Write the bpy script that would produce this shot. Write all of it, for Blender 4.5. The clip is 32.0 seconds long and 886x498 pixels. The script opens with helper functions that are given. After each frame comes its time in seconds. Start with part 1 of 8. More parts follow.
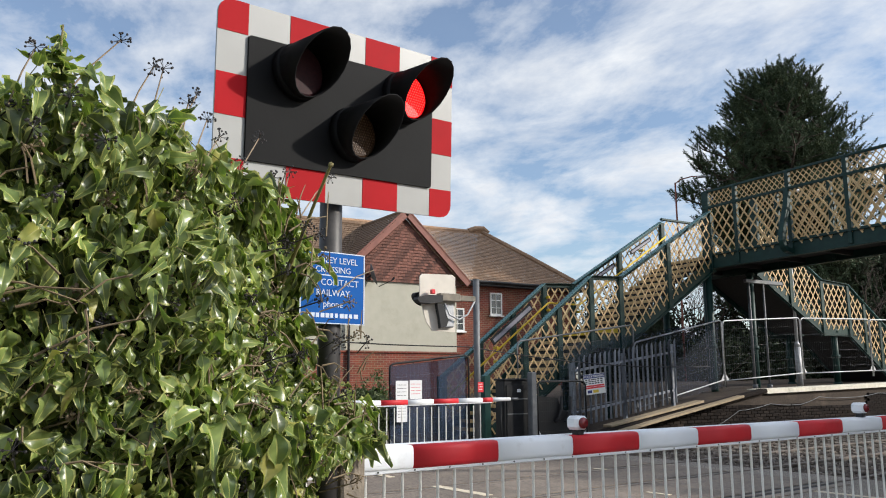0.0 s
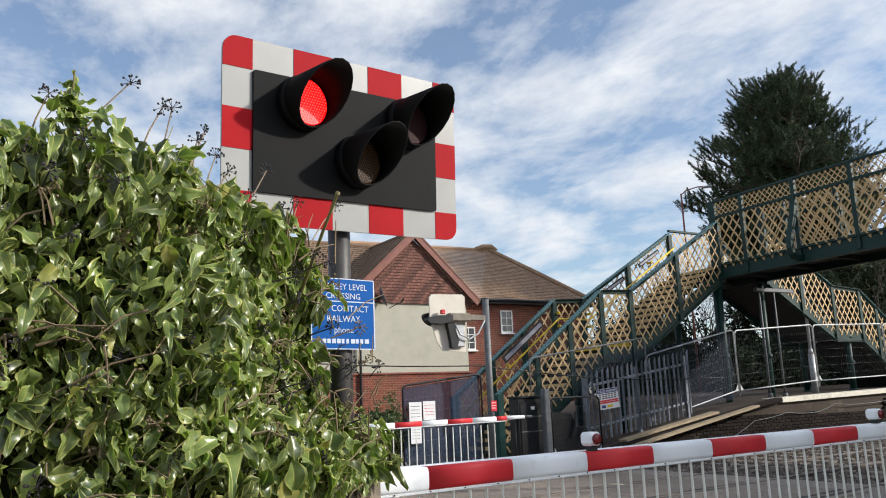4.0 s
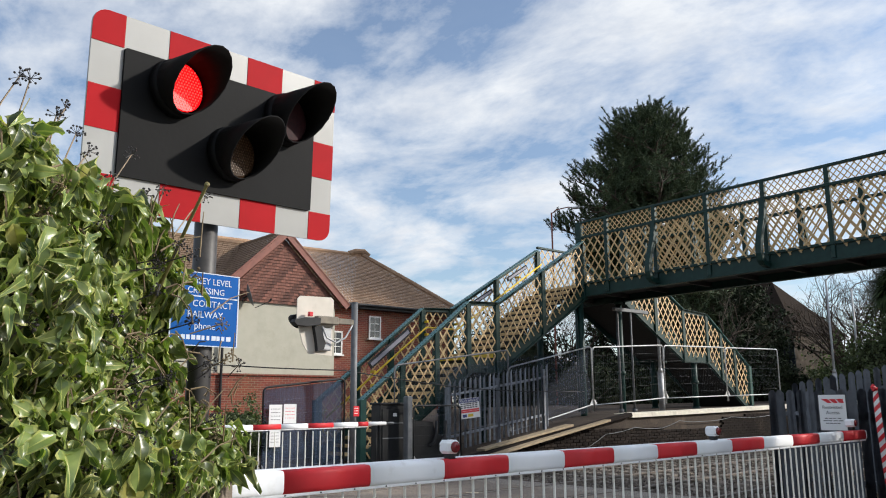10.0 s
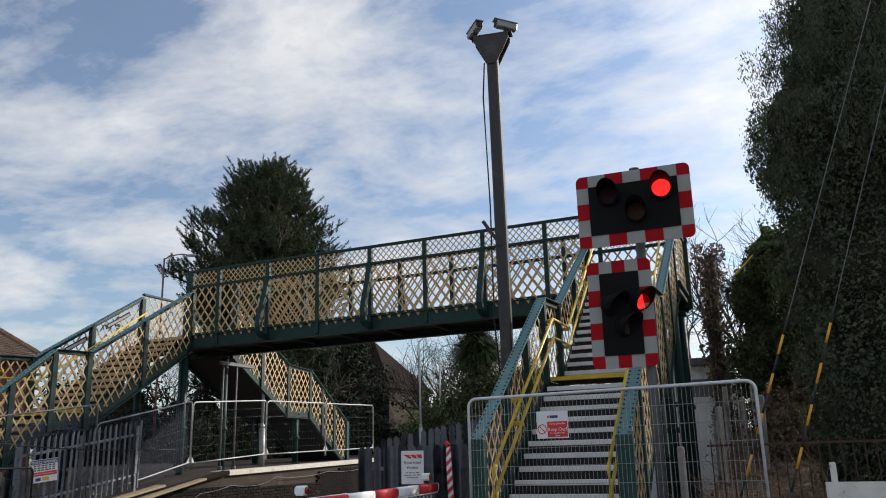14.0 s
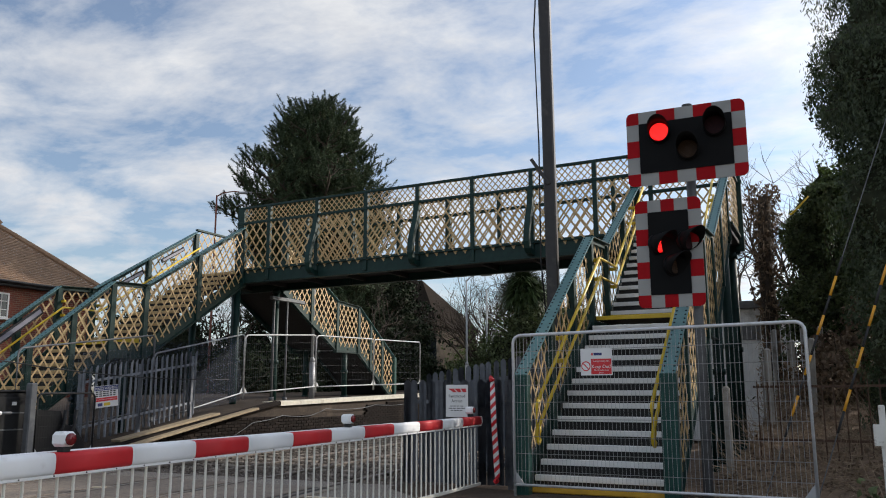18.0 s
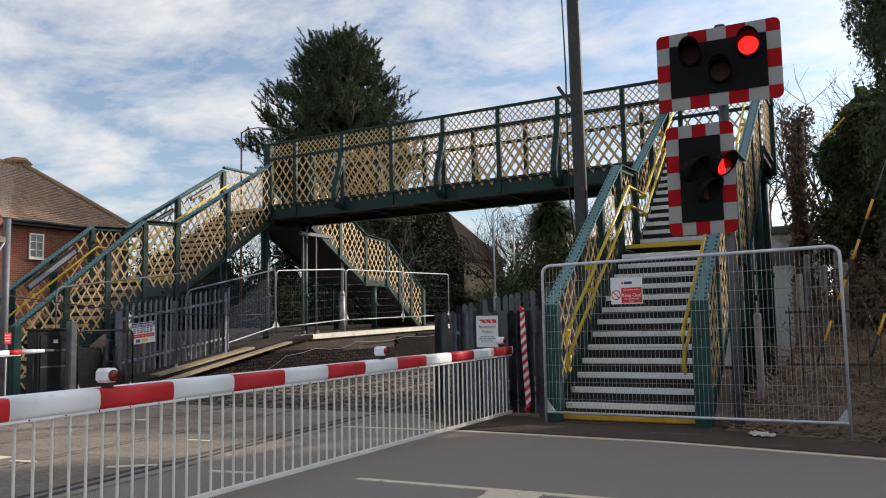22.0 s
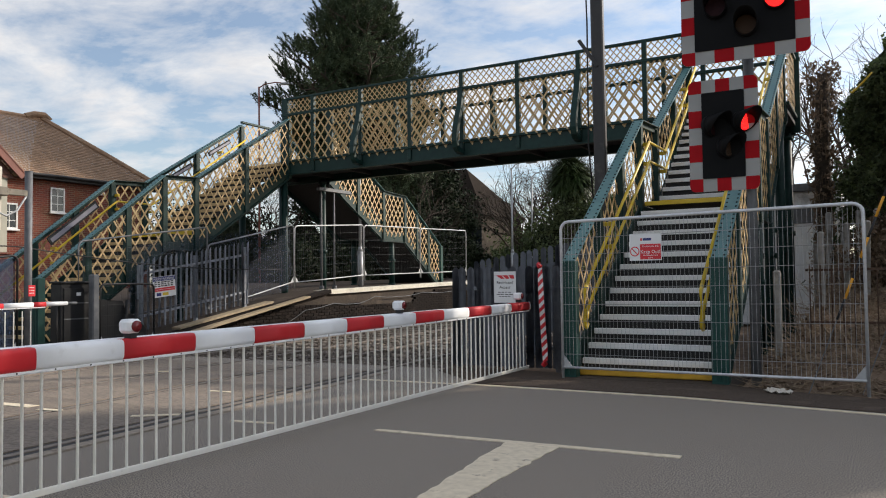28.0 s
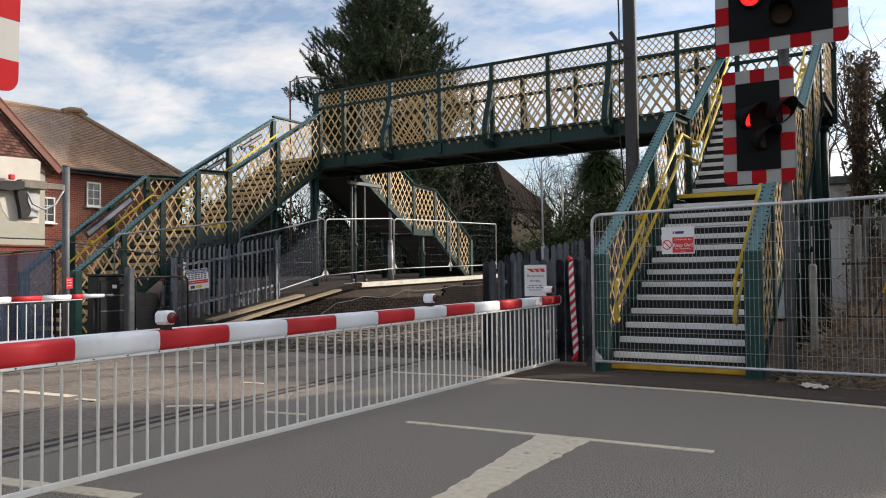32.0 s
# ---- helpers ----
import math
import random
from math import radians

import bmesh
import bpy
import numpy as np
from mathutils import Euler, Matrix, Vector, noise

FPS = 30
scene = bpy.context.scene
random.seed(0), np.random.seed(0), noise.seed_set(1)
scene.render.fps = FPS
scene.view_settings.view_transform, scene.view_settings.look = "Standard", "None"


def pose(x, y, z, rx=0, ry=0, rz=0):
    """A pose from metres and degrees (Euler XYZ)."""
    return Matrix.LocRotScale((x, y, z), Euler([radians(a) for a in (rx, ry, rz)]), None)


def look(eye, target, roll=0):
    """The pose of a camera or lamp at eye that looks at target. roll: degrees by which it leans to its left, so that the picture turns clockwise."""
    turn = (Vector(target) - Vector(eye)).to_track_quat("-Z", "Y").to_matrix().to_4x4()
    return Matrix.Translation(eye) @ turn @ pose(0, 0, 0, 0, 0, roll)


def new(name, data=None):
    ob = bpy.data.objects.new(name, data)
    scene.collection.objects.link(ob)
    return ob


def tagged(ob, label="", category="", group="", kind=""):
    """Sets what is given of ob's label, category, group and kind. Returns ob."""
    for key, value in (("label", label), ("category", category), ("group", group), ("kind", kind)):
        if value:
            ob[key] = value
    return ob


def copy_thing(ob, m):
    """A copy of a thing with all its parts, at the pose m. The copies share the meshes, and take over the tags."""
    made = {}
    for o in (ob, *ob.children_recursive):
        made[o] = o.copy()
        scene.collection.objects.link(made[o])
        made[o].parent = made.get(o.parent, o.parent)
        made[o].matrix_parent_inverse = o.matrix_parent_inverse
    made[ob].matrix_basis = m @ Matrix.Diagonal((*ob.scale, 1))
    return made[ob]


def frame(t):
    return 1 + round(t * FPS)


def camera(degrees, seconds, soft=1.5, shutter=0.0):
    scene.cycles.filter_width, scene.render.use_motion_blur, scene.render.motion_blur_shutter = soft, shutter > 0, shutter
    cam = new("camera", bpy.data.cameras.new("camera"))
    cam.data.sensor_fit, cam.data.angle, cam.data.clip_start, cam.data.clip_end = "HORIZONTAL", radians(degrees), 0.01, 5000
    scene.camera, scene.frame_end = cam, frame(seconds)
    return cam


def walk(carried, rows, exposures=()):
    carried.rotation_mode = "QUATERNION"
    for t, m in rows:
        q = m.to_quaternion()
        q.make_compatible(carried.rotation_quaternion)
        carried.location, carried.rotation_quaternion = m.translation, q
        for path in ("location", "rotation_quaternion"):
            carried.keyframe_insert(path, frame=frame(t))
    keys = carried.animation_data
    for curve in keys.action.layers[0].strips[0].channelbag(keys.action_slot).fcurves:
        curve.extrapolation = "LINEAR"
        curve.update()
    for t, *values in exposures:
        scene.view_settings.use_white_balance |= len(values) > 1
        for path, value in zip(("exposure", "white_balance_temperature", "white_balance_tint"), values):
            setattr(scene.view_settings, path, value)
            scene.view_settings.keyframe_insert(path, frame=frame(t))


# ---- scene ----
cam = camera(57.5, 32.0, soft=1.05)
EXPOSURES = [(0.0, 0.27, 6550, 10), (9.6, 0.27, 6550, 10), (10.4, 0.20, 6550, 10), (11.0, -0.30, 6600, 11), (12.0, -0.08, 6600, 11), (16.5, 0.02, 6650, 11), (18.0, 0.08, 6700, 11), (19.0, 0.38, 6950, 13), (21.0, 0.26, 6900, 12), (24.0, 0.14, 6900, 12), (27.5, 0.22, 6950, 12), (30.4, 0.30, 7000, 13), (31.0, 0.50, 7300, 14), (32.0, 0.30, 7000, 13)]
PATH = [
    (0, (-0.071, -0.203, 1.251), (-1.741, 0.848, 1.575), -0.4),
    (0.5, (-0.051, -0.213, 1.254), (-1.721, 0.838, 1.58), -1.2),
    (1, (-0.028, -0.223, 1.257), (-1.708, 0.803, 1.61), -1.9),
    (1.5, (-0.024, -0.216, 1.256), (-1.708, 0.8, 1.625), -3.0),
    (2, (-0.024, -0.208, 1.257), (-1.702, 0.818, 1.62), -3.7),
    (2.5, (-0.017, -0.211, 1.259), (-1.697, 0.815, 1.615), -3.6),
    (4.5, (-0.021, -0.23, 1.258), (-1.692, 0.804, 1.631), -2.1),
    (5, (-0.037, -0.225, 1.256), (-1.706, 0.815, 1.618), -2.0),
    (5.5, (-0.049, -0.221, 1.256), (-1.72, 0.824, 1.597), -2.0),
    (6, (-0.04, -0.222, 1.252), (-1.712, 0.823, 1.59), -2.2),
    (6.5, (-0.027, -0.225, 1.259), (-1.703, 0.809, 1.609), -2.8),
    (7, (-0.018, -0.228, 1.255), (-1.704, 0.786, 1.615), -3.1),
    (7.5, (-0.034, -0.215, 1.261), (-1.725, 0.79, 1.621), -2.9),
    (8, (-0.044, -0.218, 1.257), (-1.732, 0.793, 1.614), -2.6),
    (8.5, (-0.048, -0.216, 1.252), (-1.719, 0.827, 1.601), -2.3),
    (9, (-0.033, -0.216, 1.246), (-1.682, 0.866, 1.582), -2.0),
    (9.5, (-0.036, -0.211, 1.245), (-1.661, 0.908, 1.571), -1.3),
    (10, (-0.024, -0.216, 1.253), (-1.512, 1.066, 1.632), -0.3),
    (10.5, (0.009, -0.146, 1.312), (-1.055, 1.449, 1.881), -0.5),
    (11, (0.035, -0.155, 1.339), (-0.714, 1.584, 1.984), -1.1),
    (11.5, (0.034, -0.16, 1.334), (-0.641, 1.624, 1.936), -1.5),
    (12, (0.041, -0.135, 1.328), (-0.626, 1.666, 1.886), -1.6),
    (12.5, (0.052, -0.152, 1.327), (-0.619, 1.654, 1.866), -1.7),
    (13, (0.035, -0.136, 1.33), (-0.64, 1.671, 1.857), -1.7),
    (13.5, (0.039, -0.139, 1.322), (-0.648, 1.67, 1.825), -1.8),
    (14, (0.038, -0.144, 1.31), (-0.687, 1.655, 1.8), -1.5),
    (14.5, (0.059, -0.186, 1.303), (-0.721, 1.591, 1.788), -1.0),
    (16.5, (0.034, -0.105, 1.273), (-0.787, 1.661, 1.731), -0.0),
    (17, (0.046, -0.105, 1.272), (-0.768, 1.666, 1.721), -0.1),
    (17.5, (0.042, -0.099, 1.269), (-0.776, 1.675, 1.698), 0.0),
    (18, (0.065, -0.13, 1.258), (-0.784, 1.647, 1.606), -0.1),
    (18.5, (0.003, -0.069, 1.266), (-0.863, 1.724, 1.454), -0.6),
    (19, (0.034, -0.11, 1.263), (-0.845, 1.682, 1.397), -1.0),
    (19.5, (0.019, -0.101, 1.26), (-0.873, 1.684, 1.395), -0.6),
    (20, (0.031, -0.109, 1.259), (-0.877, 1.668, 1.391), -1.1),
    (20.5, (0.038, -0.115, 1.262), (-0.876, 1.658, 1.409), -1.7),
    (21, (0.024, -0.104, 1.264), (-0.888, 1.669, 1.431), -1.2),
    (21.5, (0.028, -0.117, 1.262), (-0.887, 1.652, 1.438), -1.0),
    (22, (0.03, -0.119, 1.265), (-0.888, 1.648, 1.447), -1.1),
    (22.5, (0.033, -0.112, 1.262), (-0.871, 1.662, 1.446), -1.6),
    (23, (0.072, -0.126, 1.276), (-0.802, 1.662, 1.474), -2.7),
    (23.5, (0.087, -0.12, 1.28), (-0.759, 1.679, 1.493), -3.0),
    (24, (0.077, -0.11, 1.27), (-0.771, 1.691, 1.467), -3.3),
    (24.5, (0.044, -0.085, 1.26), (-0.864, 1.692, 1.389), -3.4),
    (25, (0.01, -0.065, 1.261), (-0.998, 1.661, 1.349), -3.1),
    (25.5, (0.029, -0.101, 1.253), (-1.008, 1.607, 1.329), -2.6),
    (27.5, (0.022, -0.112, 1.25), (-0.945, 1.636, 1.344), -1.1),
    (28, (0.019, -0.121, 1.248), (-0.942, 1.632, 1.324), -0.7),
    (28.5, (0.013, -0.115, 1.246), (-0.94, 1.643, 1.313), -0.8),
    (29, (0.021, -0.112, 1.244), (-0.936, 1.644, 1.307), -1.2),
    (29.5, (0.018, -0.104, 1.245), (-0.945, 1.648, 1.295), -1.9),
    (30, (0.014, -0.1, 1.248), (-0.956, 1.649, 1.282), -1.5),
    (30.5, (0.012, -0.109, 1.24), (-0.974, 1.631, 1.264), -1.1),
    (31, (0.063, -0.175, 1.232), (-0.953, 1.547, 1.277), -0.3),
    (31.5, (-0.002, -0.105, 1.244), (-1.027, 1.612, 1.306), 0.3),
    (32, (0.015, -0.13, 1.243), (-1.01, 1.586, 1.304), -0.6),
]
walk(cam, [(t, look(eye, target, roll)) for t, eye, target, roll in PATH], exposures=EXPOSURES)

# world: daylight with drifting cloud, sun behind the ivy-clad tree
SUN_HEADING, SUN_HEIGHT = radians(39), radians(26)
sun_way = Vector((math.sin(SUN_HEADING) * math.cos(SUN_HEIGHT), math.cos(SUN_HEADING) * math.cos(SUN_HEIGHT), math.sin(SUN_HEIGHT)))
world = bpy.data.worlds.new("sky")
scene.world = world
world.use_nodes = True



def build_sky():
    nt = world.node_tree
    nt.nodes.clear()
    N, L = nt.nodes.new, nt.links.new
    out, bg = N("ShaderNodeOutputWorld"), N("ShaderNodeBackground")
    sky = N("ShaderNodeTexSky")
    sky.sky_type, sky.sun_disc = "NISHITA", False
    sky.sun_elevation, sky.sun_rotation = SUN_HEIGHT, SUN_HEADING
    sky.air_density, sky.dust_density, sky.ozone_density = 1.0, 0.8, 1.6
    co, sep = N("ShaderNodeTexCoord"), N("ShaderNodeSeparateXYZ")
    L(co.outputs["Generated"], sep.inputs[0])
    lift = N("ShaderNodeMath")
    lift.operation, lift.inputs[1].default_value = "ADD", 0.16
    L(sep.outputs["Z"], lift.inputs[0])
    top = N("ShaderNodeMath")
    top.operation, top.inputs[1].default_value = "MAXIMUM", 0.05
    L(lift.outputs[0], top.inputs[0])
    flat = N("ShaderNodeCombineXYZ")
    for n, ax in enumerate("XY"):
        d = N("ShaderNodeMath")
        d.operation = "DIVIDE"
        L(sep.outputs[ax], d.inputs[0])
        L(top.outputs[0], d.inputs[1])
        L(d.outputs[0], flat.inputs[n])
    turn = N("ShaderNodeMapping")
    turn.inputs["Rotation"].default_value = (0, 0, radians(28))
    turn.inputs["Scale"].default_value = (1.0, 1.3, 1.0)
    L(flat.outputs[0], turn.inputs[0])
    big, fine = N("ShaderNodeTexNoise"), N("ShaderNodeTexNoise")
    for n, (sc, de, ro, di) in ((big, (1.7, 9, 0.60, 0.25)), (fine, (5.5, 9, 0.64, 0.25))):
        n.inputs["Scale"].default_value, n.inputs["Detail"].default_value = sc, de
        n.inputs["Roughness"].default_value, n.inputs["Distortion"].default_value = ro, di
        L(turn.outputs[0], n.inputs["Vector"])
    mix = N("ShaderNodeMath")
    mix.operation, mix.inputs[1].default_value = "MULTIPLY_ADD", 0.35
    L(fine.outputs["Fac"], mix.inputs[0])
    L(big.outputs["Fac"], mix.inputs[2])
    ramp = N("ShaderNodeValToRGB")
    ramp.color_ramp.elements[0].position, ramp.color_ramp.elements[0].color = 0.575, (0.08, 0.08, 0.08, 1)
    ramp.color_ramp.elements[1].position, ramp.color_ramp.elements[1].color = 0.815, (1, 1, 1, 1)
    L(mix.outputs[0], ramp.inputs[0])
    cloud = N("ShaderNodeValToRGB")
    cloud.color_ramp.elements[0].position, cloud.color_ramp.elements[0].color = 0.35, (8.8, 9.1, 9.4, 1)
    cloud.color_ramp.elements[1].position, cloud.color_ramp.elements[1].color = 0.75, (6.3, 6.8, 7.6, 1)
    L(fine.outputs["Fac"], cloud.inputs[0])
    both = N("ShaderNodeMix")
    both.data_type = "RGBA"
    L(ramp.outputs[0], both.inputs[0])
    clear = N("ShaderNodeVectorMath")
    clear.operation = "MULTIPLY"
    L(sky.outputs[0], clear.inputs[0])
    clear.inputs[1].default_value = (1.32, 1.39, 1.47)
    L(clear.outputs[0], both.inputs[6])
    L(cloud.outputs[0], both.inputs[7])
    # thin cloud brightens towards the sun
    dot, lim, pw, gain = N("ShaderNodeVectorMath"), N("ShaderNodeMath"), N("ShaderNodeMath"), N("ShaderNodeMath")
    dot.operation = "DOT_PRODUCT"
    L(co.outputs["Generated"], dot.inputs[0])
    dot.inputs[1].default_value = tuple(sun_way)
    lim.operation, lim.inputs[1].default_value = "MAXIMUM", 0.0
    L(dot.outputs["Value"], lim.inputs[0])
    pw.operation, pw.inputs[1].default_value = "POWER", 5.0
    L(lim.outputs[0], pw.inputs[0])
    gain.operation, gain.inputs[1].default_value, gain.inputs[2].default_value = "MULTIPLY_ADD", 0.95, 1.0
    L(pw.outputs[0], gain.inputs[0])
    lit = N("ShaderNodeVectorMath")
    lit.operation = "SCALE"
    L(both.outputs[2], lit.inputs[0])
    L(gain.outputs[0], lit.inputs["Scale"])
    L(lit.outputs[0], bg.inputs[0])
    bg.inputs[1].default_value = 0.092
    L(bg.outputs[0], out.inputs[0])


build_sky()
sun = new("sun", bpy.data.lights.new("sun", "SUN"))
sun.data.energy, sun.data.angle, sun.data.color = 3.7, radians(2.0), (1.0, 0.95, 0.87)
sun.matrix_world = look(sun_way * 60, (0, 0, 0))


# ---- materials ----
def material(name, a, b=None, rough=0.6, metal=0.0, scale=6.0, detail=5.0, bump=0.0, bump_scale=40.0, rand=0.0, stain=None, stain_scale=0.8, stain_at=(0.55, 0.7), spec=0.5, island=False, spread=(0.35, 0.68), thin=0.0):
    """A surface of two tones mottled by noise, with an optional third tone as stains and a fine relief."""
    m = bpy.data.materials.new(name)
    m.use_nodes = True
    nt = m.node_tree
    N, L = nt.nodes.new, nt.links.new
    p = nt.nodes["Principled BSDF"]
    p.inputs["Roughness"].default_value, p.inputs["Metallic"].default_value = rough, metal
    p.inputs["Specular IOR Level"].default_value = spec
    b = b or tuple(v * 0.8 for v in a)
    co, no = N("ShaderNodeTexCoord"), N("ShaderNodeTexNoise")
    geo = N("ShaderNodeNewGeometry")
    where = geo.outputs["Position"]
    no.inputs["Scale"].default_value, no.inputs["Detail"].default_value = scale, detail
    L(where, no.inputs["Vector"])
    ramp = N("ShaderNodeValToRGB")
    ramp.color_ramp.elements[0].position, ramp.color_ramp.elements[0].color = spread[0], (*a, 1)
    ramp.color_ramp.elements[1].position, ramp.color_ramp.elements[1].color = spread[1], (*b, 1)
    L(no.outputs["Fac"], ramp.inputs[0])
    col = ramp.outputs[0]
    if stain:
        n2, r2, mx = N("ShaderNodeTexNoise"), N("ShaderNodeValToRGB"), N("ShaderNodeMix")
        n2.inputs["Scale"].default_value, n2.inputs["Detail"].default_value = stain_scale, 8
        n2.inputs["Roughness"].default_value = 0.65
        L(where, n2.inputs["Vector"])
        r2.color_ramp.elements[0].position, r2.color_ramp.elements[1].position = stain_at
        L(n2.outputs["Fac"], r2.inputs[0])
        mx.data_type = "RGBA"
        L(r2.outputs[0], mx.inputs[0])
        L(col, mx.inputs[6])
        mx.inputs[7].default_value = (*stain, 1)
        col = mx.outputs[2]
    if rand:
        hsv, mr = N("ShaderNodeHueSaturation"), N("ShaderNodeMapRange")
        src = geo.outputs["Random Per Island"] if island else N("ShaderNodeObjectInfo").outputs["Random"]
        L(src, mr.inputs[0])
        mr.inputs[3].default_value, mr.inputs[4].default_value = 1 - rand, 1 + rand
        L(mr.outputs[0], hsv.inputs["Value"])
        L(col, hsv.inputs["Color"])
        col = hsv.outputs[0]
    L(col, p.inputs["Base Color"])
    if bump:
        nb, bu = N("ShaderNodeTexNoise"), N("ShaderNodeBump")
        nb.inputs["Scale"].default_value, nb.inputs["Detail"].default_value = bump_scale, 4
        L(where, nb.inputs["Vector"])
        L(nb.outputs["Fac"], bu.inputs["Height"])
        bu.inputs["Strength"].default_value, bu.inputs["Distance"].default_value = bump, 0.01
        L(bu.outputs[0], p.inputs["Normal"])
    if thin:
        through_leaf, both, gain = N("ShaderNodeBsdfTranslucent"), N("ShaderNodeMixShader"), N("ShaderNodeMix")
        gain.data_type, gain.blend_type = "RGBA", "MULTIPLY"
        gain.inputs[0].default_value, gain.inputs[7].default_value = 1.0, (1.35, 1.8, 0.7, 1)
        L(col, gain.inputs[6])
        L(gain.outputs[2], through_leaf.inputs["Color"])
        both.inputs[0].default_value = thin
        L(p.outputs[0], both.inputs[1])
        L(through_leaf.outputs[0], both.inputs[2])
        L(both.outputs[0], nt.nodes["Material Output"].inputs["Surface"])
    return m


def glowing(name, colour, strength):
    m = bpy.data.materials.new(name)
    m.use_nodes = True
    p = m.node_tree.nodes["Principled BSDF"]
    p.inputs["Base Color"].default_value = (*[c * 0.3 for c in colour], 1)
    p.inputs["Emission Color"].default_value, p.inputs["Emission Strength"].default_value = (*colour, 1), strength
    return m


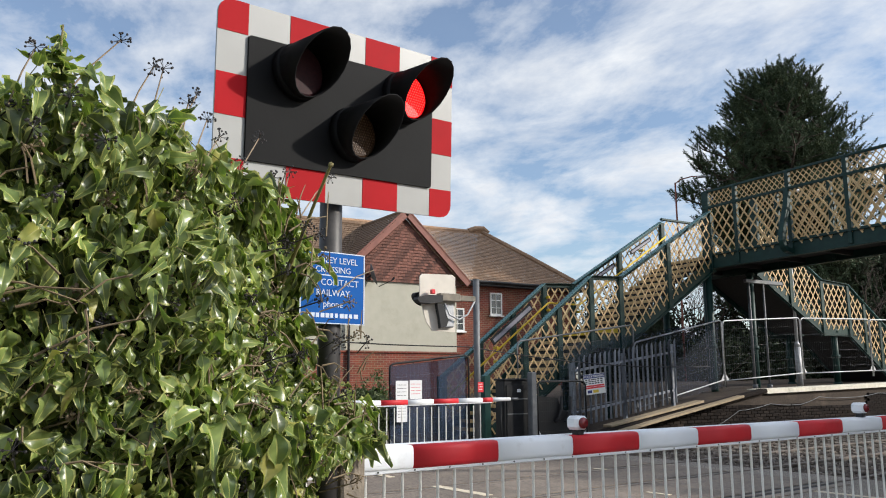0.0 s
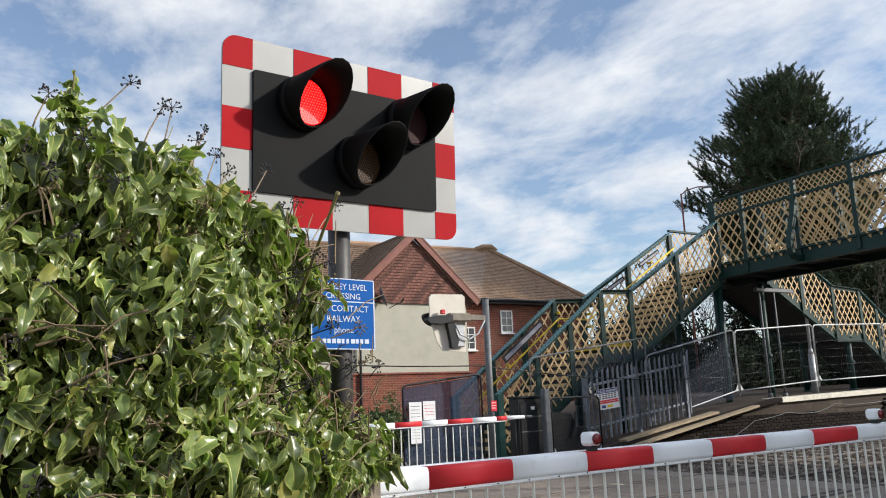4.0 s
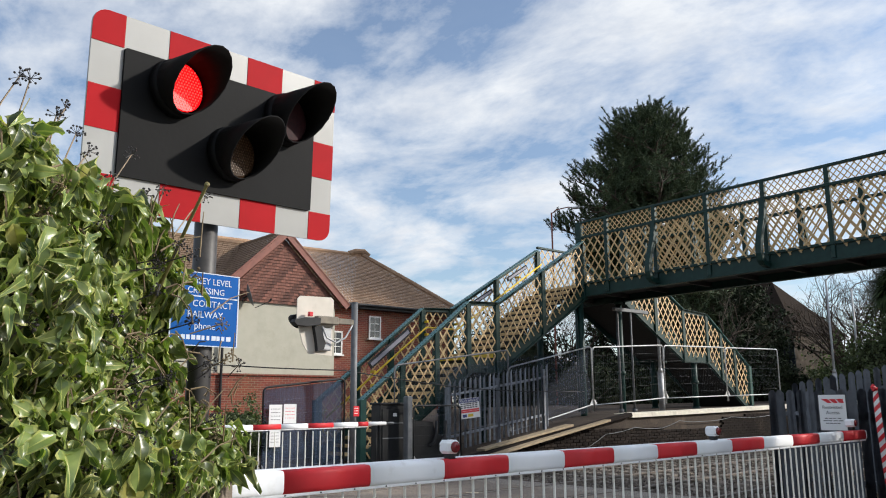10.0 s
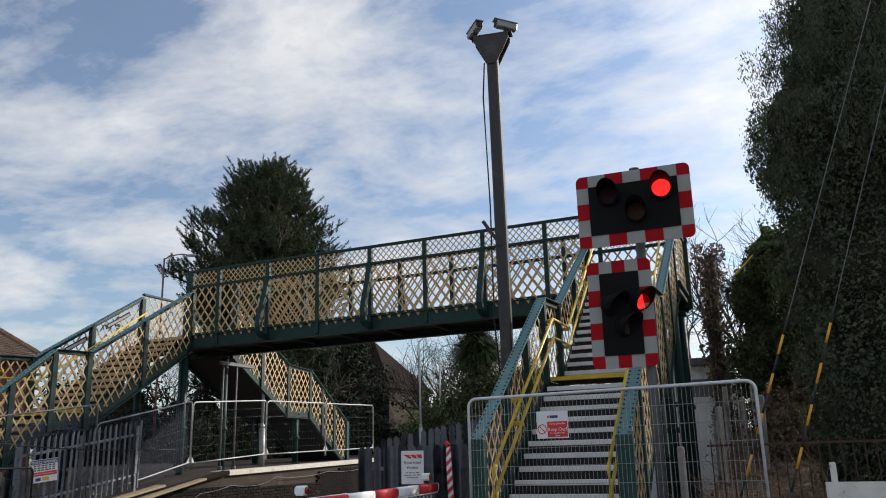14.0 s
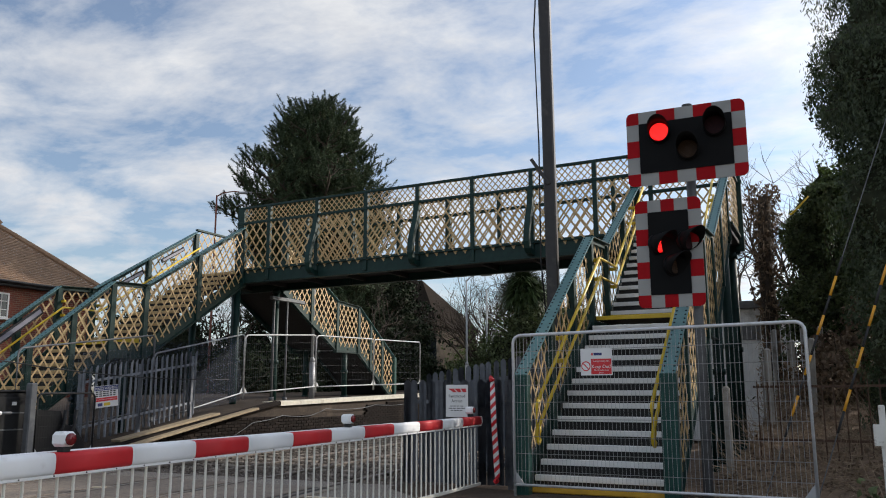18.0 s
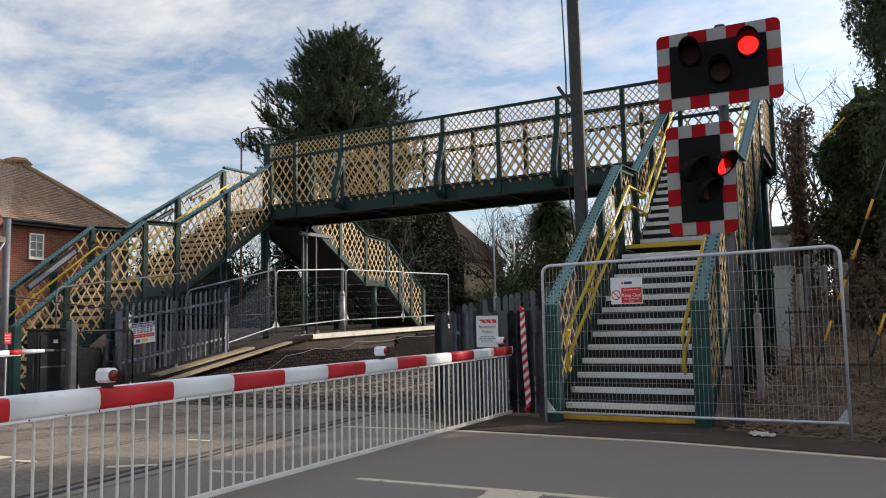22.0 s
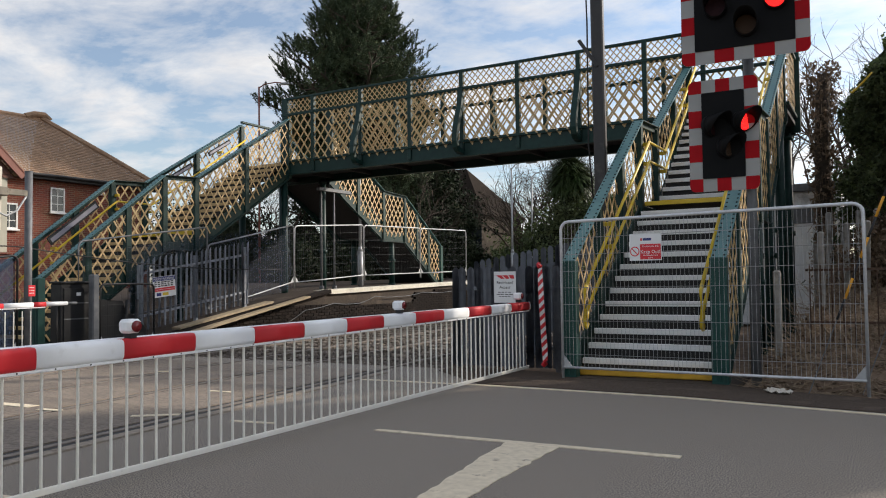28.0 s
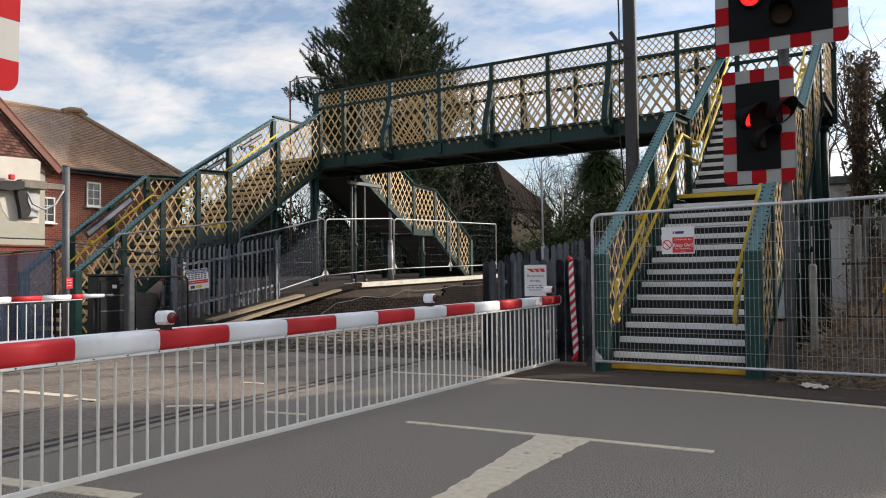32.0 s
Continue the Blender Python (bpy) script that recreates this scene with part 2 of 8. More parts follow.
M = dict(
    asphalt=material("asphalt", (0.38, 0.325, 0.268), (0.080, 0.069, 0.057), 0.85, scale=95, detail=9, bump=0.06, bump_scale=300, stain=(0.215, 0.180, 0.145), stain_scale=1.3, stain_at=(0.46, 0.95), spread=(0.42, 0.58)),
    crossing=material("crossing_deck", (0.235, 0.190, 0.152), (0.150, 0.122, 0.100), 0.9, scale=26, bump=0.5, bump_scale=120, stain=(0.29, 0.235, 0.178), stain_scale=1.2, stain_at=(0.48, 0.75), rand=0.12, spread=(0.40, 0.62)),
    earth=material("earth", (0.215, 0.152, 0.108), (0.115, 0.082, 0.060), 0.95, scale=9, bump=1.0, bump_scale=25, stain=(0.26, 0.19, 0.135), stain_scale=3, spec=0.1),
    grass=material("grass", (0.055, 0.075, 0.025), (0.035, 0.050, 0.018), 0.95, scale=9, bump=1.0, bump_scale=25),
    ballast=material("ballast", (0.150, 0.120, 0.096), (0.085, 0.067, 0.055), 0.9, scale=30, bump=1.0, bump_scale=30, rand=0.35, island=True),
    paint_white=material("road_paint", (0.74, 0.64, 0.48), (0.62, 0.53, 0.39), 0.8, scale=18, bump=0.3, bump_scale=120, stain=(0.24, 0.195, 0.15), stain_scale=9, stain_at=(0.60, 0.72)),
    white=material("white_enamel", (0.31, 0.31, 0.30), (0.27, 0.27, 0.26), 0.4, scale=3, stain=(0.33, 0.315, 0.29), stain_scale=5, stain_at=(0.62, 0.9)),
    red=material("red_reflective_sheet", (0.38, 0.007, 0.012), (0.32, 0.006, 0.010), 0.65, scale=4, stain=(0.30, 0.012, 0.014), stain_scale=6, stain_at=(0.6, 0.9), spec=0.12),
    black=material("black_backboard", (0.0030, 0.0032, 0.0038), (0.0045, 0.0047, 0.0053), 0.65, scale=5, bump=0.05, spec=0.15),
    green=material("dark_green_paint", (0.0068, 0.036, 0.030), (0.0048, 0.026, 0.022), 0.5, scale=7, stain=(0.016, 0.042, 0.034), stain_scale=4, stain_at=(0.62, 0.85), spec=0.3),
    green_top=material("weathered_green_rail", (0.075, 0.20, 0.20), (0.055, 0.155, 0.16), 0.5, scale=5, stain=(0.10, 0.20, 0.19), stain_scale=3),
    cream=material("cream_lattice_paint", (0.60, 0.42, 0.205), (0.51, 0.345, 0.16), 0.55, scale=5, stain=(0.36, 0.23, 0.105), stain_scale=3, stain_at=(0.6, 0.85), rand=0.08, island=True),
    steel=material("galvanised_steel", (0.46, 0.47, 0.48), (0.36, 0.37, 0.38), 0.5, 0.35, scale=12, stain=(0.36, 0.36, 0.365), stain_scale=5),
    grey_steel=material("dull_grey_steel", (0.150, 0.155, 0.162), (0.110, 0.115, 0.122), 0.6, 0.3, scale=10, stain=(0.18, 0.185, 0.19), stain_scale=3),
    palisade=material("grey_palisade_paint", (0.125, 0.135, 0.155), (0.088, 0.096, 0.112), 0.6, scale=8, rand=0.18, stain=(0.16, 0.17, 0.19), stain_scale=5),
    yellow=material("yellow_handrail_paint", (0.72, 0.50, 0.03), (0.62, 0.42, 0.02), 0.4, scale=6, stain=(0.45, 0.30, 0.03), stain_scale=8, stain_at=(0.62, 0.8)),
    tread=material("black_tread_rubber", (0.018, 0.018, 0.018), (0.030, 0.029, 0.028), 0.8, scale=20, bump=0.3),
    nosing=material("pale_nosing", (0.88, 0.88, 0.87), (0.80, 0.80, 0.79), 0.6, scale=9, stain=(0.55, 0.54, 0.51), stain_scale=6, stain_at=(0.62, 0.85)),
    brick=material("red_brick", (0.225, 0.056, 0.031), (0.155, 0.040, 0.025), 0.85, scale=14, bump=0.4, rand=0.22),
    mortar=material("mortar", (0.34, 0.28, 0.23), (0.26, 0.21, 0.18), 0.95, scale=20, bump=0.3),
    dark_brick=material("engineering_brick", (0.026, 0.020, 0.017), (0.016, 0.013, 0.012), 0.9, scale=8, bump=0.5, rand=0.35, stain=(0.045, 0.035, 0.028), stain_scale=2, spec=0.1),
    render=material("cream_render", (0.43, 0.41, 0.335), (0.39, 0.375, 0.305), 0.9, scale=3, bump=0.15, bump_scale=90, stain=(0.36, 0.345, 0.275), stain_scale=1.2),
    tile=material("brown_roof_tile", (0.20, 0.128, 0.080), (0.140, 0.088, 0.056), 0.9, scale=10, bump=0.3, rand=0.18, stain=(0.27, 0.18, 0.105), stain_scale=1.5),
    # same tile, made paler for the sun on the hipped roof
    tile_pale=material("sunlit_roof_tile", (0.33, 0.208, 0.128), (0.235, 0.146, 0.090), 0.9, scale=10, bump=0.3, rand=0.2, island=True, stain=(0.36, 0.24, 0.15), stain_scale=1.5),
    tile_hung=material("hanging_tile", (0.165, 0.066, 0.045), (0.095, 0.042, 0.032), 0.85, scale=14, bump=0.3, rand=0.5, island=True),
    barge=material("red_brown_bargeboard", (0.21, 0.066, 0.042), (0.165, 0.052, 0.034), 0.6, scale=5),
    coping=material("platform_coping", (0.76, 0.72, 0.60), (0.64, 0.60, 0.50), 0.85, scale=8, bump=0.3, stain=(0.42, 0.38, 0.30), stain_scale=2.5, stain_at=(0.58, 0.75)),
    platform=material("platform_tarmac", (0.075, 0.058, 0.046), (0.050, 0.040, 0.033), 0.9, scale=25, bump=0.5, bump_scale=60, stain=(0.11, 0.085, 0.065), stain_scale=1.6, spec=0.2),
    rail=material("worn_rail_steel", (0.22, 0.185, 0.155), (0.13, 0.108, 0.090), 0.55, 0.35, scale=10),
    rust=material("rusty_steel", (0.10, 0.055, 0.035), (0.065, 0.038, 0.026), 0.85, 0.2, scale=14),
    leaf=material("ivy_leaf", (0.175, 0.220, 0.062), (0.055, 0.092, 0.028), 0.30, thin=0.20, scale=9, rand=0.6, island=True, stain=(0.20, 0.18, 0.035), stain_scale=11, stain_at=(0.62, 0.74)),
    leaf_dark=material("dark_ivy_leaf", (0.080, 0.100, 0.060), (0.052, 0.068, 0.042), 0.65, scale=4, rand=0.35, island=True, spec=0.25, thin=0.15),
    needle=material("pine_needles", (0.076, 0.106, 0.056), (0.046, 0.070, 0.038), 0.7, scale=1.2, rand=0.5, island=True, stain=(0.10, 0.115, 0.052), stain_scale=1.0, spec=0.2),
    shrub=material("shrub_leaf", (0.105, 0.128, 0.062), (0.070, 0.088, 0.046), 0.65, scale=2, rand=0.5, island=True, spec=0.2, thin=0.15),
    palm=material("palm_leaf", (0.060, 0.095, 0.030), (0.040, 0.065, 0.022), 0.5, scale=2, rand=0.4, island=True),
    bark=material("bark", (0.075, 0.055, 0.040), (0.045, 0.034, 0.026), 0.95, scale=9, bump=1.0, bump_scale=20),
    twig=material("twig", (0.33, 0.245, 0.165), (0.21, 0.155, 0.105), 0.85, scale=20),
    berry=material("ivy_berry", (0.018, 0.016, 0.018), (0.03, 0.024, 0.022), 0.4, scale=20),
    timber=material("weathered_timber", (0.24, 0.20, 0.155), (0.15, 0.125, 0.10), 0.9, scale=18, bump=0.6, bump_scale=50, stain=(0.10, 0.085, 0.07), stain_scale=4),
    plank=material("pale_plank", (0.40, 0.31, 0.20), (0.29, 0.225, 0.145), 0.8, scale=12),
    blue=material("blue_sign_enamel", (0.006, 0.088, 0.33), (0.006, 0.080, 0.30), 0.55, scale=4, spec=0.08),
    sign_white=material("sign_white", (0.78, 0.78, 0.78), (0.72, 0.72, 0.72), 0.4, scale=3),
    sign_red=material("sign_red", (0.66, 0.02, 0.03), (0.6, 0.02, 0.03), 0.4, scale=3),
    ink=material("sign_ink", (0.03, 0.03, 0.035), (0.04, 0.04, 0.045), 0.5, scale=3),
    navy=material("sign_navy", (0.02, 0.03, 0.16), (0.02, 0.03, 0.14), 0.5, scale=3),
    frame_white=material("white_window_frame", (0.74, 0.74, 0.72), (0.68, 0.68, 0.66), 0.4, scale=3),
    cabinet=material("dark_grey_cabinet", (0.017, 0.017, 0.018), (0.012, 0.012, 0.013), 0.5, scale=4, stain=(0.028, 0.027, 0.026), stain_scale=3, spec=0.3),
    rubber=material("black_rubber", (0.016, 0.016, 0.017), (0.024, 0.024, 0.025), 0.75, scale=9),
    amber_off=material("unlit_amber_lens", (0.040, 0.019, 0.007), (0.024, 0.011, 0.005), 0.6, scale=60, spec=0.2),
    red_off=material("unlit_red_lens", (0.030, 0.008, 0.010), (0.016, 0.005, 0.007), 0.6, scale=60, spec=0.15),
    red_dark=material("boom_lamp_lens", (0.20, 0.012, 0.015), (0.14, 0.01, 0.012), 0.2, scale=30),
)
# lit copy of the green; the darker one carries the shade on the posts
M["newel_green"] = material("lit_green_paint", (0.010, 0.068, 0.056), (0.008, 0.052, 0.044), 0.45, scale=7, stain=(0.016, 0.075, 0.060), stain_scale=4, stain_at=(0.62, 0.85), spec=0.4)
M["concrete"] = material("weathered_concrete", (0.38, 0.36, 0.33), (0.28, 0.265, 0.24), 0.95, scale=9, bump=0.4, stain=(0.18, 0.165, 0.14), stain_scale=4)
M["bright_steel"] = material("new_galvanised_tube", (0.66, 0.67, 0.69), (0.55, 0.56, 0.58), 0.38, 0.3, scale=14, stain=(0.44, 0.45, 0.46), stain_scale=6)
M["guard"] = material("amber_guard", (0.72, 0.34, 0.02), (0.62, 0.28, 0.02), 0.45, scale=6)
# filler of the crowns, its dark colour standing for shade between leaves
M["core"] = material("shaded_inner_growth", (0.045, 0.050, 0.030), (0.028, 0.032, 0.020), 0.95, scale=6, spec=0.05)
M["letter_pale"] = material("pale_sign_lettering", (0.50, 0.56, 0.66), (0.46, 0.52, 0.62), 0.5, scale=6)
M["step_yellow"] = material("worn_step_yellow", (0.72, 0.40, 0.035), (0.60, 0.33, 0.03), 0.6, scale=9, stain=(0.34, 0.22, 0.06), stain_scale=7, stain_at=(0.6, 0.85))
M["board_cream"] = material("cream_board", (0.64, 0.59, 0.51), (0.55, 0.50, 0.43), 0.5, scale=3, stain=(0.42, 0.38, 0.32), stain_scale=4, stain_at=(0.6, 0.85))
M["arm_beige"] = material("weathered_beige", (0.24, 0.21, 0.16), (0.16, 0.14, 0.11), 0.7, scale=7, stain=(0.10, 0.085, 0.07), stain_scale=6)
M["boom_white"] = material("boom_white_sheet", (0.88, 0.89, 0.90), (0.81, 0.82, 0.83), 0.45, scale=3, stain=(0.6, 0.59, 0.56), stain_scale=5, stain_at=(0.62, 0.9))
M["boom_red"] = material("boom_red_sheet", (0.62, 0.016, 0.024), (0.52, 0.014, 0.020), 0.55, scale=4, stain=(0.4, 0.02, 0.02), stain_scale=6, stain_at=(0.6, 0.9))
M["amber_dot"] = material("unlit_amber_dot", (0.085, 0.042, 0.016), (0.055, 0.027, 0.01), 0.4, scale=30)
M["verge"] = material("dirty_footway", (0.105, 0.078, 0.060), (0.062, 0.048, 0.038), 0.95, scale=40, bump=0.9, bump_scale=90, stain=(0.14, 0.105, 0.08), stain_scale=2.5, spec=0.2)
M["hood"] = material("black_hood_paint", (0.0060, 0.0060, 0.0064), (0.0085, 0.0085, 0.009), 0.75, scale=8, spec=0.15)
M["leaf_deep"] = material("deep_evergreen_leaf", (0.026, 0.038, 0.019), (0.015, 0.022, 0.011), 0.7, scale=4, rand=0.55, island=True, spec=0.12)
M["old_white"] = material("peeling_white_paint", (0.72, 0.71, 0.67), (0.62, 0.60, 0.55), 0.6, scale=6, stain=(0.22, 0.19, 0.15), stain_scale=9, stain_at=(0.60, 0.70))
M["picket"] = material("cream_white_picket_paint", (0.82, 0.80, 0.73), (0.74, 0.71, 0.63), 0.45, scale=4, stain=(0.5, 0.46, 0.38), stain_scale=9, stain_at=(0.62, 0.8))
M["pole"] = material("brown_grey_pole_paint", (0.032, 0.029, 0.028), (0.022, 0.020, 0.020), 0.5, scale=6, stain=(0.07, 0.062, 0.055), stain_scale=3)
M["rivet"] = material("dark_rivet_head", (0.006, 0.022, 0.022), (0.004, 0.016, 0.016), 0.5, scale=20, spec=0.2)
M["palisade_light"] = material("weathered_palisade_steel", (0.27, 0.29, 0.325), (0.19, 0.205, 0.235), 0.55, scale=8, rand=0.12, stain=(0.32, 0.34, 0.375), stain_scale=5)
M["lilac_panel"] = material("unlit_light_diffuser", (0.30, 0.29, 0.34), (0.24, 0.235, 0.28), 0.4, scale=4)
M["hut_grey"] = material("pale_hut_cladding", (0.74, 0.75, 0.76), (0.64, 0.65, 0.66), 0.6, scale=3, stain=(0.24, 0.235, 0.22), stain_scale=1.5)
M["dead_bush"] = material("dead_brown_foliage", (0.25, 0.180, 0.125), (0.150, 0.108, 0.078), 0.8, scale=4, rand=0.4, island=True, spec=0.1)
M["red_lit"] = glowing("lit_red_leds", (1.0, 0.004, 0.007), 1.05)
M["red_core"] = glowing("lit_red_led_dots", (1.0, 0.045, 0.035), 2.2)


# ---- building helpers ----
def part(name, bm, mat, parent=None, label="", smooth=False):
    me = bpy.data.meshes.new(name)
    bm.to_mesh(me)
    bm.free()
    if smooth:
        for f in me.polygons:
            f.use_smooth = True
    for one in mat if isinstance(mat, (list, tuple)) else (mat,):
        me.materials.append(M[one])
    ob = new(name, me)
    if parent:
        ob.parent = parent
    if label:
        ob["label"] = label
    return ob


def raw(name, verts, faces, mat, parent=None, smooth=False):
    me = bpy.data.meshes.new(name)
    me.from_pydata([tuple(v) for v in verts], [], faces)
    me.update()
    if smooth:
        for f in me.polygons:
            f.use_smooth = True
    me.materials.append(M[mat])
    ob = new(name, me)
    if parent:
        ob.parent = parent
    return ob


def thing(name, label, category, at=(0, 0, 0), turn=0.0, group="", kind=""):
    ob = new(name)
    ob.matrix_basis = pose(*at, 0, 0, turn)
    return tagged(ob, label, category, group, kind)


def box(bm, lo, hi, bevel=0.0, m=None, mat=0):
    """A box from corner to corner, with its edges broken, moved by m."""
    c, s = [(a + b) / 2 for a, b in zip(lo, hi)], [abs(b - a) for a, b in zip(lo, hi)]
    made = bmesh.ops.create_cube(bm, size=1.0, matrix=Matrix.Translation(c) @ Matrix.Diagonal((*s, 1)))["verts"]
    faces = {f for v in made for f in v.link_faces}
    if bevel:
        edges = list({e for v in made for e in v.link_edges})
        out = bmesh.ops.bevel(bm, geom=edges, offset=min(bevel, min(s) * 0.45), segments=1, affect="EDGES", profile=0.5)
        made = list({v for f in out["faces"] for v in f.verts} | {v for v in made if v.is_valid})
        faces = {f for v in made for f in v.link_faces}
    for f in faces:
        f.material_index = mat
    if m is not None:
        bmesh.ops.transform(bm, matrix=m, verts=made)
    return bm


def aligned(a, b, up=(0, 0, 1)):
    """A frame at a whose x runs to b and whose z leans to up."""
    x = (Vector(b) - Vector(a)).normalized()
    y = Vector(up).cross(x)
    if y.length < 1e-4:
        y = Vector((0, 1, 0)).cross(x)
    y.normalize()
    z = x.cross(y)
    return Matrix.Translation(a) @ Matrix((x, y, z)).transposed().to_4x4()


def beam(bm, a, b, width, depth, bevel=0.0, up=(0, 0, 1), mat=0):
    """A bar of rectangular section along a to b; width across, depth along up."""
    n = (Vector(b) - Vector(a)).length
    return box(bm, (0, -width / 2, -depth / 2), (n, width / 2, depth / 2), bevel, aligned(a, b, up), mat)


def rod(bm, a, b, r, r2=None, sides=8, caps=True):
    n = (Vector(b) - Vector(a)).length
    m = aligned(a, b) @ Matrix.Rotation(radians(90), 4, "Y") @ Matrix.Translation((0, 0, n / 2))
    bmesh.ops.create_cone(bm, cap_ends=caps, segments=sides, radius1=r, radius2=r if r2 is None else r2, depth=n, matrix=m)
    return bm


def tube(bm, pts, r, sides=6, r_end=None):
    """A round bar swept along points."""
    rings, n = [], len(pts)
    pts = [Vector(p) for p in pts]
    for i, p in enumerate(pts):
        way = (pts[min(i + 1, n - 1)] - pts[max(i - 1, 0)]).normalized()
        side = way.cross(Vector((0, 0, 1)))
        if side.length < 1e-3:
            side = way.cross(Vector((0, 1, 0)))
        side.normalize()
        up = side.cross(way)
        rr = r if r_end is None else r + (r_end - r) * i / (n - 1)
        rings.append([bm.verts.new(p + (side * math.cos(k * 2 * math.pi / sides) + up * math.sin(k * 2 * math.pi / sides)) * rr) for k in range(sides)])
    for a, b in zip(rings, rings[1:]):
        for k in range(sides):
            bm.faces.new((a[k], a[(k + 1) % sides], b[(k + 1) % sides], b[k]))
    bm.faces.new(rings[0][::-1])
    bm.faces.new(rings[-1])
    return bm


def prism(bm, outline, depth, m=None, mat=0):
    """A plate: an outline in x, y drawn out along z by depth, then moved by m."""
    lo = [bm.verts.new((x, y, 0)) for x, y in outline]
    hi = [bm.verts.new((x, y, depth)) for x, y in outline]
    n = len(outline)
    fs = [bm.faces.new(lo[::-1]), bm.faces.new(hi)] + [bm.faces.new((lo[i], lo[(i + 1) % n], hi[(i + 1) % n], hi[i])) for i in range(n)]
    for f in fs:
        f.material_index = mat
    if m is not None:
        bmesh.ops.transform(bm, matrix=m, verts=lo + hi)
    return bm


def B():
    return bmesh.new()




# ---- ground, road and railway ----
def build_ground():
    bm = B()
    bmesh.ops.create_grid(bm, x_segments=60, y_segments=60, size=400)
    for v in bm.verts:
        v.co.z = -0.06
    tagged(part("ground", bm, "earth"), "bare brown earth and rough grass round the crossing", "ground", kind="structure")
    bm = B()
    prism(bm, [(-40, -7.0), (30, -7.0), (30, 7.0), (4, 8.0), (0.4, 8.55), (-1.4, 9.15), (-3.7, 9.75), (-4.6, 9.9), (-12.4, 9.9), (-14.2, 9.2), (-40, 8.6)], 0.06, Matrix.Translation((0, 0, -0.06)))
    tagged(part("road", bm, "asphalt"), "worn grey asphalt road over the level crossing", "road", kind="structure")


build_ground()
bm = B()
prism(bm, [(-4.3, 8.58), (-1.9, 8.51), (0.0, 8.18), (5.0, 7.0), (5.2, 7.9), (4, 8.3), (0.4, 8.9), (-1.4, 9.45), (-3.7, 9.95), (-4.6, 10.1), (-5.4, 10.1), (-5.4, 9.6)], 0.008, Matrix.Translation((0, 0, 0.001)))
tagged(part("footway", bm, "verge"), "dirty dark brown footway between the edge line and the stair", "footway", kind="structure")


def marking(name, outline, label, z=0.0, rough=0.010):
    """Paint with a worn, uneven rim."""
    worn = []
    for (ax, ay), (bx, by) in zip(outline, outline[1:] + outline[:1]):
        n = max(1, int(math.hypot(bx - ax, by - ay) / 0.05))
        for i in range(n):
            x, y = ax + (bx - ax) * i / n, ay + (by - ay) * i / n
            worn.append((x + rough * noise.noise(Vector((x * 9, y * 9, 1))), y + rough * noise.noise(Vector((x * 9, y * 9, 7)))))
    bm = B()
    prism(bm, worn, 0.006, Matrix.Translation((0, 0, z)))
    return tagged(part(name, bm, "paint_white"), label, "road marking", kind="structure")


def line(a, b, w):
    d = (Vector(b) - Vector(a)).normalized()
    n = Vector((-d.y, d.x)) * w / 2
    return [tuple(Vector(a) + n), tuple(Vector(a) - n), tuple(Vector(b) - n), tuple(Vector(b) + n)]


marking("stop_line", line((-3.75, 5.56), (-1.26, 5.60), 0.075), "thin worn white line across the asphalt")
marking("centre_line", [(-2.56, 5.54), (-2.14, 5.57), (-2.13, 4.94), (-2.11, 3.9), (-2.12, 2.4), (-2.36, 2.4), (-2.36, 3.8)], "broad worn cream centre line on the asphalt", 0.002, 0.03)
for a, b in (((-5.9, 8.36), (-4.15, 8.47)), ((-4.15, 8.47), (-1.9, 8.40)), ((-1.9, 8.40), (-0.02, 8.07)), ((-0.02, 8.07), (5.0, 6.9))):
    marking("edge_line", line(a, b, 0.07), "thin white edge line beside the footway")
marking("lane_line", line((-5.1, 2.72), (-3.85, 2.91), 0.13), "worn white line crossing under the barrier")
DECK_TOP = 0.015
for a, b, w in (((-8.6, 5.03), (-7.59, 5.09), 0.13), ((-7.37, 5.00), (-7.10, 5.04), 0.07), ((-6.17, 5.10), (-5.82, 5.36), 0.08), ((-5.18, 5.37), (-4.75, 5.44), 0.06), ((-6.78, 6.69), (-6.47, 6.72), 0.06), ((-8.94, 7.89), (-8.77, 7.96), 0.06), ((-10.9, 5.0), (-9.7, 5.04), 0.10)):
    marking("dash_line", line(a, b, w), "short worn white dash on the crossing deck", DECK_TOP if a[0] < -5.6 else 0.0)


# ---- crossing barrier ----
def hood(bm, r, length, m, cut=0.10):
    """A tunnel visor: a tube open below at its mouth."""
    n = 20
    rings = []
    for s in range(2):
        for k in range(2):
            rr = r if k == 0 else r - 0.006
            ring = []
            for i in range(n):
                a = 2 * math.pi * i / n
                z = math.sin(a)
                reach = length * (cut + (1 - cut) * (0.5 + 0.5 * z)) if s else 0.0
                ring.append(bm.verts.new(m @ Vector((rr * math.cos(a), rr * z, reach))))
            rings.append(ring)
    outer0, inner0, outer1, inner1 = rings
    for i in range(n):
        j = (i + 1) % n
        bm.faces.new((outer0[i], outer0[j], outer1[j], outer1[i]))
        bm.faces.new((inner0[j], inner0[i], inner1[i], inner1[j]))
        bm.faces.new((outer1[i], outer1[j], inner1[j], inner1[i]))
        bm.faces.new((outer0[j], outer0[i], inner0[i], inner0[j]))


def boom_z(x):
    return 0.820 + 0.0072 * x


BOOM = [(math.copysign(abs(math.cos(a)) ** 0.38, math.cos(a)), math.copysign(abs(math.sin(a)) ** 0.55, math.sin(a))) for a in (2 * math.pi * i / 20 for i in range(20))]


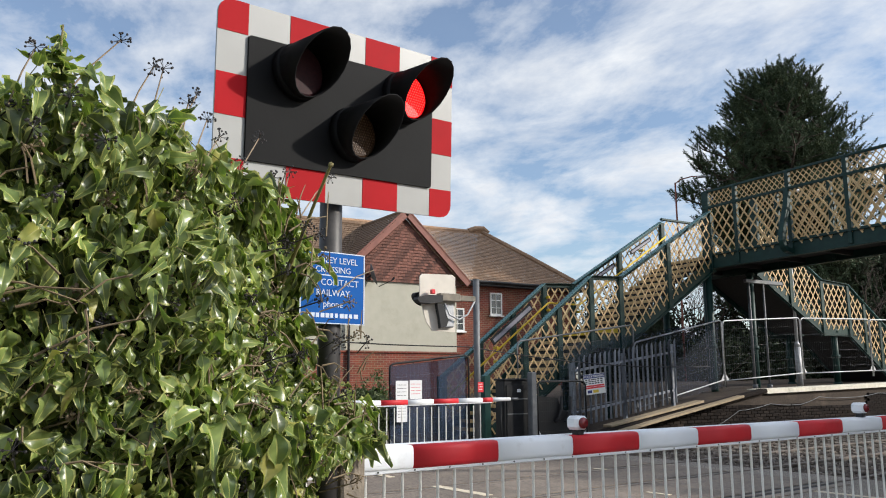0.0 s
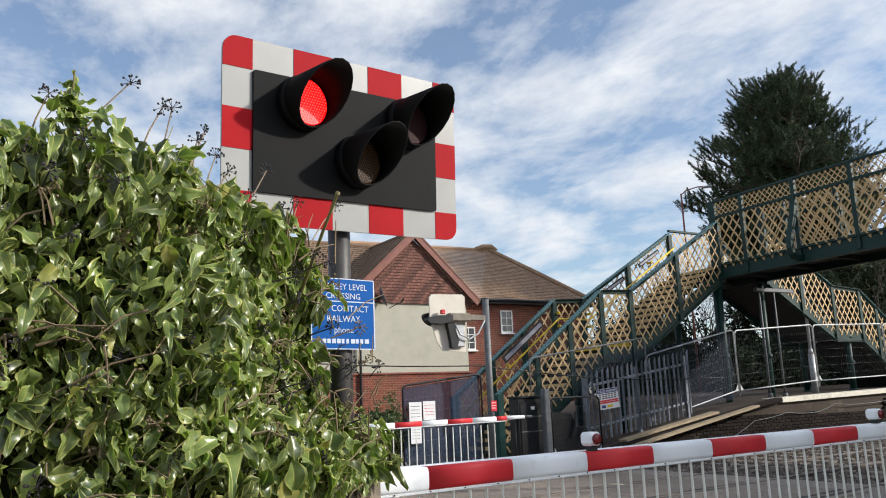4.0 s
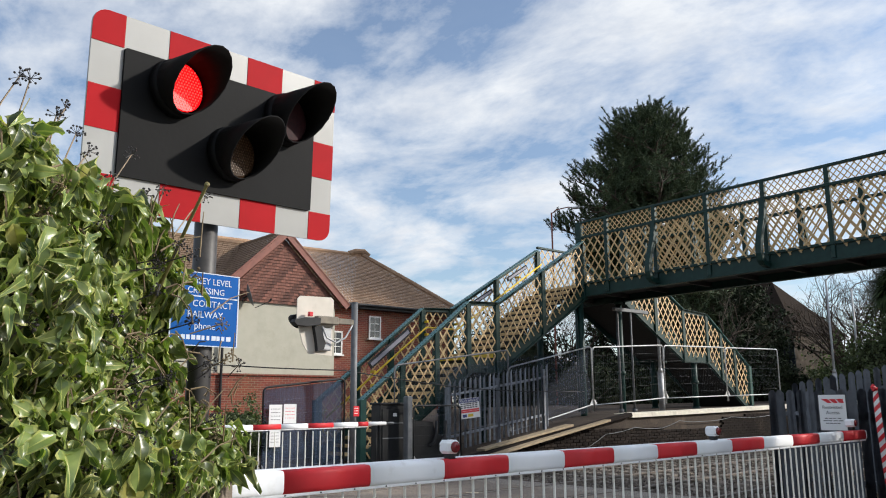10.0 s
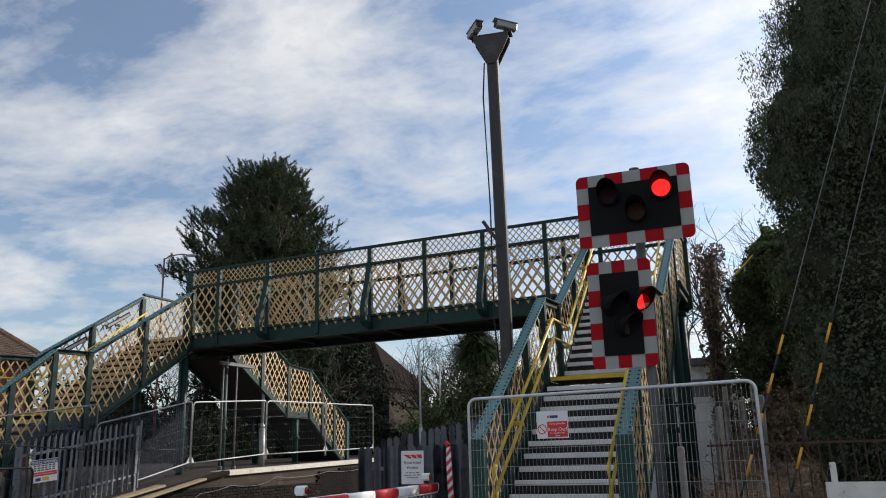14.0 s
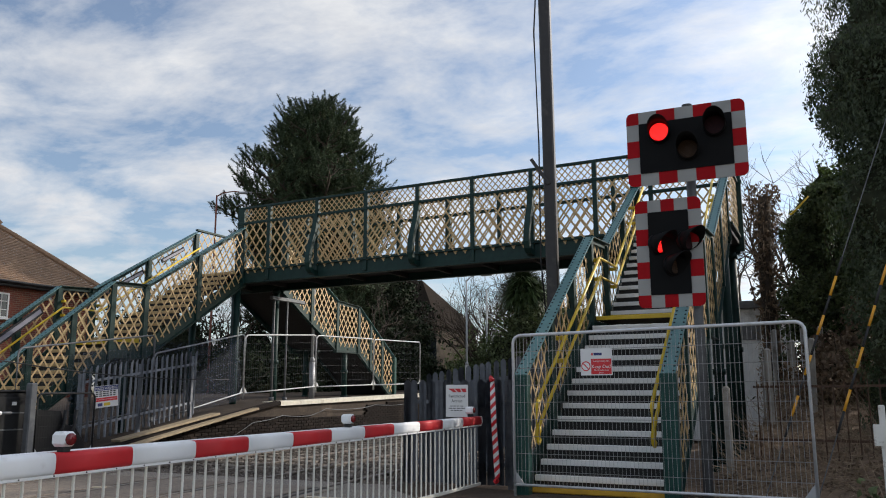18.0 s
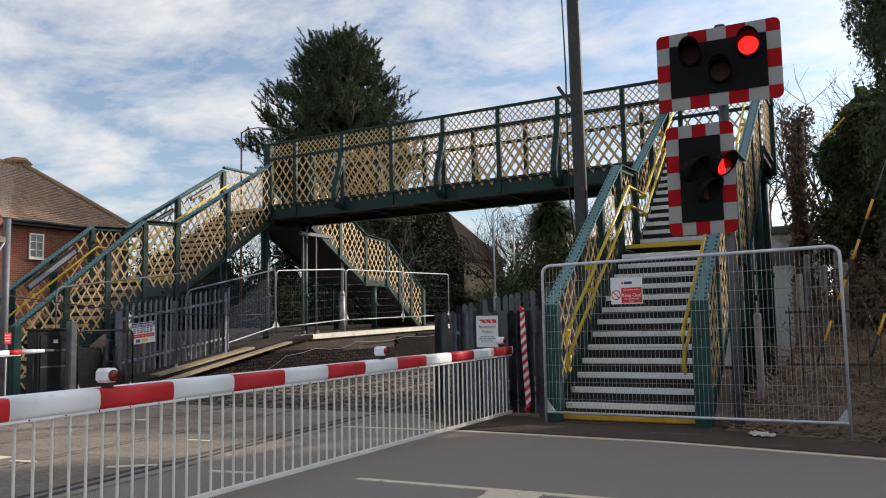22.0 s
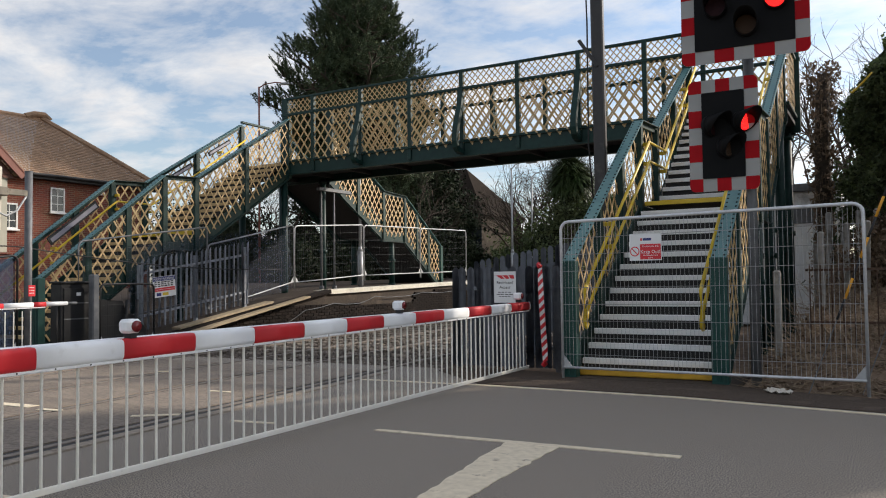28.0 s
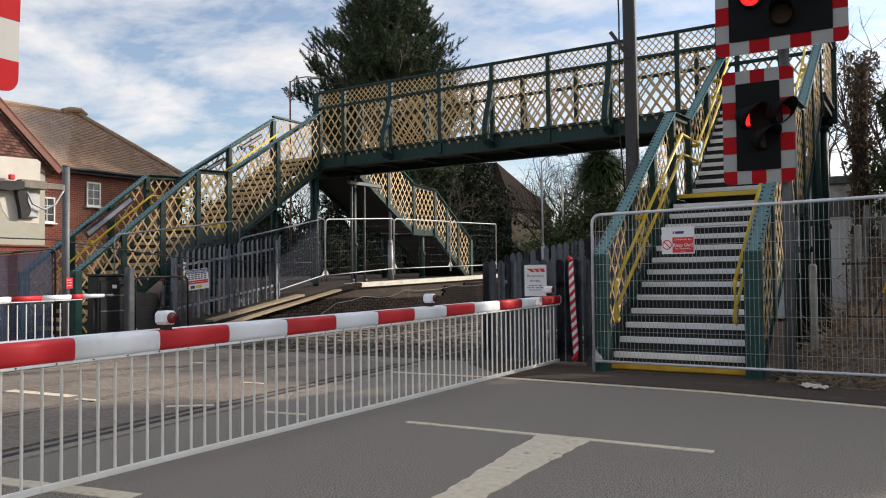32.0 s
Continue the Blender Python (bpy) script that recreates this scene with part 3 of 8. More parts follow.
def barrier(at, turn, length, first, label, pickets=True, tall=0.135, gap=0.118, step=0.595):
    """A lowered boom along local x, with a skirt of hinged pickets and lamps on top."""
    top = thing("crossing_barrier", label, "barrier", at, turn)
    edges = [0.0]
    while first < length:
        edges.append(first)
        first += step
    edges.append(length)
    for i, (a, b) in enumerate(zip(edges, edges[1:])):
        bm = B()
        h0, h1 = (tall - 0.028 * a / 9, tall - 0.028 * b / 9)
        vs = [bm.verts.new((x, y * 0.056, boom_z(x) + z * h / 2)) for x, h in ((a, h0), (b, h1)) for y, z in BOOM]
        n = len(BOOM)
        for k in range(n):
            bm.faces.new((vs[k], vs[(k + 1) % n], vs[n + (k + 1) % n], vs[n + k])).smooth = True
        bm.faces.new(vs[:n][::-1])
        bm.faces.new(vs[n:])
        part("boom_section", bm, "boom_white" if i % 2 else "boom_red", top)
    bm = B()
    beam(bm, (0, 0.085, boom_z(0) + tall * 0.42), (length * 0.75, 0.07, boom_z(length * 0.75) + tall * 0.30), 0.055, 0.03, 0.006)
    part("rear_bar", bm, "boom_white", top, "white stiffening bar behind the boom")
    bm = B()
    z = lambda x: boom_z(x) - tall / 2 + 0.028 * x / 18 - 0.006
    beam(bm, (0, 0, z(0)), (length, 0, z(length)), 0.075, 0.022, 0.004)
    flange = part("flange", bm, "boom_white", top, "white lower flange of the boom")
    bm = B()
    for i in range(int(length / 0.236)):
        x = 0.09 + i * 0.236
        for side in (-0.039, 0.039):
            rod(bm, (x, side * 0.9, z(x)), (x, side * 1.06, z(x)), 0.005, sides=6)
    tagged(part("bolts", bm, "cabinet", flange), kind="stuff")
    bm = B()
    box(bm, (-0.22, -0.16, -at[2] - 0.02), (-0.02, 0.16, 0.98), 0.02)
    part("pivot_post", bm, "cabinet", top)
    if pickets:
        bm = B()
        beam(bm, (0, 0, 0.07), (length + 0.03, 0, 0.07), 0.02, 0.04, 0.004)
        part("skirt_rail", bm, "picket", top)
        bm = B()
        rod(bm, (0, 0, 0.07), (0, 0, 0.79), 0.0092, sides=8)
        first_one = None
        n = int(length / gap)
        for i in range(n):
            x = 0.03 + i * gap
            if first_one is None:
                first_one = part("picket", bm, "picket", top)
                first_one.location = (x, 0, 0)
            else:
                o = first_one.copy()
                scene.collection.objects.link(o)
                o.location = (x, 0, 0)
    return top


def boom_lamp(parent, x, way=1):
    lamp = new("boom_lamp")
    lamp.parent, lamp.location = parent, (x, 0, boom_z(x) + 0.06)
    bm = B()
    box(bm, (-0.028, -0.03, 0), (0.028, 0.03, 0.035), 0.005)
    part("base", bm, "rubber", lamp)
    bm = B()
    box(bm, (-0.055, -0.05, 0.035), (0.055, 0.06, 0.125), 0.02)
    part("housing", bm, "boom_white", lamp)
    bm = B()
    rod(bm, (0, -0.051, 0.08), (0, -0.062, 0.08), 0.036, sides=20)
    part("lens", bm, "red_dark", lamp, "dark red lens", True)


near_barrier = barrier((-4.22, 1.15, 0.0), 90, 8.78, 0.422, "lowered red and white striped crossing barrier with a white picket skirt")
for x in (2.30, 5.55, 8.50):
    boom_lamp(near_barrier, x)


# ---- footbridge ----
def clip_line(poly, p, d):
    """The stretch of the line p + s d inside a convex outline."""
    lo, hi = -1e9, 1e9
    n = len(poly)
    for i in range(n):
        a, b = Vector(poly[i]), Vector(poly[(i + 1) % n])
        nrm = Vector((-(b - a).y, (b - a).x))
        den, num = nrm.dot(d), nrm.dot(a - p)
        if abs(den) < 1e-9:
            if num > 0:
                return None
            continue
        s = num / den
        if den > 0:
            lo = max(lo, s)
        else:
            hi = min(hi, s)
    return (lo, hi) if hi - lo > 0.03 else None


def lattice(bm, poly, pitch, wide, m, steep=58.0, thick=0.007, ragged=0.0):
    """Two layers of flat bars that cross, clipped to an outline (anticlockwise, in x, y of m)."""
    xs, ys = [p[0] for p in poly], [p[1] for p in poly]
    for layer, ang in ((0, steep), (1, 180 - steep)):
        d = Vector((math.cos(radians(ang)), math.sin(radians(ang))))
        reach = (max(ys) - min(ys)) / math.tan(radians(steep)) + 0.3
        x = min(xs) - reach
        while x < max(xs) + reach:
            seg = clip_line(poly, Vector((x, min(ys))), d)
            if seg:
                a, b = Vector((x, min(ys))) + d * seg[0], Vector((x, min(ys))) + d * seg[1]
                if ragged:
                    a = a - d * ragged * (1 if layer else 0.3)
                z = thick * (0.6 if layer else -0.6)
                n = Vector((-d.y, d.x)) * wide / 2
                corners = [a + n, a - n, b - n, b + n]
                lo = [bm.verts.new(m @ Vector((c.x, c.y, z - thick / 2))) for c in corners]
                hi = [bm.verts.new(m @ Vector((c.x, c.y, z + thick / 2))) for c in corners]
                bm.faces.new(lo[::-1]), bm.faces.new(hi)
                for i in range(4):
                    bm.faces.new((lo[i], lo[(i + 1) % 4], hi[(i + 1) % 4], hi[i]))
            x += pitch


def upright(x_or_y, axis):
    """A frame whose x runs along world x or y, whose y is up, for panels."""
    if axis == "x":
        return Matrix(((1, 0, 0, 0), (0, 0, -1, x_or_y), (0, 1, 0, 0), (0, 0, 0, 1)))
    return Matrix(((0, 0, 1, x_or_y), (1, 0, 0, 0), (0, 1, 0, 0), (0, 0, 0, 1)))


def deck_z(x):
    return 4.60 - 0.0112 * (-3.5 - x)


YN, YF = 17.0, 18.72
POSTS = [-14.2, -13.27, -11.74, -10.26, -8.80, -7.34, -5.87, -4.39, -3.5]


def bridge_span():
    top = thing("footbridge", "dark green riveted footbridge span with cream lattice parapets over the railway", "footbridge")
    # girders, floor
    for y in (YN, YF):
        bm = B()
        beam(bm, (-15.8, y, deck_z(-15.8) - 0.17), (-1.6, y, deck_z(-1.6) - 0.17), 0.03, 0.34)
        for dz, w in ((0.0, 0.16), (-0.34, 0.16)):
            beam(bm, (-15.8, y, deck_z(-15.8) + dz - 0.008), (-1.6, y, deck_z(-1.6) + dz - 0.008), w, 0.02, 0.003)
        part("girder", bm, "green", top)
    bm = B()
    beam(bm, (-15.8, (YN + YF) / 2, deck_z(-15.8) - 0.12), (-1.6, (YN + YF) / 2, deck_z(-1.6) - 0.12), YF - YN - 0.05, 0.08)
    for i in range(11):
        x = -15.2 + i * 1.3
        beam(bm, (x, YN, deck_z(x) - 0.22), (x, YF, deck_z(x) - 0.22), 0.08, 0.12)
    # tread black stands in for the shade under the deck
    part("deck", bm, "tread", top, "boarded deck coloured black for the shade on its underside")
    runs = [("near", YN, POSTS), ("far", YF, [-14.0] + POSTS[1:] + [-2.6, -1.6])]
    for side, y, posts in runs:
        m = upright(y, "x")
        for name, dz, w, d in (("top_rail", 1.72, 0.09, 0.06), ("mid_rail", 1.29, 0.10, 0.07), ("kerb_rail", 0.03, 0.07, 0.05)):
            bm = B()
            beam(bm, (posts[0], y, deck_z(posts[0]) + dz), (posts[-1], y, deck_z(posts[-1]) + dz), w, d, 0.008)
            part(name, bm, "green", top)
        for x in posts:
            bm = B()
            w = 0.20 if x in (posts[0], posts[-1]) else 0.10
            box(bm, (x - w / 2, y - 0.055, deck_z(x) - 0.30), (x + w / 2, y + 0.055, deck_z(x) + 1.74), 0.008)
            box(bm, (x - w / 2 - 0.02, y - 0.065, deck_z(x) + 1.25), (x + w / 2 + 0.02, y + 0.065, deck_z(x) + 1.33), 0.008)
            part("post", bm, "green", top)
        for a, b in zip(posts, posts[1:]):
            bm = B()
            out = Matrix.Translation((0, -0.032 if side == "near" else 0.032, 0)) @ m
            lattice(bm, [(a + 0.04, deck_z(a) - 0.05), (b - 0.04, deck_z(b) - 0.05), (b - 0.04, deck_z(b) + 1.27), (a + 0.04, deck_z(a) + 1.27)], 0.25, 0.039, out, 54, ragged=0.05)
            part("lattice_panel", bm, "cream", top)
            bm = B()
            lattice(bm, [(a + 0.04, deck_z(a) + 1.34), (b - 0.04, deck_z(b) + 1.34), (b - 0.04, deck_z(b) + 1.70), (a + 0.04, deck_z(a) + 1.70)], 0.148, 0.023, m, 48, 0.005)
            part("upper_lattice", bm, "cream", top)
    # end parapets
    for x, y0 in ((-15.8, YN), (-1.6, YN)):
        m = upright(x, "y")
        z = deck_z(x)
        for dz in ((1.29, 0.03) if x < -10 else (1.72, 1.29, 0.03)):
            bm = B()
            beam(bm, (x, y0, z + dz), (x, YF, z + dz), 0.09, 0.06, 0.008)
            part("end_rail", bm, "green", top)
        bm = B()
        lattice(bm, [(y0 + 0.05, z + 0.03), (YF - 0.05, z + 0.03), (YF - 0.05, z + 1.27), (y0 + 0.05, z + 1.27)], 0.25, 0.039, m, 54)
        part("lattice_panel", bm, "cream", top)
    # curved outriggers
    for y, s in ((YN, -1), (YF, 1)):
        for x in (POSTS[2], POSTS[4], POSTS[6]):
            z = deck_z(x)
            bm = B()
            prof = [(0.05, 1.28), (0.065, 1.08), (0.11, 0.86), (0.20, 0.62), (0.30, 0.38), (0.36, 0.16), (0.375, -0.02), (0.34, -0.15), (0.25, -0.22), (0.12, -0.24), (0.02, -0.24)]
            rings = []
            for i, p in enumerate(prof):
                a, b = prof[max(0, i - 1)], prof[min(len(prof) - 1, i + 1)]
                w = Vector((b[0] - a[0], b[1] - a[1])).normalized()
                side = Vector((-w.y, w.x)) * 0.058
                rings.append([bm.verts.new((x + dx, y + s * (p[0] + k * side.x), z + p[1] + k * side.y)) for dx, k in ((-0.065, -1), (0.065, -1), (0.065, 1), (-0.065, 1))])
            for a, b in zip(rings, rings[1:]):
                for k in range(4):
                    bm.faces.new((a[k], a[(k + 1) % 4], b[(k + 1) % 4], b[k]))
            bm.faces.new(rings[0][::-1]), bm.faces.new(rings[-1])
            part("outrigger", bm, "green", top)
    return top


bridge_span()


def bridge_stair(label, at, turn, W, steps, rail, foot_z=0.0, handrails=(0, 1), columns=(), soffit=False, nose_mat="nosing"):
    """A two-flight stair: local x across (0 to W), y rising. steps: y1, z1, riser count, landing y, z, landing end, riser count, top y, z.
    rail: the knees of the handrail plate as y, z."""
    top = thing("bridge_stair", label, "stairs", at, turn)
    y1, z1, n1, yl, zl, yl2, n2, yt, zt = steps
    nose = [(y1 + (yl - y1) * i / n1, z1 + (zl - z1) * i / n1) for i in range(n1)]
    nose2 = [(yl2 + (yt - yl2) * i / n2, zl + (zt - zl) * (i + 1) / n2) for i in range(n2)]
    r1, r2 = (zl - z1) / n1, (zt - zl) / n2
    g1, g2 = (yl - y1) / n1, (yt - yl2) / n2
    for i, (y, z) in enumerate(nose + nose2):
        up = i >= n1
        g, r = (g2, r2) if up else (g1, r1)
        bm = B()
        box(bm, (0.06, y + 0.0, z - 0.035), (W - 0.06, y + g + 0.03, z), 0.004)
        tread = part("tread", bm, "tread", top)
        bm = B()
        box(bm, (0.065, y - 0.014, z - 0.066), (W - 0.065, y + 0.06, z + 0.006), 0.005)
        part("nosing", bm, nose_mat, tread)
        bm = B()
        box(bm, (0.06, y + 0.012, z - r), (W - 0.06, y + 0.024, z - 0.03))
        part("riser", bm, "tread", tread)
    bm = B()
    box(bm, (0.05, yl, zl - 0.06), (W - 0.05, yl2 + 0.05, zl), 0.005)
    landing = part("landing", bm, "tread", top)
    bm = B()
    box(bm, (0.065, yl - 0.015, zl - 0.06), (W - 0.065, yl + 0.06, zl + 0.008), 0.005)
    part("nosing", bm, "yellow", landing, "yellow warning nosing")
    bm = B()
    box(bm, (0.065, yl2 - 0.01, zl + 0.0), (W - 0.065, yl2 + 0.008, zl + r2 - 0.03))
    part("riser", bm, "yellow", landing, "yellow riser")
    pts = rail
    for x, s in ((0.0, 1), (W, -1)):
        m = upright(x, "y")
        # stringers
        bm = B()
        lowline = [(y1 - 0.22, z1 - 0.30), (yl, zl - 0.30), (yl2, zl - 0.30), (yt, zt - 0.30)]
        for a, b in zip(lowline, lowline[1:]):
            beam(bm, (x, a[0], a[1] + 0.10), (x, b[0] + 0.02, b[1] + 0.10), 0.025, 0.36 if abs(a[1] - b[1]) > 0.1 else 0.3)
            beam(bm, (x, a[0], a[1] - 0.06), (x, b[0] + 0.02, b[1] - 0.06), 0.10, 0.015)
        part("stringer", bm, "green", top)
        # rail plates with rows of rivets
        for a, b in zip(pts, pts[1:]):
            bm = B()
            beam(bm, (x, a[0], a[1]), (x, b[0], b[1]), 0.175, 0.016, 0.003)
            plate = part("rail_plate", bm, "green_top" if abs(a[1] - b[1]) > 0.3 else "green", top)
            bm = B()
            beam(bm, (x, a[0], a[1] - 0.05), (x, b[0], b[1] - 0.05), 0.05, 0.085)
            part("rail_web", bm, "green", plate)
            n = int((Vector(b) - Vector(a)).length / 0.10)
            bm = B()
            mm = aligned((x, a[0], a[1]), (x, b[0], b[1]))
            ln = (Vector(b) - Vector(a)).length
            for i in range(n):
                for side in (-0.06, 0.06):
                    bmesh.ops.create_cone(bm, cap_ends=True, segments=8, radius1=0.0165, radius2=0.012, depth=0.008, matrix=mm @ Matrix.Translation(((i + 0.5) * ln / n, side, 0.011)))
            if n > 9:
                tagged(part("rivets", bm, "rivet", plate), kind="stuff")
        # newel box at the foot
        bm = B()
        box(bm, (x - 0.095, pts[0][0] - 0.06, foot_z), (x + 0.095, pts[0][0] + 0.10, pts[0][1] + 0.01), 0.012)
        for dx in (-0.05, 0.0, 0.05):
            box(bm, (x + dx - 0.012, pts[0][0] - 0.07, foot_z + 0.05), (x + dx + 0.012, pts[0][0] - 0.05, pts[0][1] - 0.04), 0.004)
        part("newel", bm, "newel_green", top)

        def base(y):
            for a, b in zip(lowline, lowline[1:]):
                if a[0] <= y <= b[0]:
                    return a[1] + (b[1] - a[1]) * (y - a[0]) / (b[0] - a[0]) + 0.27
            return lowline[0][1] + 0.27 if y < lowline[0][0] else lowline[-1][1] + 0.27

        def head(y):
            for a, b in zip(pts, pts[1:]):
                if a[0] <= y <= b[0]:
                    return a[1] + (b[1] - a[1]) * (y - a[0]) / (b[0] - a[0]) - 0.09
            return pts[-1][1] - 0.09

        k1, k2 = pts[1][0], pts[2][0]
        ends = [pts[0][0] + 0.1 + (k1 - pts[0][0] - 0.1) * i / 3 for i in range(4)] + [k2 + (pts[-1][0] - k2) * i / 2 for i in range(3)]
        for y in ends[1:]:
            bm = B()
            box(bm, (x - 0.06, y - 0.07, base(y) - 0.35), (x + 0.06, y + 0.07, head(y) + 0.05), 0.008)
            part("post", bm, "green", top)
        for a, b in zip(ends, ends[1:]):
            ins = 0.05
            bm = B()
            out = Matrix.Translation((-0.024 * s, 0, 0)) @ m
            lattice(bm, [(a + ins, base(a + ins) - 0.10), (b - ins, base(b - ins) - 0.10), (b - ins, head(b - ins)), (a + ins, head(a + ins))], 0.25, 0.036, out, 54, ragged=0.06)
            part("lattice_panel", bm, "cream", top)
        if x in handrails or (x > 0 and 1 in handrails):
            xi = x + s * (0.17 if x == 0 else 0.22)
            for hz in ((0.98, 0.66) if 1 in handrails else (0.80,)):
                bm = B()
                path = [(xi, y1 - 0.12, z1 + hz - 0.05), (xi, yl - 0.05, zl + hz), (xi, yl2 + 0.05, zl + hz), (xi, yt, zt + hz)]
                tube(bm, path, 0.024, 8)
                part("handrail", bm, "yellow", top, "yellow tubular handrail", True)
            bm = B()
            tube(bm, [(xi, y1 - 0.12, z1 + 0.93), (xi, y1 - 0.19, z1 + 0.86), (xi, y1 - 0.21, z1 + 0.52), (xi, y1 - 0.19, z1 + 0.43), (xi, y1 - 0.13, z1 + 0.40), (xi, y1 - 0.08, z1 + 0.44), (xi, y1 - 0.09, z1 + 0.54), (xi, y1 - 0.10, z1 + 0.61)], 0.024, 8)
            part("handrail_loop", bm, "yellow", top, "yellow tubular handrail end", True)
            for y, z in ((y1 + 1.2, z1 + 0.84), (yl, zl), (yl2 + 0.1, zl), (yt - 0.9, zt - 0.6)):
                for hz in (0.98, 0.66):
                    bm = B()
                    beam(bm, (x, y, z + hz - 0.03), (xi, y, z + hz - 0.03), 0.05, 0.06, 0.006)
                    part("handrail_bracket", bm, "yellow", top)
    if soffit:
        for a, b in zip(((y1 - 0.1, z1 - 0.2), (yl, zl - 0.12), (yl2, zl - 0.12)), ((yl, zl - 0.2), (yl2, zl - 0.12), (yt, zt - 0.2))):
            bm = B()
            beam(bm, (W / 2, a[0], a[1] - 0.08), (W / 2, b[0], b[1] - 0.08), W - 0.06, 0.03)
            part("soffit", bm, "tread", top, "black boarded underside")
    for x, y, z in columns:
        bm = B()
        rod(bm, (x, y, foot_z), (x, y, z), 0.092, sides=14)
        for cz in (foot_z + 0.06, z - 0.10, foot_z + (z - foot_z) * 0.5):
            rod(bm, (x, y, cz - 0.05), (x, y, cz + 0.05), 0.125, sides=14)
        part("column", bm, "green", top, "", True)
    return top


NEAR = (0.28, 0.22, 13, 3.52, 2.484, 4.52, 12, 7.38, 4.60)
RAIL = [(0.0, 1.46), (3.46, 3.83), (4.53, 3.88), (7.42, 5.62)]
bridge_stair("green footbridge stair with cream lattice sides, yellow handrails and pale nosings", (-3.5, 9.6, 0), 0, 1.82, NEAR, RAIL, columns=((0.1, 4.0, 2.3), (1.72, 4.0, 2.3), (0.1, 7.5, 4.3), (1.72, 7.5, 4.3), (0.1, 9.05, 4.3), (1.72, 9.05, 4.3), (1.72, 5.6, 3.2)))
FAR = (0.28, 0.24, 13, 3.10, 2.36, 4.02, 12, 7.36, 4.42)
FRAIL = [(0.0, 1.36), (3.05, 3.66), (4.0, 3.70), (7.38, 5.68)]
bridge_stair("green footbridge stair with cream lattice sides across the railway", (-15.8, 9.62, 0), 0, 1.70, FAR, FRAIL, columns=((0.1, 3.6, 2.2), (1.60, 3.6, 2.2), (0.1, 7.3, 4.2), (1.60, 7.3, 4.2), (0.1, 9.0, 4.2), (1.60, 9.0, 4.2)), handrails=(0,), nose_mat="cream")
BACK = (0.30, 1.30, 9, 2.45, 2.86, 3.75, 9, 6.6, 4.42)
BRAIL = [(0.0, 2.45), (2.45, 4.05), (3.75, 4.12), (6.6, 5.68)]
bridge_stair("green footbridge stair with cream lattice sides down to the platform", (-14.1, 25.4, 0), 180, 1.70, BACK, BRAIL, foot_z=1.05, handrails=(), soffit=True, columns=((0.1, 3.1, 2.75), (1.6, 3.1, 2.75)))


# ---- light signals ----
def signal_head(top, w, h, lamps, r, m, face, lit, stripes, hood_len=0.30):
    """A striped backboard in x, y of m with lamps that face along z."""
    def rounded(w, h, r, n=5):
        out = []
        for cx, cy, a0 in ((w / 2 - r, h / 2 - r, 0), (-w / 2 + r, h / 2 - r, 90), (-w / 2 + r, -h / 2 + r, 180), (w / 2 - r, -h / 2 + r, 270)):
            out += [(cx + r * math.cos(radians(a0 + 90 * i / n)), cy + r * math.sin(radians(a0 + 90 * i / n))) for i in range(n + 1)]
        return out

    bm = B()
    prism(bm, rounded(w, h, 0.07), 0.012, m @ Matrix.Translation((0, 0, -0.016)))
    part("backboard", bm, "white", top)
    fr = 0.15
    bm = B()
    prism(bm, rounded(w - 2 * fr, h - 2 * fr, 0.012, 2), 0.014, m @ Matrix.Translation((0, 0, -0.004)))
    part("black_panel", bm, "black", top)
    return fr


def stripe_cells(w, h, fr, nx, ny):
    """Red and white cells round the border, corners red, as rectangles."""
    cells = []
    xs = [-w / 2 + fr * 1.0 + (w - 2 * fr) * i / nx for i in range(nx + 1)]
    ys = [-h / 2 + fr + (h - 2 * fr) * i / ny for i in range(ny + 1)]
    for cx in (-1, 1):
        for cy in (-1, 1):
            cells.append((cx * (w / 2 - fr / 2), cy * (h / 2 - fr / 2), fr, fr, True))
    for i in range(nx):
        if i % 2 == 1:
            for cy in (-1, 1):
                cells.append(((xs[i] + xs[i + 1]) / 2, cy * (h / 2 - fr / 2), xs[i + 1] - xs[i], fr, False))
    for i in range(ny):
        if i % 2 == 1:
            for cx in (-1, 1):
                cells.append((cx * (w / 2 - fr / 2), (ys[i] + ys[i + 1]) / 2, fr, ys[i + 1] - ys[i], False))
    return cells


LED_GLOWS = []


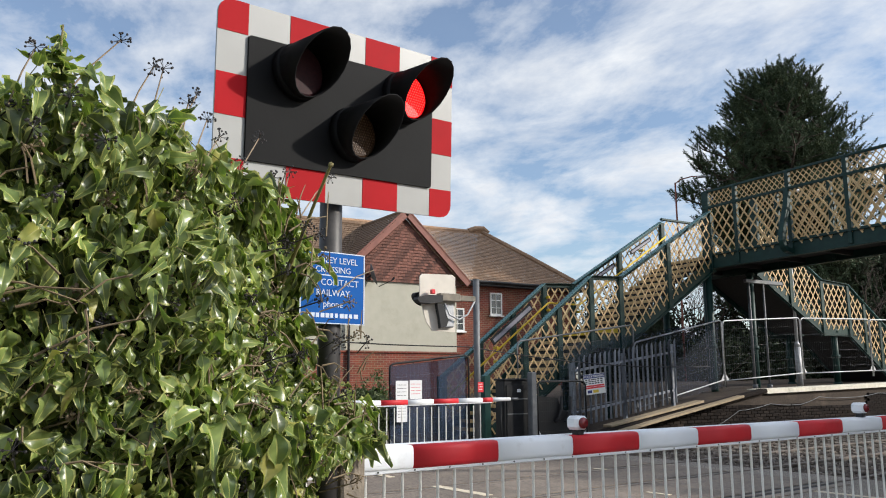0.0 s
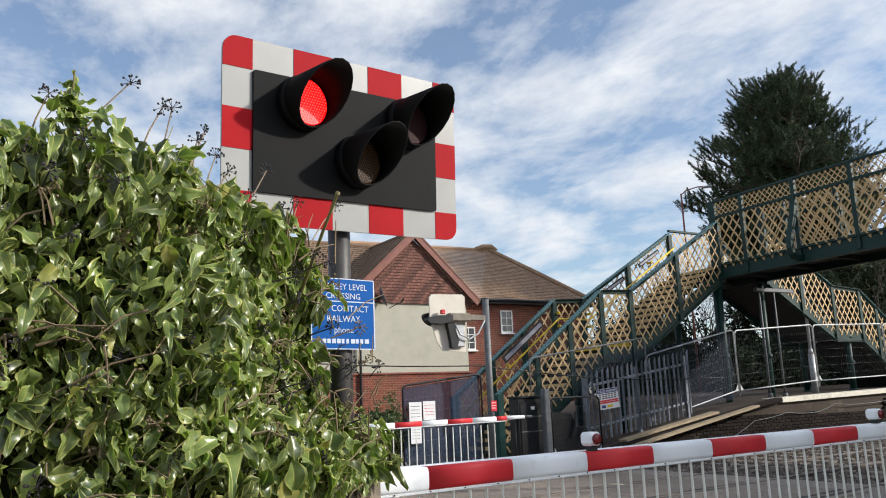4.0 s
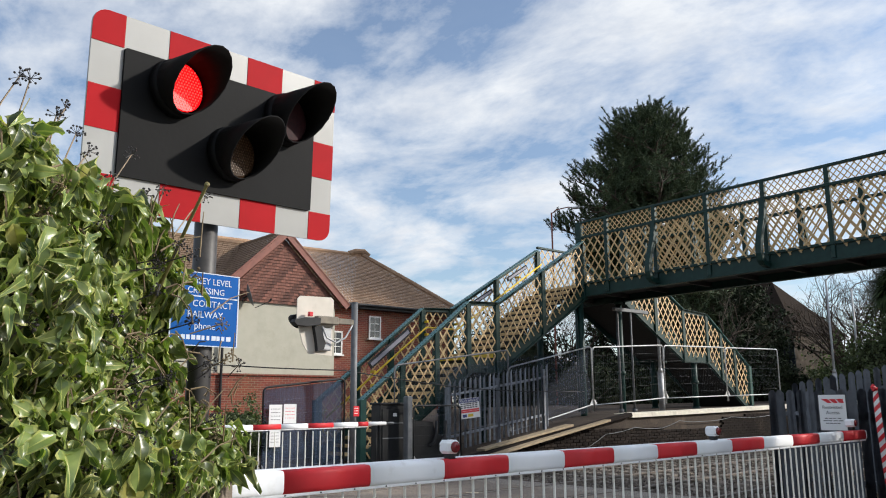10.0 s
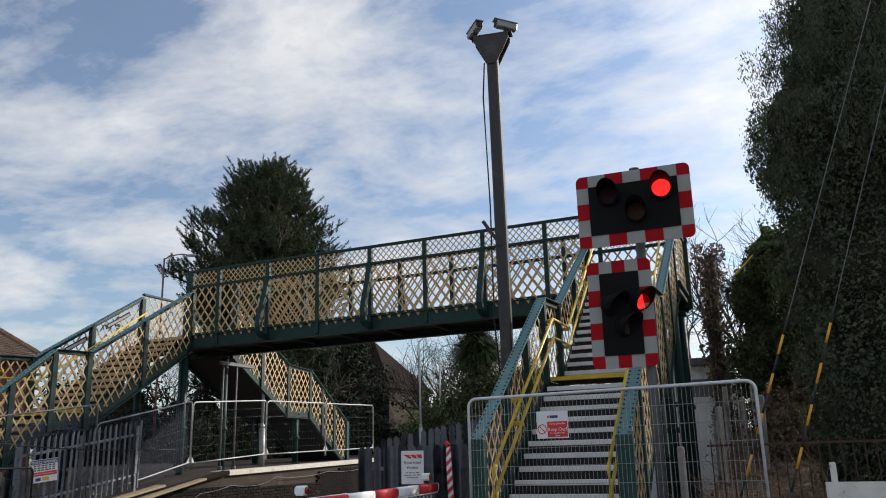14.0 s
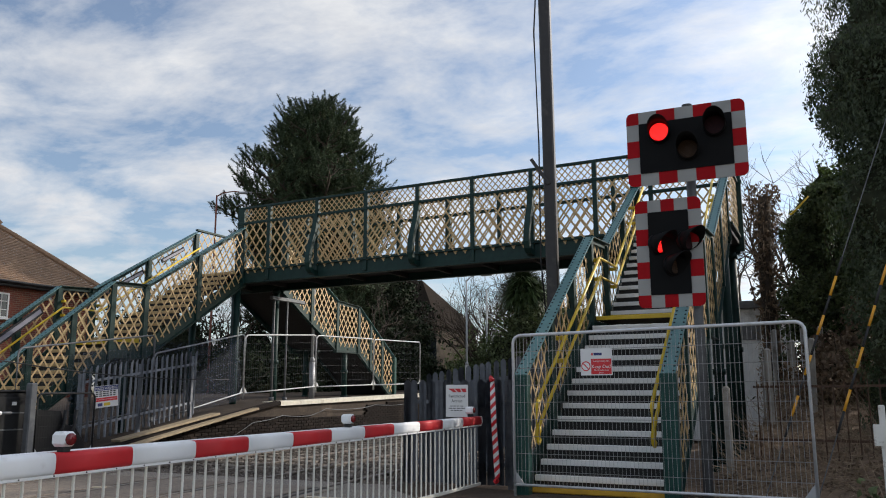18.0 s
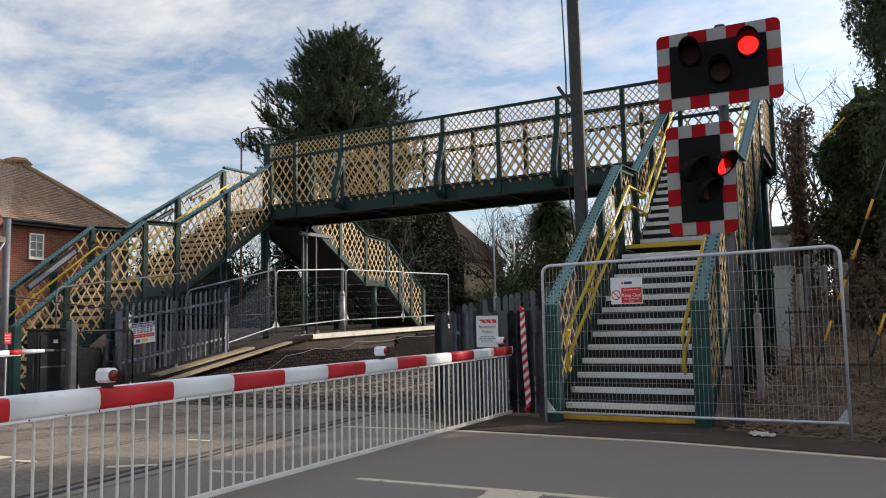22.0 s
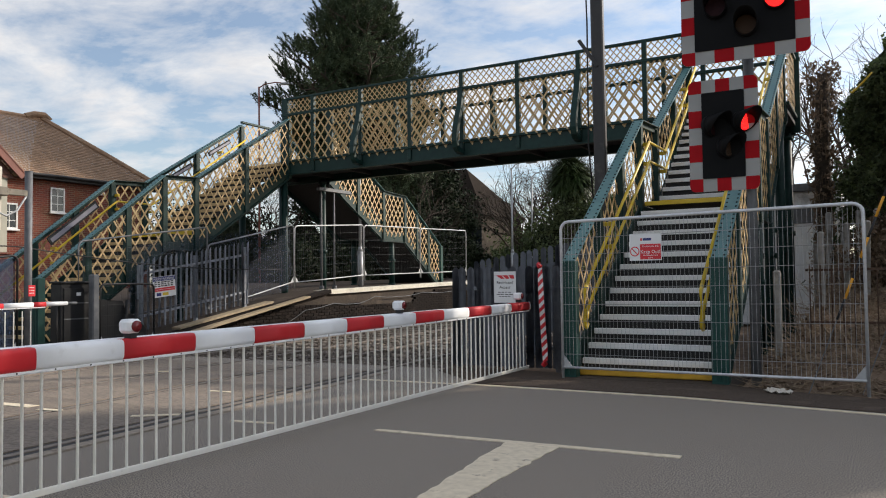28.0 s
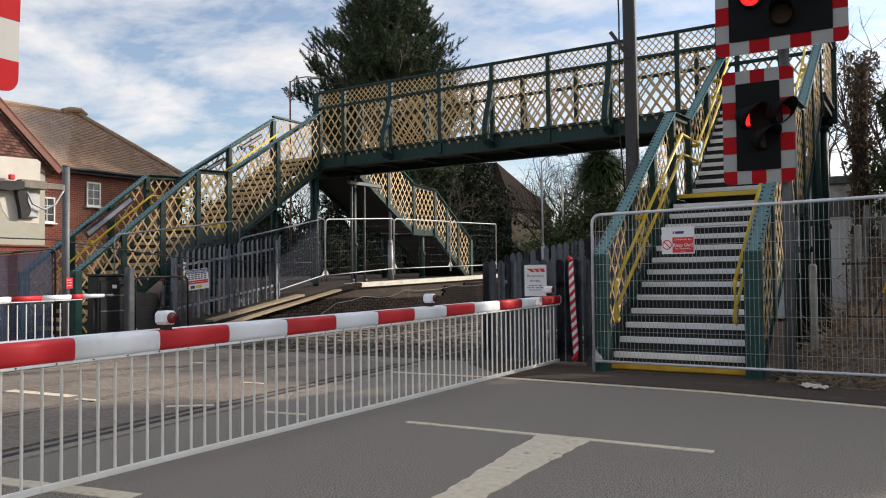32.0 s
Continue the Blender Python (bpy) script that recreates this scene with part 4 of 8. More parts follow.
def light_signal(label, at, turn, heads, pole_top, pole_at=(0, -0.12), pole_mat="grey_steel"):
    """Local x across, y up the board; heads: centre x, z, w, h, nx, ny, lamps as (x, z, radius, kind, hood turn)."""
    top = thing("light_signal", label, "level crossing signal", at, turn, "level crossing signals")
    bm = B()
    rod(bm, (pole_at[0], -pole_at[1], -at[2]), (pole_at[0], -pole_at[1], pole_top - at[2]), 0.057, sides=18)
    rod(bm, (pole_at[0], -pole_at[1], pole_top - at[2]), (pole_at[0], -pole_at[1], pole_top - at[2] + 0.02), 0.062, sides=18)
    part("pole", bm, pole_mat, top, "", True)
    for cx, cz, y, w, h, nx, ny, lamps, tilt in heads:
        head = new("signal_head")
        head.parent = top
        head.matrix_basis = pose(cx, y, cz, *tilt)
        m = Matrix(((1, 0, 0, 0), (0, 0, -1, 0), (0, 1, 0, 0), (0, 0, 0, 1)))
        fr = signal_head(head, w, h, lamps, 0.1, m, 0, 0, 0)
        for x, z, cw, ch, corner in stripe_cells(w, h, fr, nx, ny):
            bm = B()
            if corner:
                sx, sz = (1 if x > 0 else -1), (1 if z > 0 else -1)
                r, n = 0.07, 5
                pts = [(x - sx * cw / 2, z - sz * ch / 2), (x + sx * cw / 2, z - sz * ch / 2)]
                ox, oz = x + sx * (cw / 2 - r), z + sz * (ch / 2 - r)
                pts += [(ox + sx * r * math.cos(radians(90 * i / n)), oz + sz * r * math.sin(radians(90 * i / n))) for i in range(n + 1)]
                pts += [(x - sx * cw / 2, z + sz * ch / 2)]
                if sx * sz < 0:
                    pts = pts[::-1]
                prism(bm, pts, 0.003, m @ Matrix.Translation((0, 0, -0.0045)))
            else:
                prism(bm, [(x - cw / 2, z - ch / 2), (x + cw / 2, z - ch / 2), (x + cw / 2, z + ch / 2), (x - cw / 2, z + ch / 2)], 0.003, m @ Matrix.Translation((0, 0, -0.0045)))
            part("red_stripe", bm, "red", head)
        bm = B()
        for bz in (-h * 0.28, h * 0.28):
            box(bm, (-0.07, 0.014, bz - 0.03), (0.07, 0.10, bz + 0.03), 0.005)
        part("mounting_bracket", bm, "grey_steel", head)
        for x, z, r, kind, phase, yaw, hl in lamps:
            unit = new("lamp_unit")
            unit.parent = head
            unit.matrix_basis = pose(x, -0.012, z, -4, 0, yaw)
            mm = Matrix(((1, 0, 0, 0), (0, 0, -1, 0), (0, 1, 0, 0), (0, 0, 0, 1)))
            bm = B()
            rod(bm, (0, 0.01, 0), (0, -0.034, 0), r + 0.012, r + 0.009, sides=28)
            part("housing", bm, "black", unit, "", True)
            bm = B()
            hood(bm, r + 0.006, hl, mm @ Matrix.Translation((0, 0, 0.03)))
            part("hood", bm, "hood", unit, "long black visor hood", True)
            bm = B()
            rod(bm, (0, -0.034, 0), (0, -0.044, 0), r, r * 0.9, sides=24)
            part("lens", bm, "amber_off" if kind == "amber" else "red_off", unit, "unlit %s lens" % kind)
            if kind == "amber":
                bm = B()
                k = int(r / 0.0165)
                for i in range(-k, k + 1):
                    for j in range(-k, k + 1):
                        px, pz = (i + 0.5 * (j % 2)) * 0.0165, j * 0.0143
                        if math.hypot(px, pz) < r * 0.86:
                            bmesh.ops.create_cone(bm, cap_ends=True, segments=5, radius1=0.0048, radius2=0.003, depth=0.003, matrix=Matrix.Translation((px, -0.0455, pz)) @ Matrix.Rotation(radians(90), 4, "X"))
                tagged(part("led_dots", bm, "amber_dot", unit), kind="stuff")
            if kind == "red":
                bm = B()
                rod(bm, (0, 0, 0), (0, -0.006, 0), r * 0.93, r * 0.9, sides=24)
                glow = part("led_disc", bm, "red_lit", unit, "bright red light-emitting array")
                bm = B()
                k = int(r / 0.0165)
                for i in range(-k, k + 1):
                    for j in range(-k, k + 1):
                        px, pz = (i + 0.5 * (j % 2)) * 0.0165, j * 0.0143
                        if math.hypot(px, pz) < r * 0.86:
                            bmesh.ops.create_cone(bm, cap_ends=True, segments=5, radius1=0.0048, radius2=0.003, depth=0.003, matrix=Matrix.Translation((px, -0.0075, pz)) @ Matrix.Rotation(radians(90), 4, "X"))
                tagged(part("led_dots", bm, "red_core", glow), kind="stuff")
                LED_GLOWS.append((glow, phase))
    return top
RED_L, RED_R, AMB = (-0.29, 0.165), (0.345, 0.165), (0.03, -0.085)


def pair_of_reds(r=0.128, hl=0.285, yaw=9):
    return [(*RED_L, r, "red", 0, yaw, hl), (*RED_R, r, "red", 1, yaw, hl), (*AMB, r, "amber", 0, yaw, hl)]


light_signal("flashing red road signal on a striped backboard above the hedge", (-3.618, 1.462, 2.56), 97.8, [(0, 0, 0, 1.39, 0.884, 5, 3, pair_of_reds(), (3.85, -1.63, 0))], 2.95, (0.0, -0.13), "pole")
SIDE = [(-0.15, 0.10, 0.112, "red", 0, 57, 0.28), (0.19, 0.12, 0.112, "red", 1, 50, 0.27), (0.02, -0.16, 0.112, "amber", 0, 50, 0.27)]
light_signal("two flashing red signal heads on striped backboards beside the stair", (-1.31, 9.40, 4.145), 0, [(0, 0, 0, 1.37, 0.92, 5, 3, pair_of_reds(0.12, 0.28, 4), (0, 0, 0)), (-0.27, -1.265, 0.14, 0.77, 1.30, 3, 5, SIDE, (0, 0, 0))], 4.70, (0.0, -0.30))


# ---- railway across the road ----
SKEW = -0.10
M["edging"] = material("concrete_edging", (0.33, 0.28, 0.225), (0.22, 0.185, 0.15), 0.9, scale=24, bump=0.5, bump_scale=110, stain=(0.15, 0.125, 0.1), stain_scale=3)


def track_x(x5, y):
    return x5 + SKEW * (y - 5)


def build_track():
    for x5 in (-5.75, -7.19, -8.50, -9.94):
        bm = B()
        a, b = Vector((track_x(x5, -30), -30, 0)), Vector((track_x(x5, 120), 120, 0))
        beam(bm, a + Vector((0, 0, 0.0)), b + Vector((0, 0, 0.0)), 0.07, 0.03, 0.004)
        beam(bm, a + Vector((0, 0, -0.05)), b + Vector((0, 0, -0.05)), 0.02, 0.08)
        tagged(part("rail", bm, "rail"), "worn steel running rail", "rail", kind="structure")
    # rubber crossing panels between the rails, each with its own edges
    deck = thing("crossing_deck", "brown weathered rubber crossing panels between the rails", "crossing deck", kind="structure")
    strips = ((-5.87, -7.09), (-7.29, -8.40), (-8.61, -9.84), (-10.05, -11.0))
    for x0, x1 in strips:
        y = -1.6
        while y < 9.2:
            bm = B()
            n = 0.895
            prism(bm, [(track_x(x0, y), y), (track_x(x0, y + n), y + n), (track_x(x1, y + n), y + n), (track_x(x1, y), y)][::-1], 0.022, Matrix.Translation((0, 0, -0.008)))
            part("panel", bm, "crossing", deck)
            y += 0.9
    # flat black rubber strips; their black also stands for the shaded groove
    for x5 in (-5.75, -7.19, -8.50, -9.94):
        bm = B()
        prism(bm, [(track_x(x5 - 0.115, -1.6), -1.6), (track_x(x5 + 0.115, -1.6), -1.6), (track_x(x5 + 0.115, 9.2), 9.2), (track_x(x5 - 0.115, 9.2), 9.2)], 0.004, Matrix.Translation((0, 0, 0.001)))
        part("flangeway_strip", bm, "rubber", deck, "flat black rubber strip standing in for the rail groove's shaded depth")
    for x5 in (-5.50, -10.2):
        y = -1.6
        while y < 9.2:
            bm = B()
            prism(bm, [(track_x(x5 - 0.12, y), y), (track_x(x5, y), y), (track_x(x5, y + 1.79), y + 1.79), (track_x(x5 - 0.12, y + 1.79), y + 1.79)], 0.022, Matrix.Translation((0, 0, -0.008)))
            part("edging", bm, "edging", deck, "pale concrete edging")
            y += 1.8
    # bed of stones past the road
    rnd = random.Random(4)
    vs, fs = [], []

    def stone(c, s):
        k = len(vs)
        for dx, dy, dz in ((1, 0, 0), (-1, 0, 0), (0, 1, 0), (0, -1, 0), (0, 0, 0.8), (0, 0, -0.8)):
            vs.append((c[0] + dx * s * rnd.uniform(0.6, 1.1), c[1] + dy * s * rnd.uniform(0.6, 1.1), c[2] + dz * s * rnd.uniform(0.6, 1.1)))
        for a, b, c2 in ((0, 2, 4), (2, 1, 4), (1, 3, 4), (3, 0, 4), (2, 0, 5), (1, 2, 5), (3, 1, 5), (0, 3, 5)):
            fs.append((k + a, k + b, k + c2))

    for _ in range(9000):
        y = 9.9 + 24 * rnd.random() ** 1.8
        x = rnd.uniform(-12.7, -5.2) + SKEW * (y - 9.9) * 0.6
        stone((x, y, -0.03 + rnd.uniform(-0.02, 0.03)), rnd.uniform(0.025, 0.05))
    tagged(raw("ballast", vs, fs, "ballast"), "grey-brown crushed stone between the railway sleepers", "ballast", kind="stuff")
    bm = B()
    prism(bm, [(-12.9, 9.9), (-5.0, 9.9), (-10.0, 120), (-25.0, 120)], 0.03, Matrix.Translation((0, 0, -0.07)))
    tagged(part("track_bed", bm, "ballast"), "stone bed of the railway", "track bed", kind="structure")
    bm = B()
    first = None
    for k in range(60):
        y = 10.3 + 0.65 * k
        for x5 in (-6.47, -9.22):
            if first is None:
                box(bm, (-1.25, -0.12, -0.09), (1.25, 0.12, -0.02), 0.015)
                first = part("sleeper", bm, "timber")
                tagged(first, "grey concrete railway sleeper bedded in stones", "sleeper", "sleepers")
                first.location = (track_x(x5, y), y, 0)
            elif k < 30:
                o = first.copy()
                scene.collection.objects.link(o)
                o.location = (track_x(x5, y), y, 0)


build_track()


# ---- platform on the far side ----
def plat_z(y):
    """Height of the platform: a ramp from the road, then nearly level."""
    if y < 17.2:
        return 0.99 * max(0.0, (y - 10.6) / 6.6)
    return 0.99 + 0.022 * (y - 17.2)


def build_platform():
    top = thing("platform", "tarmac station platform with a white edge and a dark brick face", "platform", kind="structure")
    ys = [10.6, 12.2, 13.8, 15.5, 17.2] + [17.2 + 3 * i for i in range(1, 16)]
    for name, x0, x1, mat in (("surface", -12.95, -24.0, "platform"),):
        vs, fs = [], []
        for y in ys:
            vs += [(x0, y, plat_z(y)), (x1, y, plat_z(y) + 0.03), (x0, y, -0.1), (x1, y, -0.1)]
        for i in range(len(ys) - 1):
            k = 4 * i
            fs += [(k, k + 4, k + 5, k + 1), (k + 1, k + 5, k + 7, k + 3), (k, k + 2, k + 6, k + 4)]
        raw(name, vs, fs, mat, top)
    # coping stones
    y = 17.2
    while y < 40:
        bm = B()
        box(bm, (-13.45, 0.001, -0.10), (-12.86, 0.909, 0.012), 0.006)
        c = part("coping_stone", bm, "coping", top)
        c.matrix_basis = pose(0, y, plat_z(y) + 0.01, math.degrees(math.atan(0.022)))
        y += 0.91
    bm = B()
    beam(bm, (-12.92, 10.6, 0.0), (-12.92, 17.15, plat_z(17.15)), 0.24, 0.10, 0.02)
    part("ramp_edge", bm, "dark_brick", top, "worn brick edge of the ramp")
    # brick face, course by course
    bm, first = B(), None
    box(bm, (0, 0, 0), (0.05, 0.215, 0.065), 0.006)
    proto = bpy.data.meshes.new("brick")
    bm.to_mesh(proto)
    bm.free()
    proto.materials.append(M["dark_brick"])
    row, z, made = 0, -0.02, 0
    while z < 1.1:
        y = 11.2 + (0.112 if row % 2 else 0)
        while y < 21.5:
            if z + 0.07 < plat_z(y) - (0.16 if y > 17.1 else 0.03) and made < 300 and y > 13.0:
                o = new("brick", proto)
                o.parent, o.location = top, (-12.94 + 0.004 * math.sin(made * 7.1), y, z)
                made += 1
            y += 0.225
        z += 0.075
        row += 1
    vs, fs = [], []
    z, row = -0.02, 0
    while z < 1.15:
        y = 21.5 + (0.112 if row % 2 else 0)
        while y < 34:
            if z + 0.07 < plat_z(y) - 0.16:
                k = len(vs)
                vs += [(-12.89, y, z), (-12.89, y + 0.215, z), (-12.89, y + 0.215, z + 0.065), (-12.89, y, z + 0.065), (-12.96, y, z), (-12.96, y + 0.215, z), (-12.96, y + 0.215, z + 0.065), (-12.96, y, z + 0.065)]
                fs += [(k, k + 1, k + 2, k + 3), (k, k + 4, k + 5, k + 1), (k + 3, k + 2, k + 6, k + 7), (k + 1, k + 5, k + 6, k + 2), (k, k + 3, k + 7, k + 4)]
            y += 0.225
        z += 0.075
        row += 1
    tagged(raw("brick_face", vs, fs, "dark_brick", top), kind="stuff")


build_platform()


def cable(name, pts, r, mat, label):
    bm = B()
    out = []
    for a, b in zip(pts, pts[1:]):
        a, b = Vector(a), Vector(b)
        for i in range(8):
            s = i / 8
            out.append(a.lerp(b, s) - Vector((0, 0, 0.02 * (b - a).length * math.sin(math.pi * s))))
    out.append(Vector(pts[-1]))
    tube(bm, out, r, 6)
    return tagged(part(name, bm, mat, smooth=True), label, "cable")


cable("trackside_cable", [(-12.86, 15.0, 0.1), (-12.86, 16.1, 0.52), (-12.86, 17.3, 0.66), (-12.86, 18.5, 0.62), (-12.86, 19.3, 0.80), (-12.86, 20.5, 0.76), (-12.86, 22.0, 0.86), (-12.86, 24.5, 0.90)], 0.009, "grey_steel", "grey trackside cable clipped along the platform face")
for n, (a, b) in enumerate((((-12.72, 11.9, 0.17), (-12.70, 16.0, 0.86)), ((-13.0, 12.0, 0.30), (-12.98, 14.9, 0.76)))):
    bm = B()
    beam(bm, a, b, 0.20 if n == 0 else 0.26, 0.05, 0.006)
    tagged(part("plank", bm, "plank"), "pale weathered timber plank lying on the ramp edge", "plank")


# ---- fences ----
def palisade(label, at, turn, n, gap, tall, base=lambda x: 0.0, mat="palisade", w=0.068, fold=0.022, tip=0.10):
    """Spiked W-section pales on two rails, along local x."""
    top = thing("palisade_fence", label, "fence", at, turn)
    bm = B()
    zt = tall
    prof = [(-w / 2, 0.0), (-w / 6, fold), (w / 6, fold), (w / 2, 0.0)]
    for (xa, ya), (xb, yb) in zip(prof, prof[1:]):
        lo = [bm.verts.new((xa, -ya, 0)), bm.verts.new((xb, -yb, 0))]
        ha = zt - tip * abs(xa) / (w / 2)
        hb = zt - tip * abs(xb) / (w / 2)
        hi = [bm.verts.new((xb, -yb, hb)), bm.verts.new((xa, -ya, ha))]
        bm.faces.new(lo + hi)
    mod_me = bpy.data.meshes.new("pale")
    bmesh.ops.solidify(bm, geom=list(bm.faces), thickness=0.004)
    bm.to_mesh(mod_me)
    bm.free()
    mod_me.materials.append(M[mat])
    rnd = random.Random(n)
    for i in range(n):
        o = new("pale", mod_me)
        o.parent = top
        o.matrix_basis = pose(i * gap, 0, base(i * gap) + 0.04, rnd.uniform(-0.6, 0.6), rnd.uniform(-0.8, 0.8), rnd.uniform(-3, 3))
    L = (n - 1) * gap
    for f in (0.22, 0.80):
        bm = B()
        beam(bm, (-0.05, 0.03, base(0) + tall * f), (L + 0.05, 0.03, base(L) + tall * f), 0.045, 0.05, 0.004)
        part("rail", bm, mat, top)
    for x in (0, L / 2, L):
        bm = B()
        box(bm, (x - 0.04, 0.05, -0.05), (x + 0.04, 0.13, base(x) + tall - 0.12), 0.006)
        part("post", bm, mat, top)
    return top


palisade("grey steel palisade fence on the platform ramp with a warning notice", (-13.25, 11.35, 0), 90, 22, 0.146, 1.50, base=lambda x: 0.24 + 0.150 * x, mat="palisade_light")
palisade("dark grey timber-look palisade fence beside the footbridge stair", (-5.40, 10.12, 0), 0, 13, 0.127, 1.40, w=0.112, fold=0.006, tip=0.06)
palisade("dark grey palisade fence stepping down behind the signal pole", (-6.3, 12.6, 0), 0, 18, 0.127, 1.45, base=lambda x: 0.10 + 0.16 * x, w=0.10, fold=0.006, tip=0.06)


def mesh_panel(label, a, b, tall, foot=0.10, wires=(70, 9), thin=0.0012, frame_mat="steel", wire_mat="grey_steel", drop=0.0, rail=0.0042):
    """A temporary fence panel of round tube with a welded wire mesh, from foot a to foot b; drop lowers the first end."""
    top = thing("temporary_fence", label, "fence panel", group="temporary fence panels")
    a, b = Vector(a), Vector(b)
    L = (b - a).length
    d = (b - a).normalized()
    up = Vector((0, 0, 1))
    def P(s, h):
        return a + d * s + up * h * (1 - drop * (1 - s / L))
    r = 0.10
    pts = [P(0, -0.02), P(0, tall - r)] + [P(r - r * math.cos(k * math.pi / 8), tall - r + r * math.sin(k * math.pi / 8)) for k in range(1, 5)]
    pts += [P(L - r + r * math.sin(k * math.pi / 8), tall - r + r * math.cos(k * math.pi / 8)) for k in range(0, 5)] + [P(L, -0.02)]
    bm = B()
    tube(bm, pts, 0.019, 8)
    tube(bm, [P(0, foot + 0.04), P(L, foot + 0.04)], 0.016, 8)
    part("frame", bm, frame_mat, top, "", True)
    nv, nh = wires
    vs, fs = [], []
    def bar(p, q, w):
        way = (q - p).normalized()
        s1 = way.cross(Vector((0.3, 0.5, 0.81))).normalized() * w
        s2 = way.cross(s1).normalized() * w
        k = len(vs)
        for c in (p, q):
            for t in range(3):
                ang = t * 2.0944
                vs.append(c + s1 * math.cos(ang) + s2 * math.sin(ang))
        for t in range(3):
            fs.append((k + t, k + (t + 1) % 3, k + 3 + (t + 1) % 3, k + 3 + t))
    for i in range(1, nv):
        s = L * i / nv
        bar(P(s, foot + 0.04), P(s, tall - 0.01), thin)
    for j in range(1, nh):
        h = foot + (tall - foot) * j / nh
        bar(P(0, h), P(L, h), rail)
    tagged(raw("wire_mesh", vs, fs, wire_mat, top), kind="stuff")
    for s, sg in ((0, 1), (L, -1)):
        bm = B()
        tri = [P(s, foot + 0.05), P(s + sg * 0.13, foot + 0.05), P(s, foot + 0.22)]
        q = [bm.verts.new(p + d.cross(up) * 0.003) for p in tri] + [bm.verts.new(p - d.cross(up) * 0.003) for p in tri]
        bm.faces.new(q[:3]), bm.faces.new(q[3:][::-1])
        for i in range(3):
            bm.faces.new((q[i], q[3 + i], q[3 + (i + 1) % 3], q[(i + 1) % 3]))
        part("corner_plate", bm, "steel", top)
    return top


mesh_panel("galvanised temporary fence panel closing the foot of the stair", (-3.55, 9.47, 0.0), (-0.17, 9.15, 0.03), 1.95, thin=0.0024, frame_mat="bright_steel", wire_mat="steel")
for y0, y1 in ((13.4, 16.45), (16.5, 19.65), (19.7, 22.95), (23.0, 26.3)):
    mesh_panel("galvanised temporary fence panel standing on the platform", (-13.50, y0, plat_z(y0) + 0.22 * min(1, (y0 - 12) / 5)), (-13.50, y1, plat_z(y1) + 0.23), 1.62, wires=(36, 7), rail=0.0014)
mesh_panel("galvanised temporary fence panel beside the far stair", (-13.30, 9.9, 0.3), (-13.42, 13.3, 0.75), 1.75, wires=(30, 7), frame_mat="grey_steel", rail=0.0014)


# ---- pole with cameras ----
def camera_pole():
    top = thing("camera_pole", "tall grey steel pole with two white surveillance cameras on top", "camera pole")
    top.matrix_basis = pose(-4.175, 13.2, 0, 0, -0.32, 8) @ Matrix.Diagonal((1.2, 1.2, 1.168, 1))
    bm = B()
    box(bm, (-0.085, -0.085, -0.05), (0.085, 0.085, 7.42), 0.02)
    part("shaft", bm, "pole", top)
    bm = B()
    prism(bm, [(-0.07, 0.0), (0.07, 0.0), (0.28, 0.42), (0.28, 0.50), (-0.28, 0.50), (-0.28, 0.42)], 0.02, Matrix.Translation((0, -0.08, 7.18)) @ Matrix.Rotation(radians(90), 4, "X"))
    prism(bm, [(-0.07, 0.0), (0.07, 0.0), (0.28, 0.42), (0.28, 0.50), (-0.28, 0.50), (-0.28, 0.42)], 0.02, Matrix.Translation((0, 0.10, 7.18)) @ Matrix.Rotation(radians(90), 4, "X"))
    box(bm, (-0.33, -0.09, 7.69), (0.33, 0.09, 7.71))
    part("bracket", bm, "pole", top)
    for x, yaw in ((-0.26, 38), (0.22, -62)):
        c = new("surveillance_camera")
        c.parent, c.matrix_basis = top, pose(x, 0, 7.71, -9, 0, yaw)
        bm = B()
        box(bm, (-0.03, -0.03, 0), (0.03, 0.03, 0.09), 0.005)
        part("swivel", bm, "rubber", c)
        bm = B()
        box(bm, (-0.06, -0.17, 0.09), (0.06, 0.17, 0.20), 0.012)
        box(bm, (-0.07, -0.22, 0.20), (0.07, 0.17, 0.215), 0.003)
        part("housing", bm, "white", c)
        bm = B()
        box(bm, (-0.05, -0.19, 0.10), (0.05, -0.165, 0.19), 0.004)
        part("window", bm, "rubber", c)
    bm = B()
    tube(bm, [(-0.12, -0.09, 7.2), (-0.16, -0.1, 6.6), (-0.13, -0.1, 4.8), (-0.15, -0.1, 3.0), (-0.10, -0.095, 2.2)], 0.012, 6)
    part("cable", bm, "rubber", top, "", True)
    bm = B()
    beam(bm, (-0.25, -0.12, 4.55), (0.0, -0.09, 4.15), 0.03, 0.05)
    part("stay_arm", bm, "pole", top)


camera_pole()


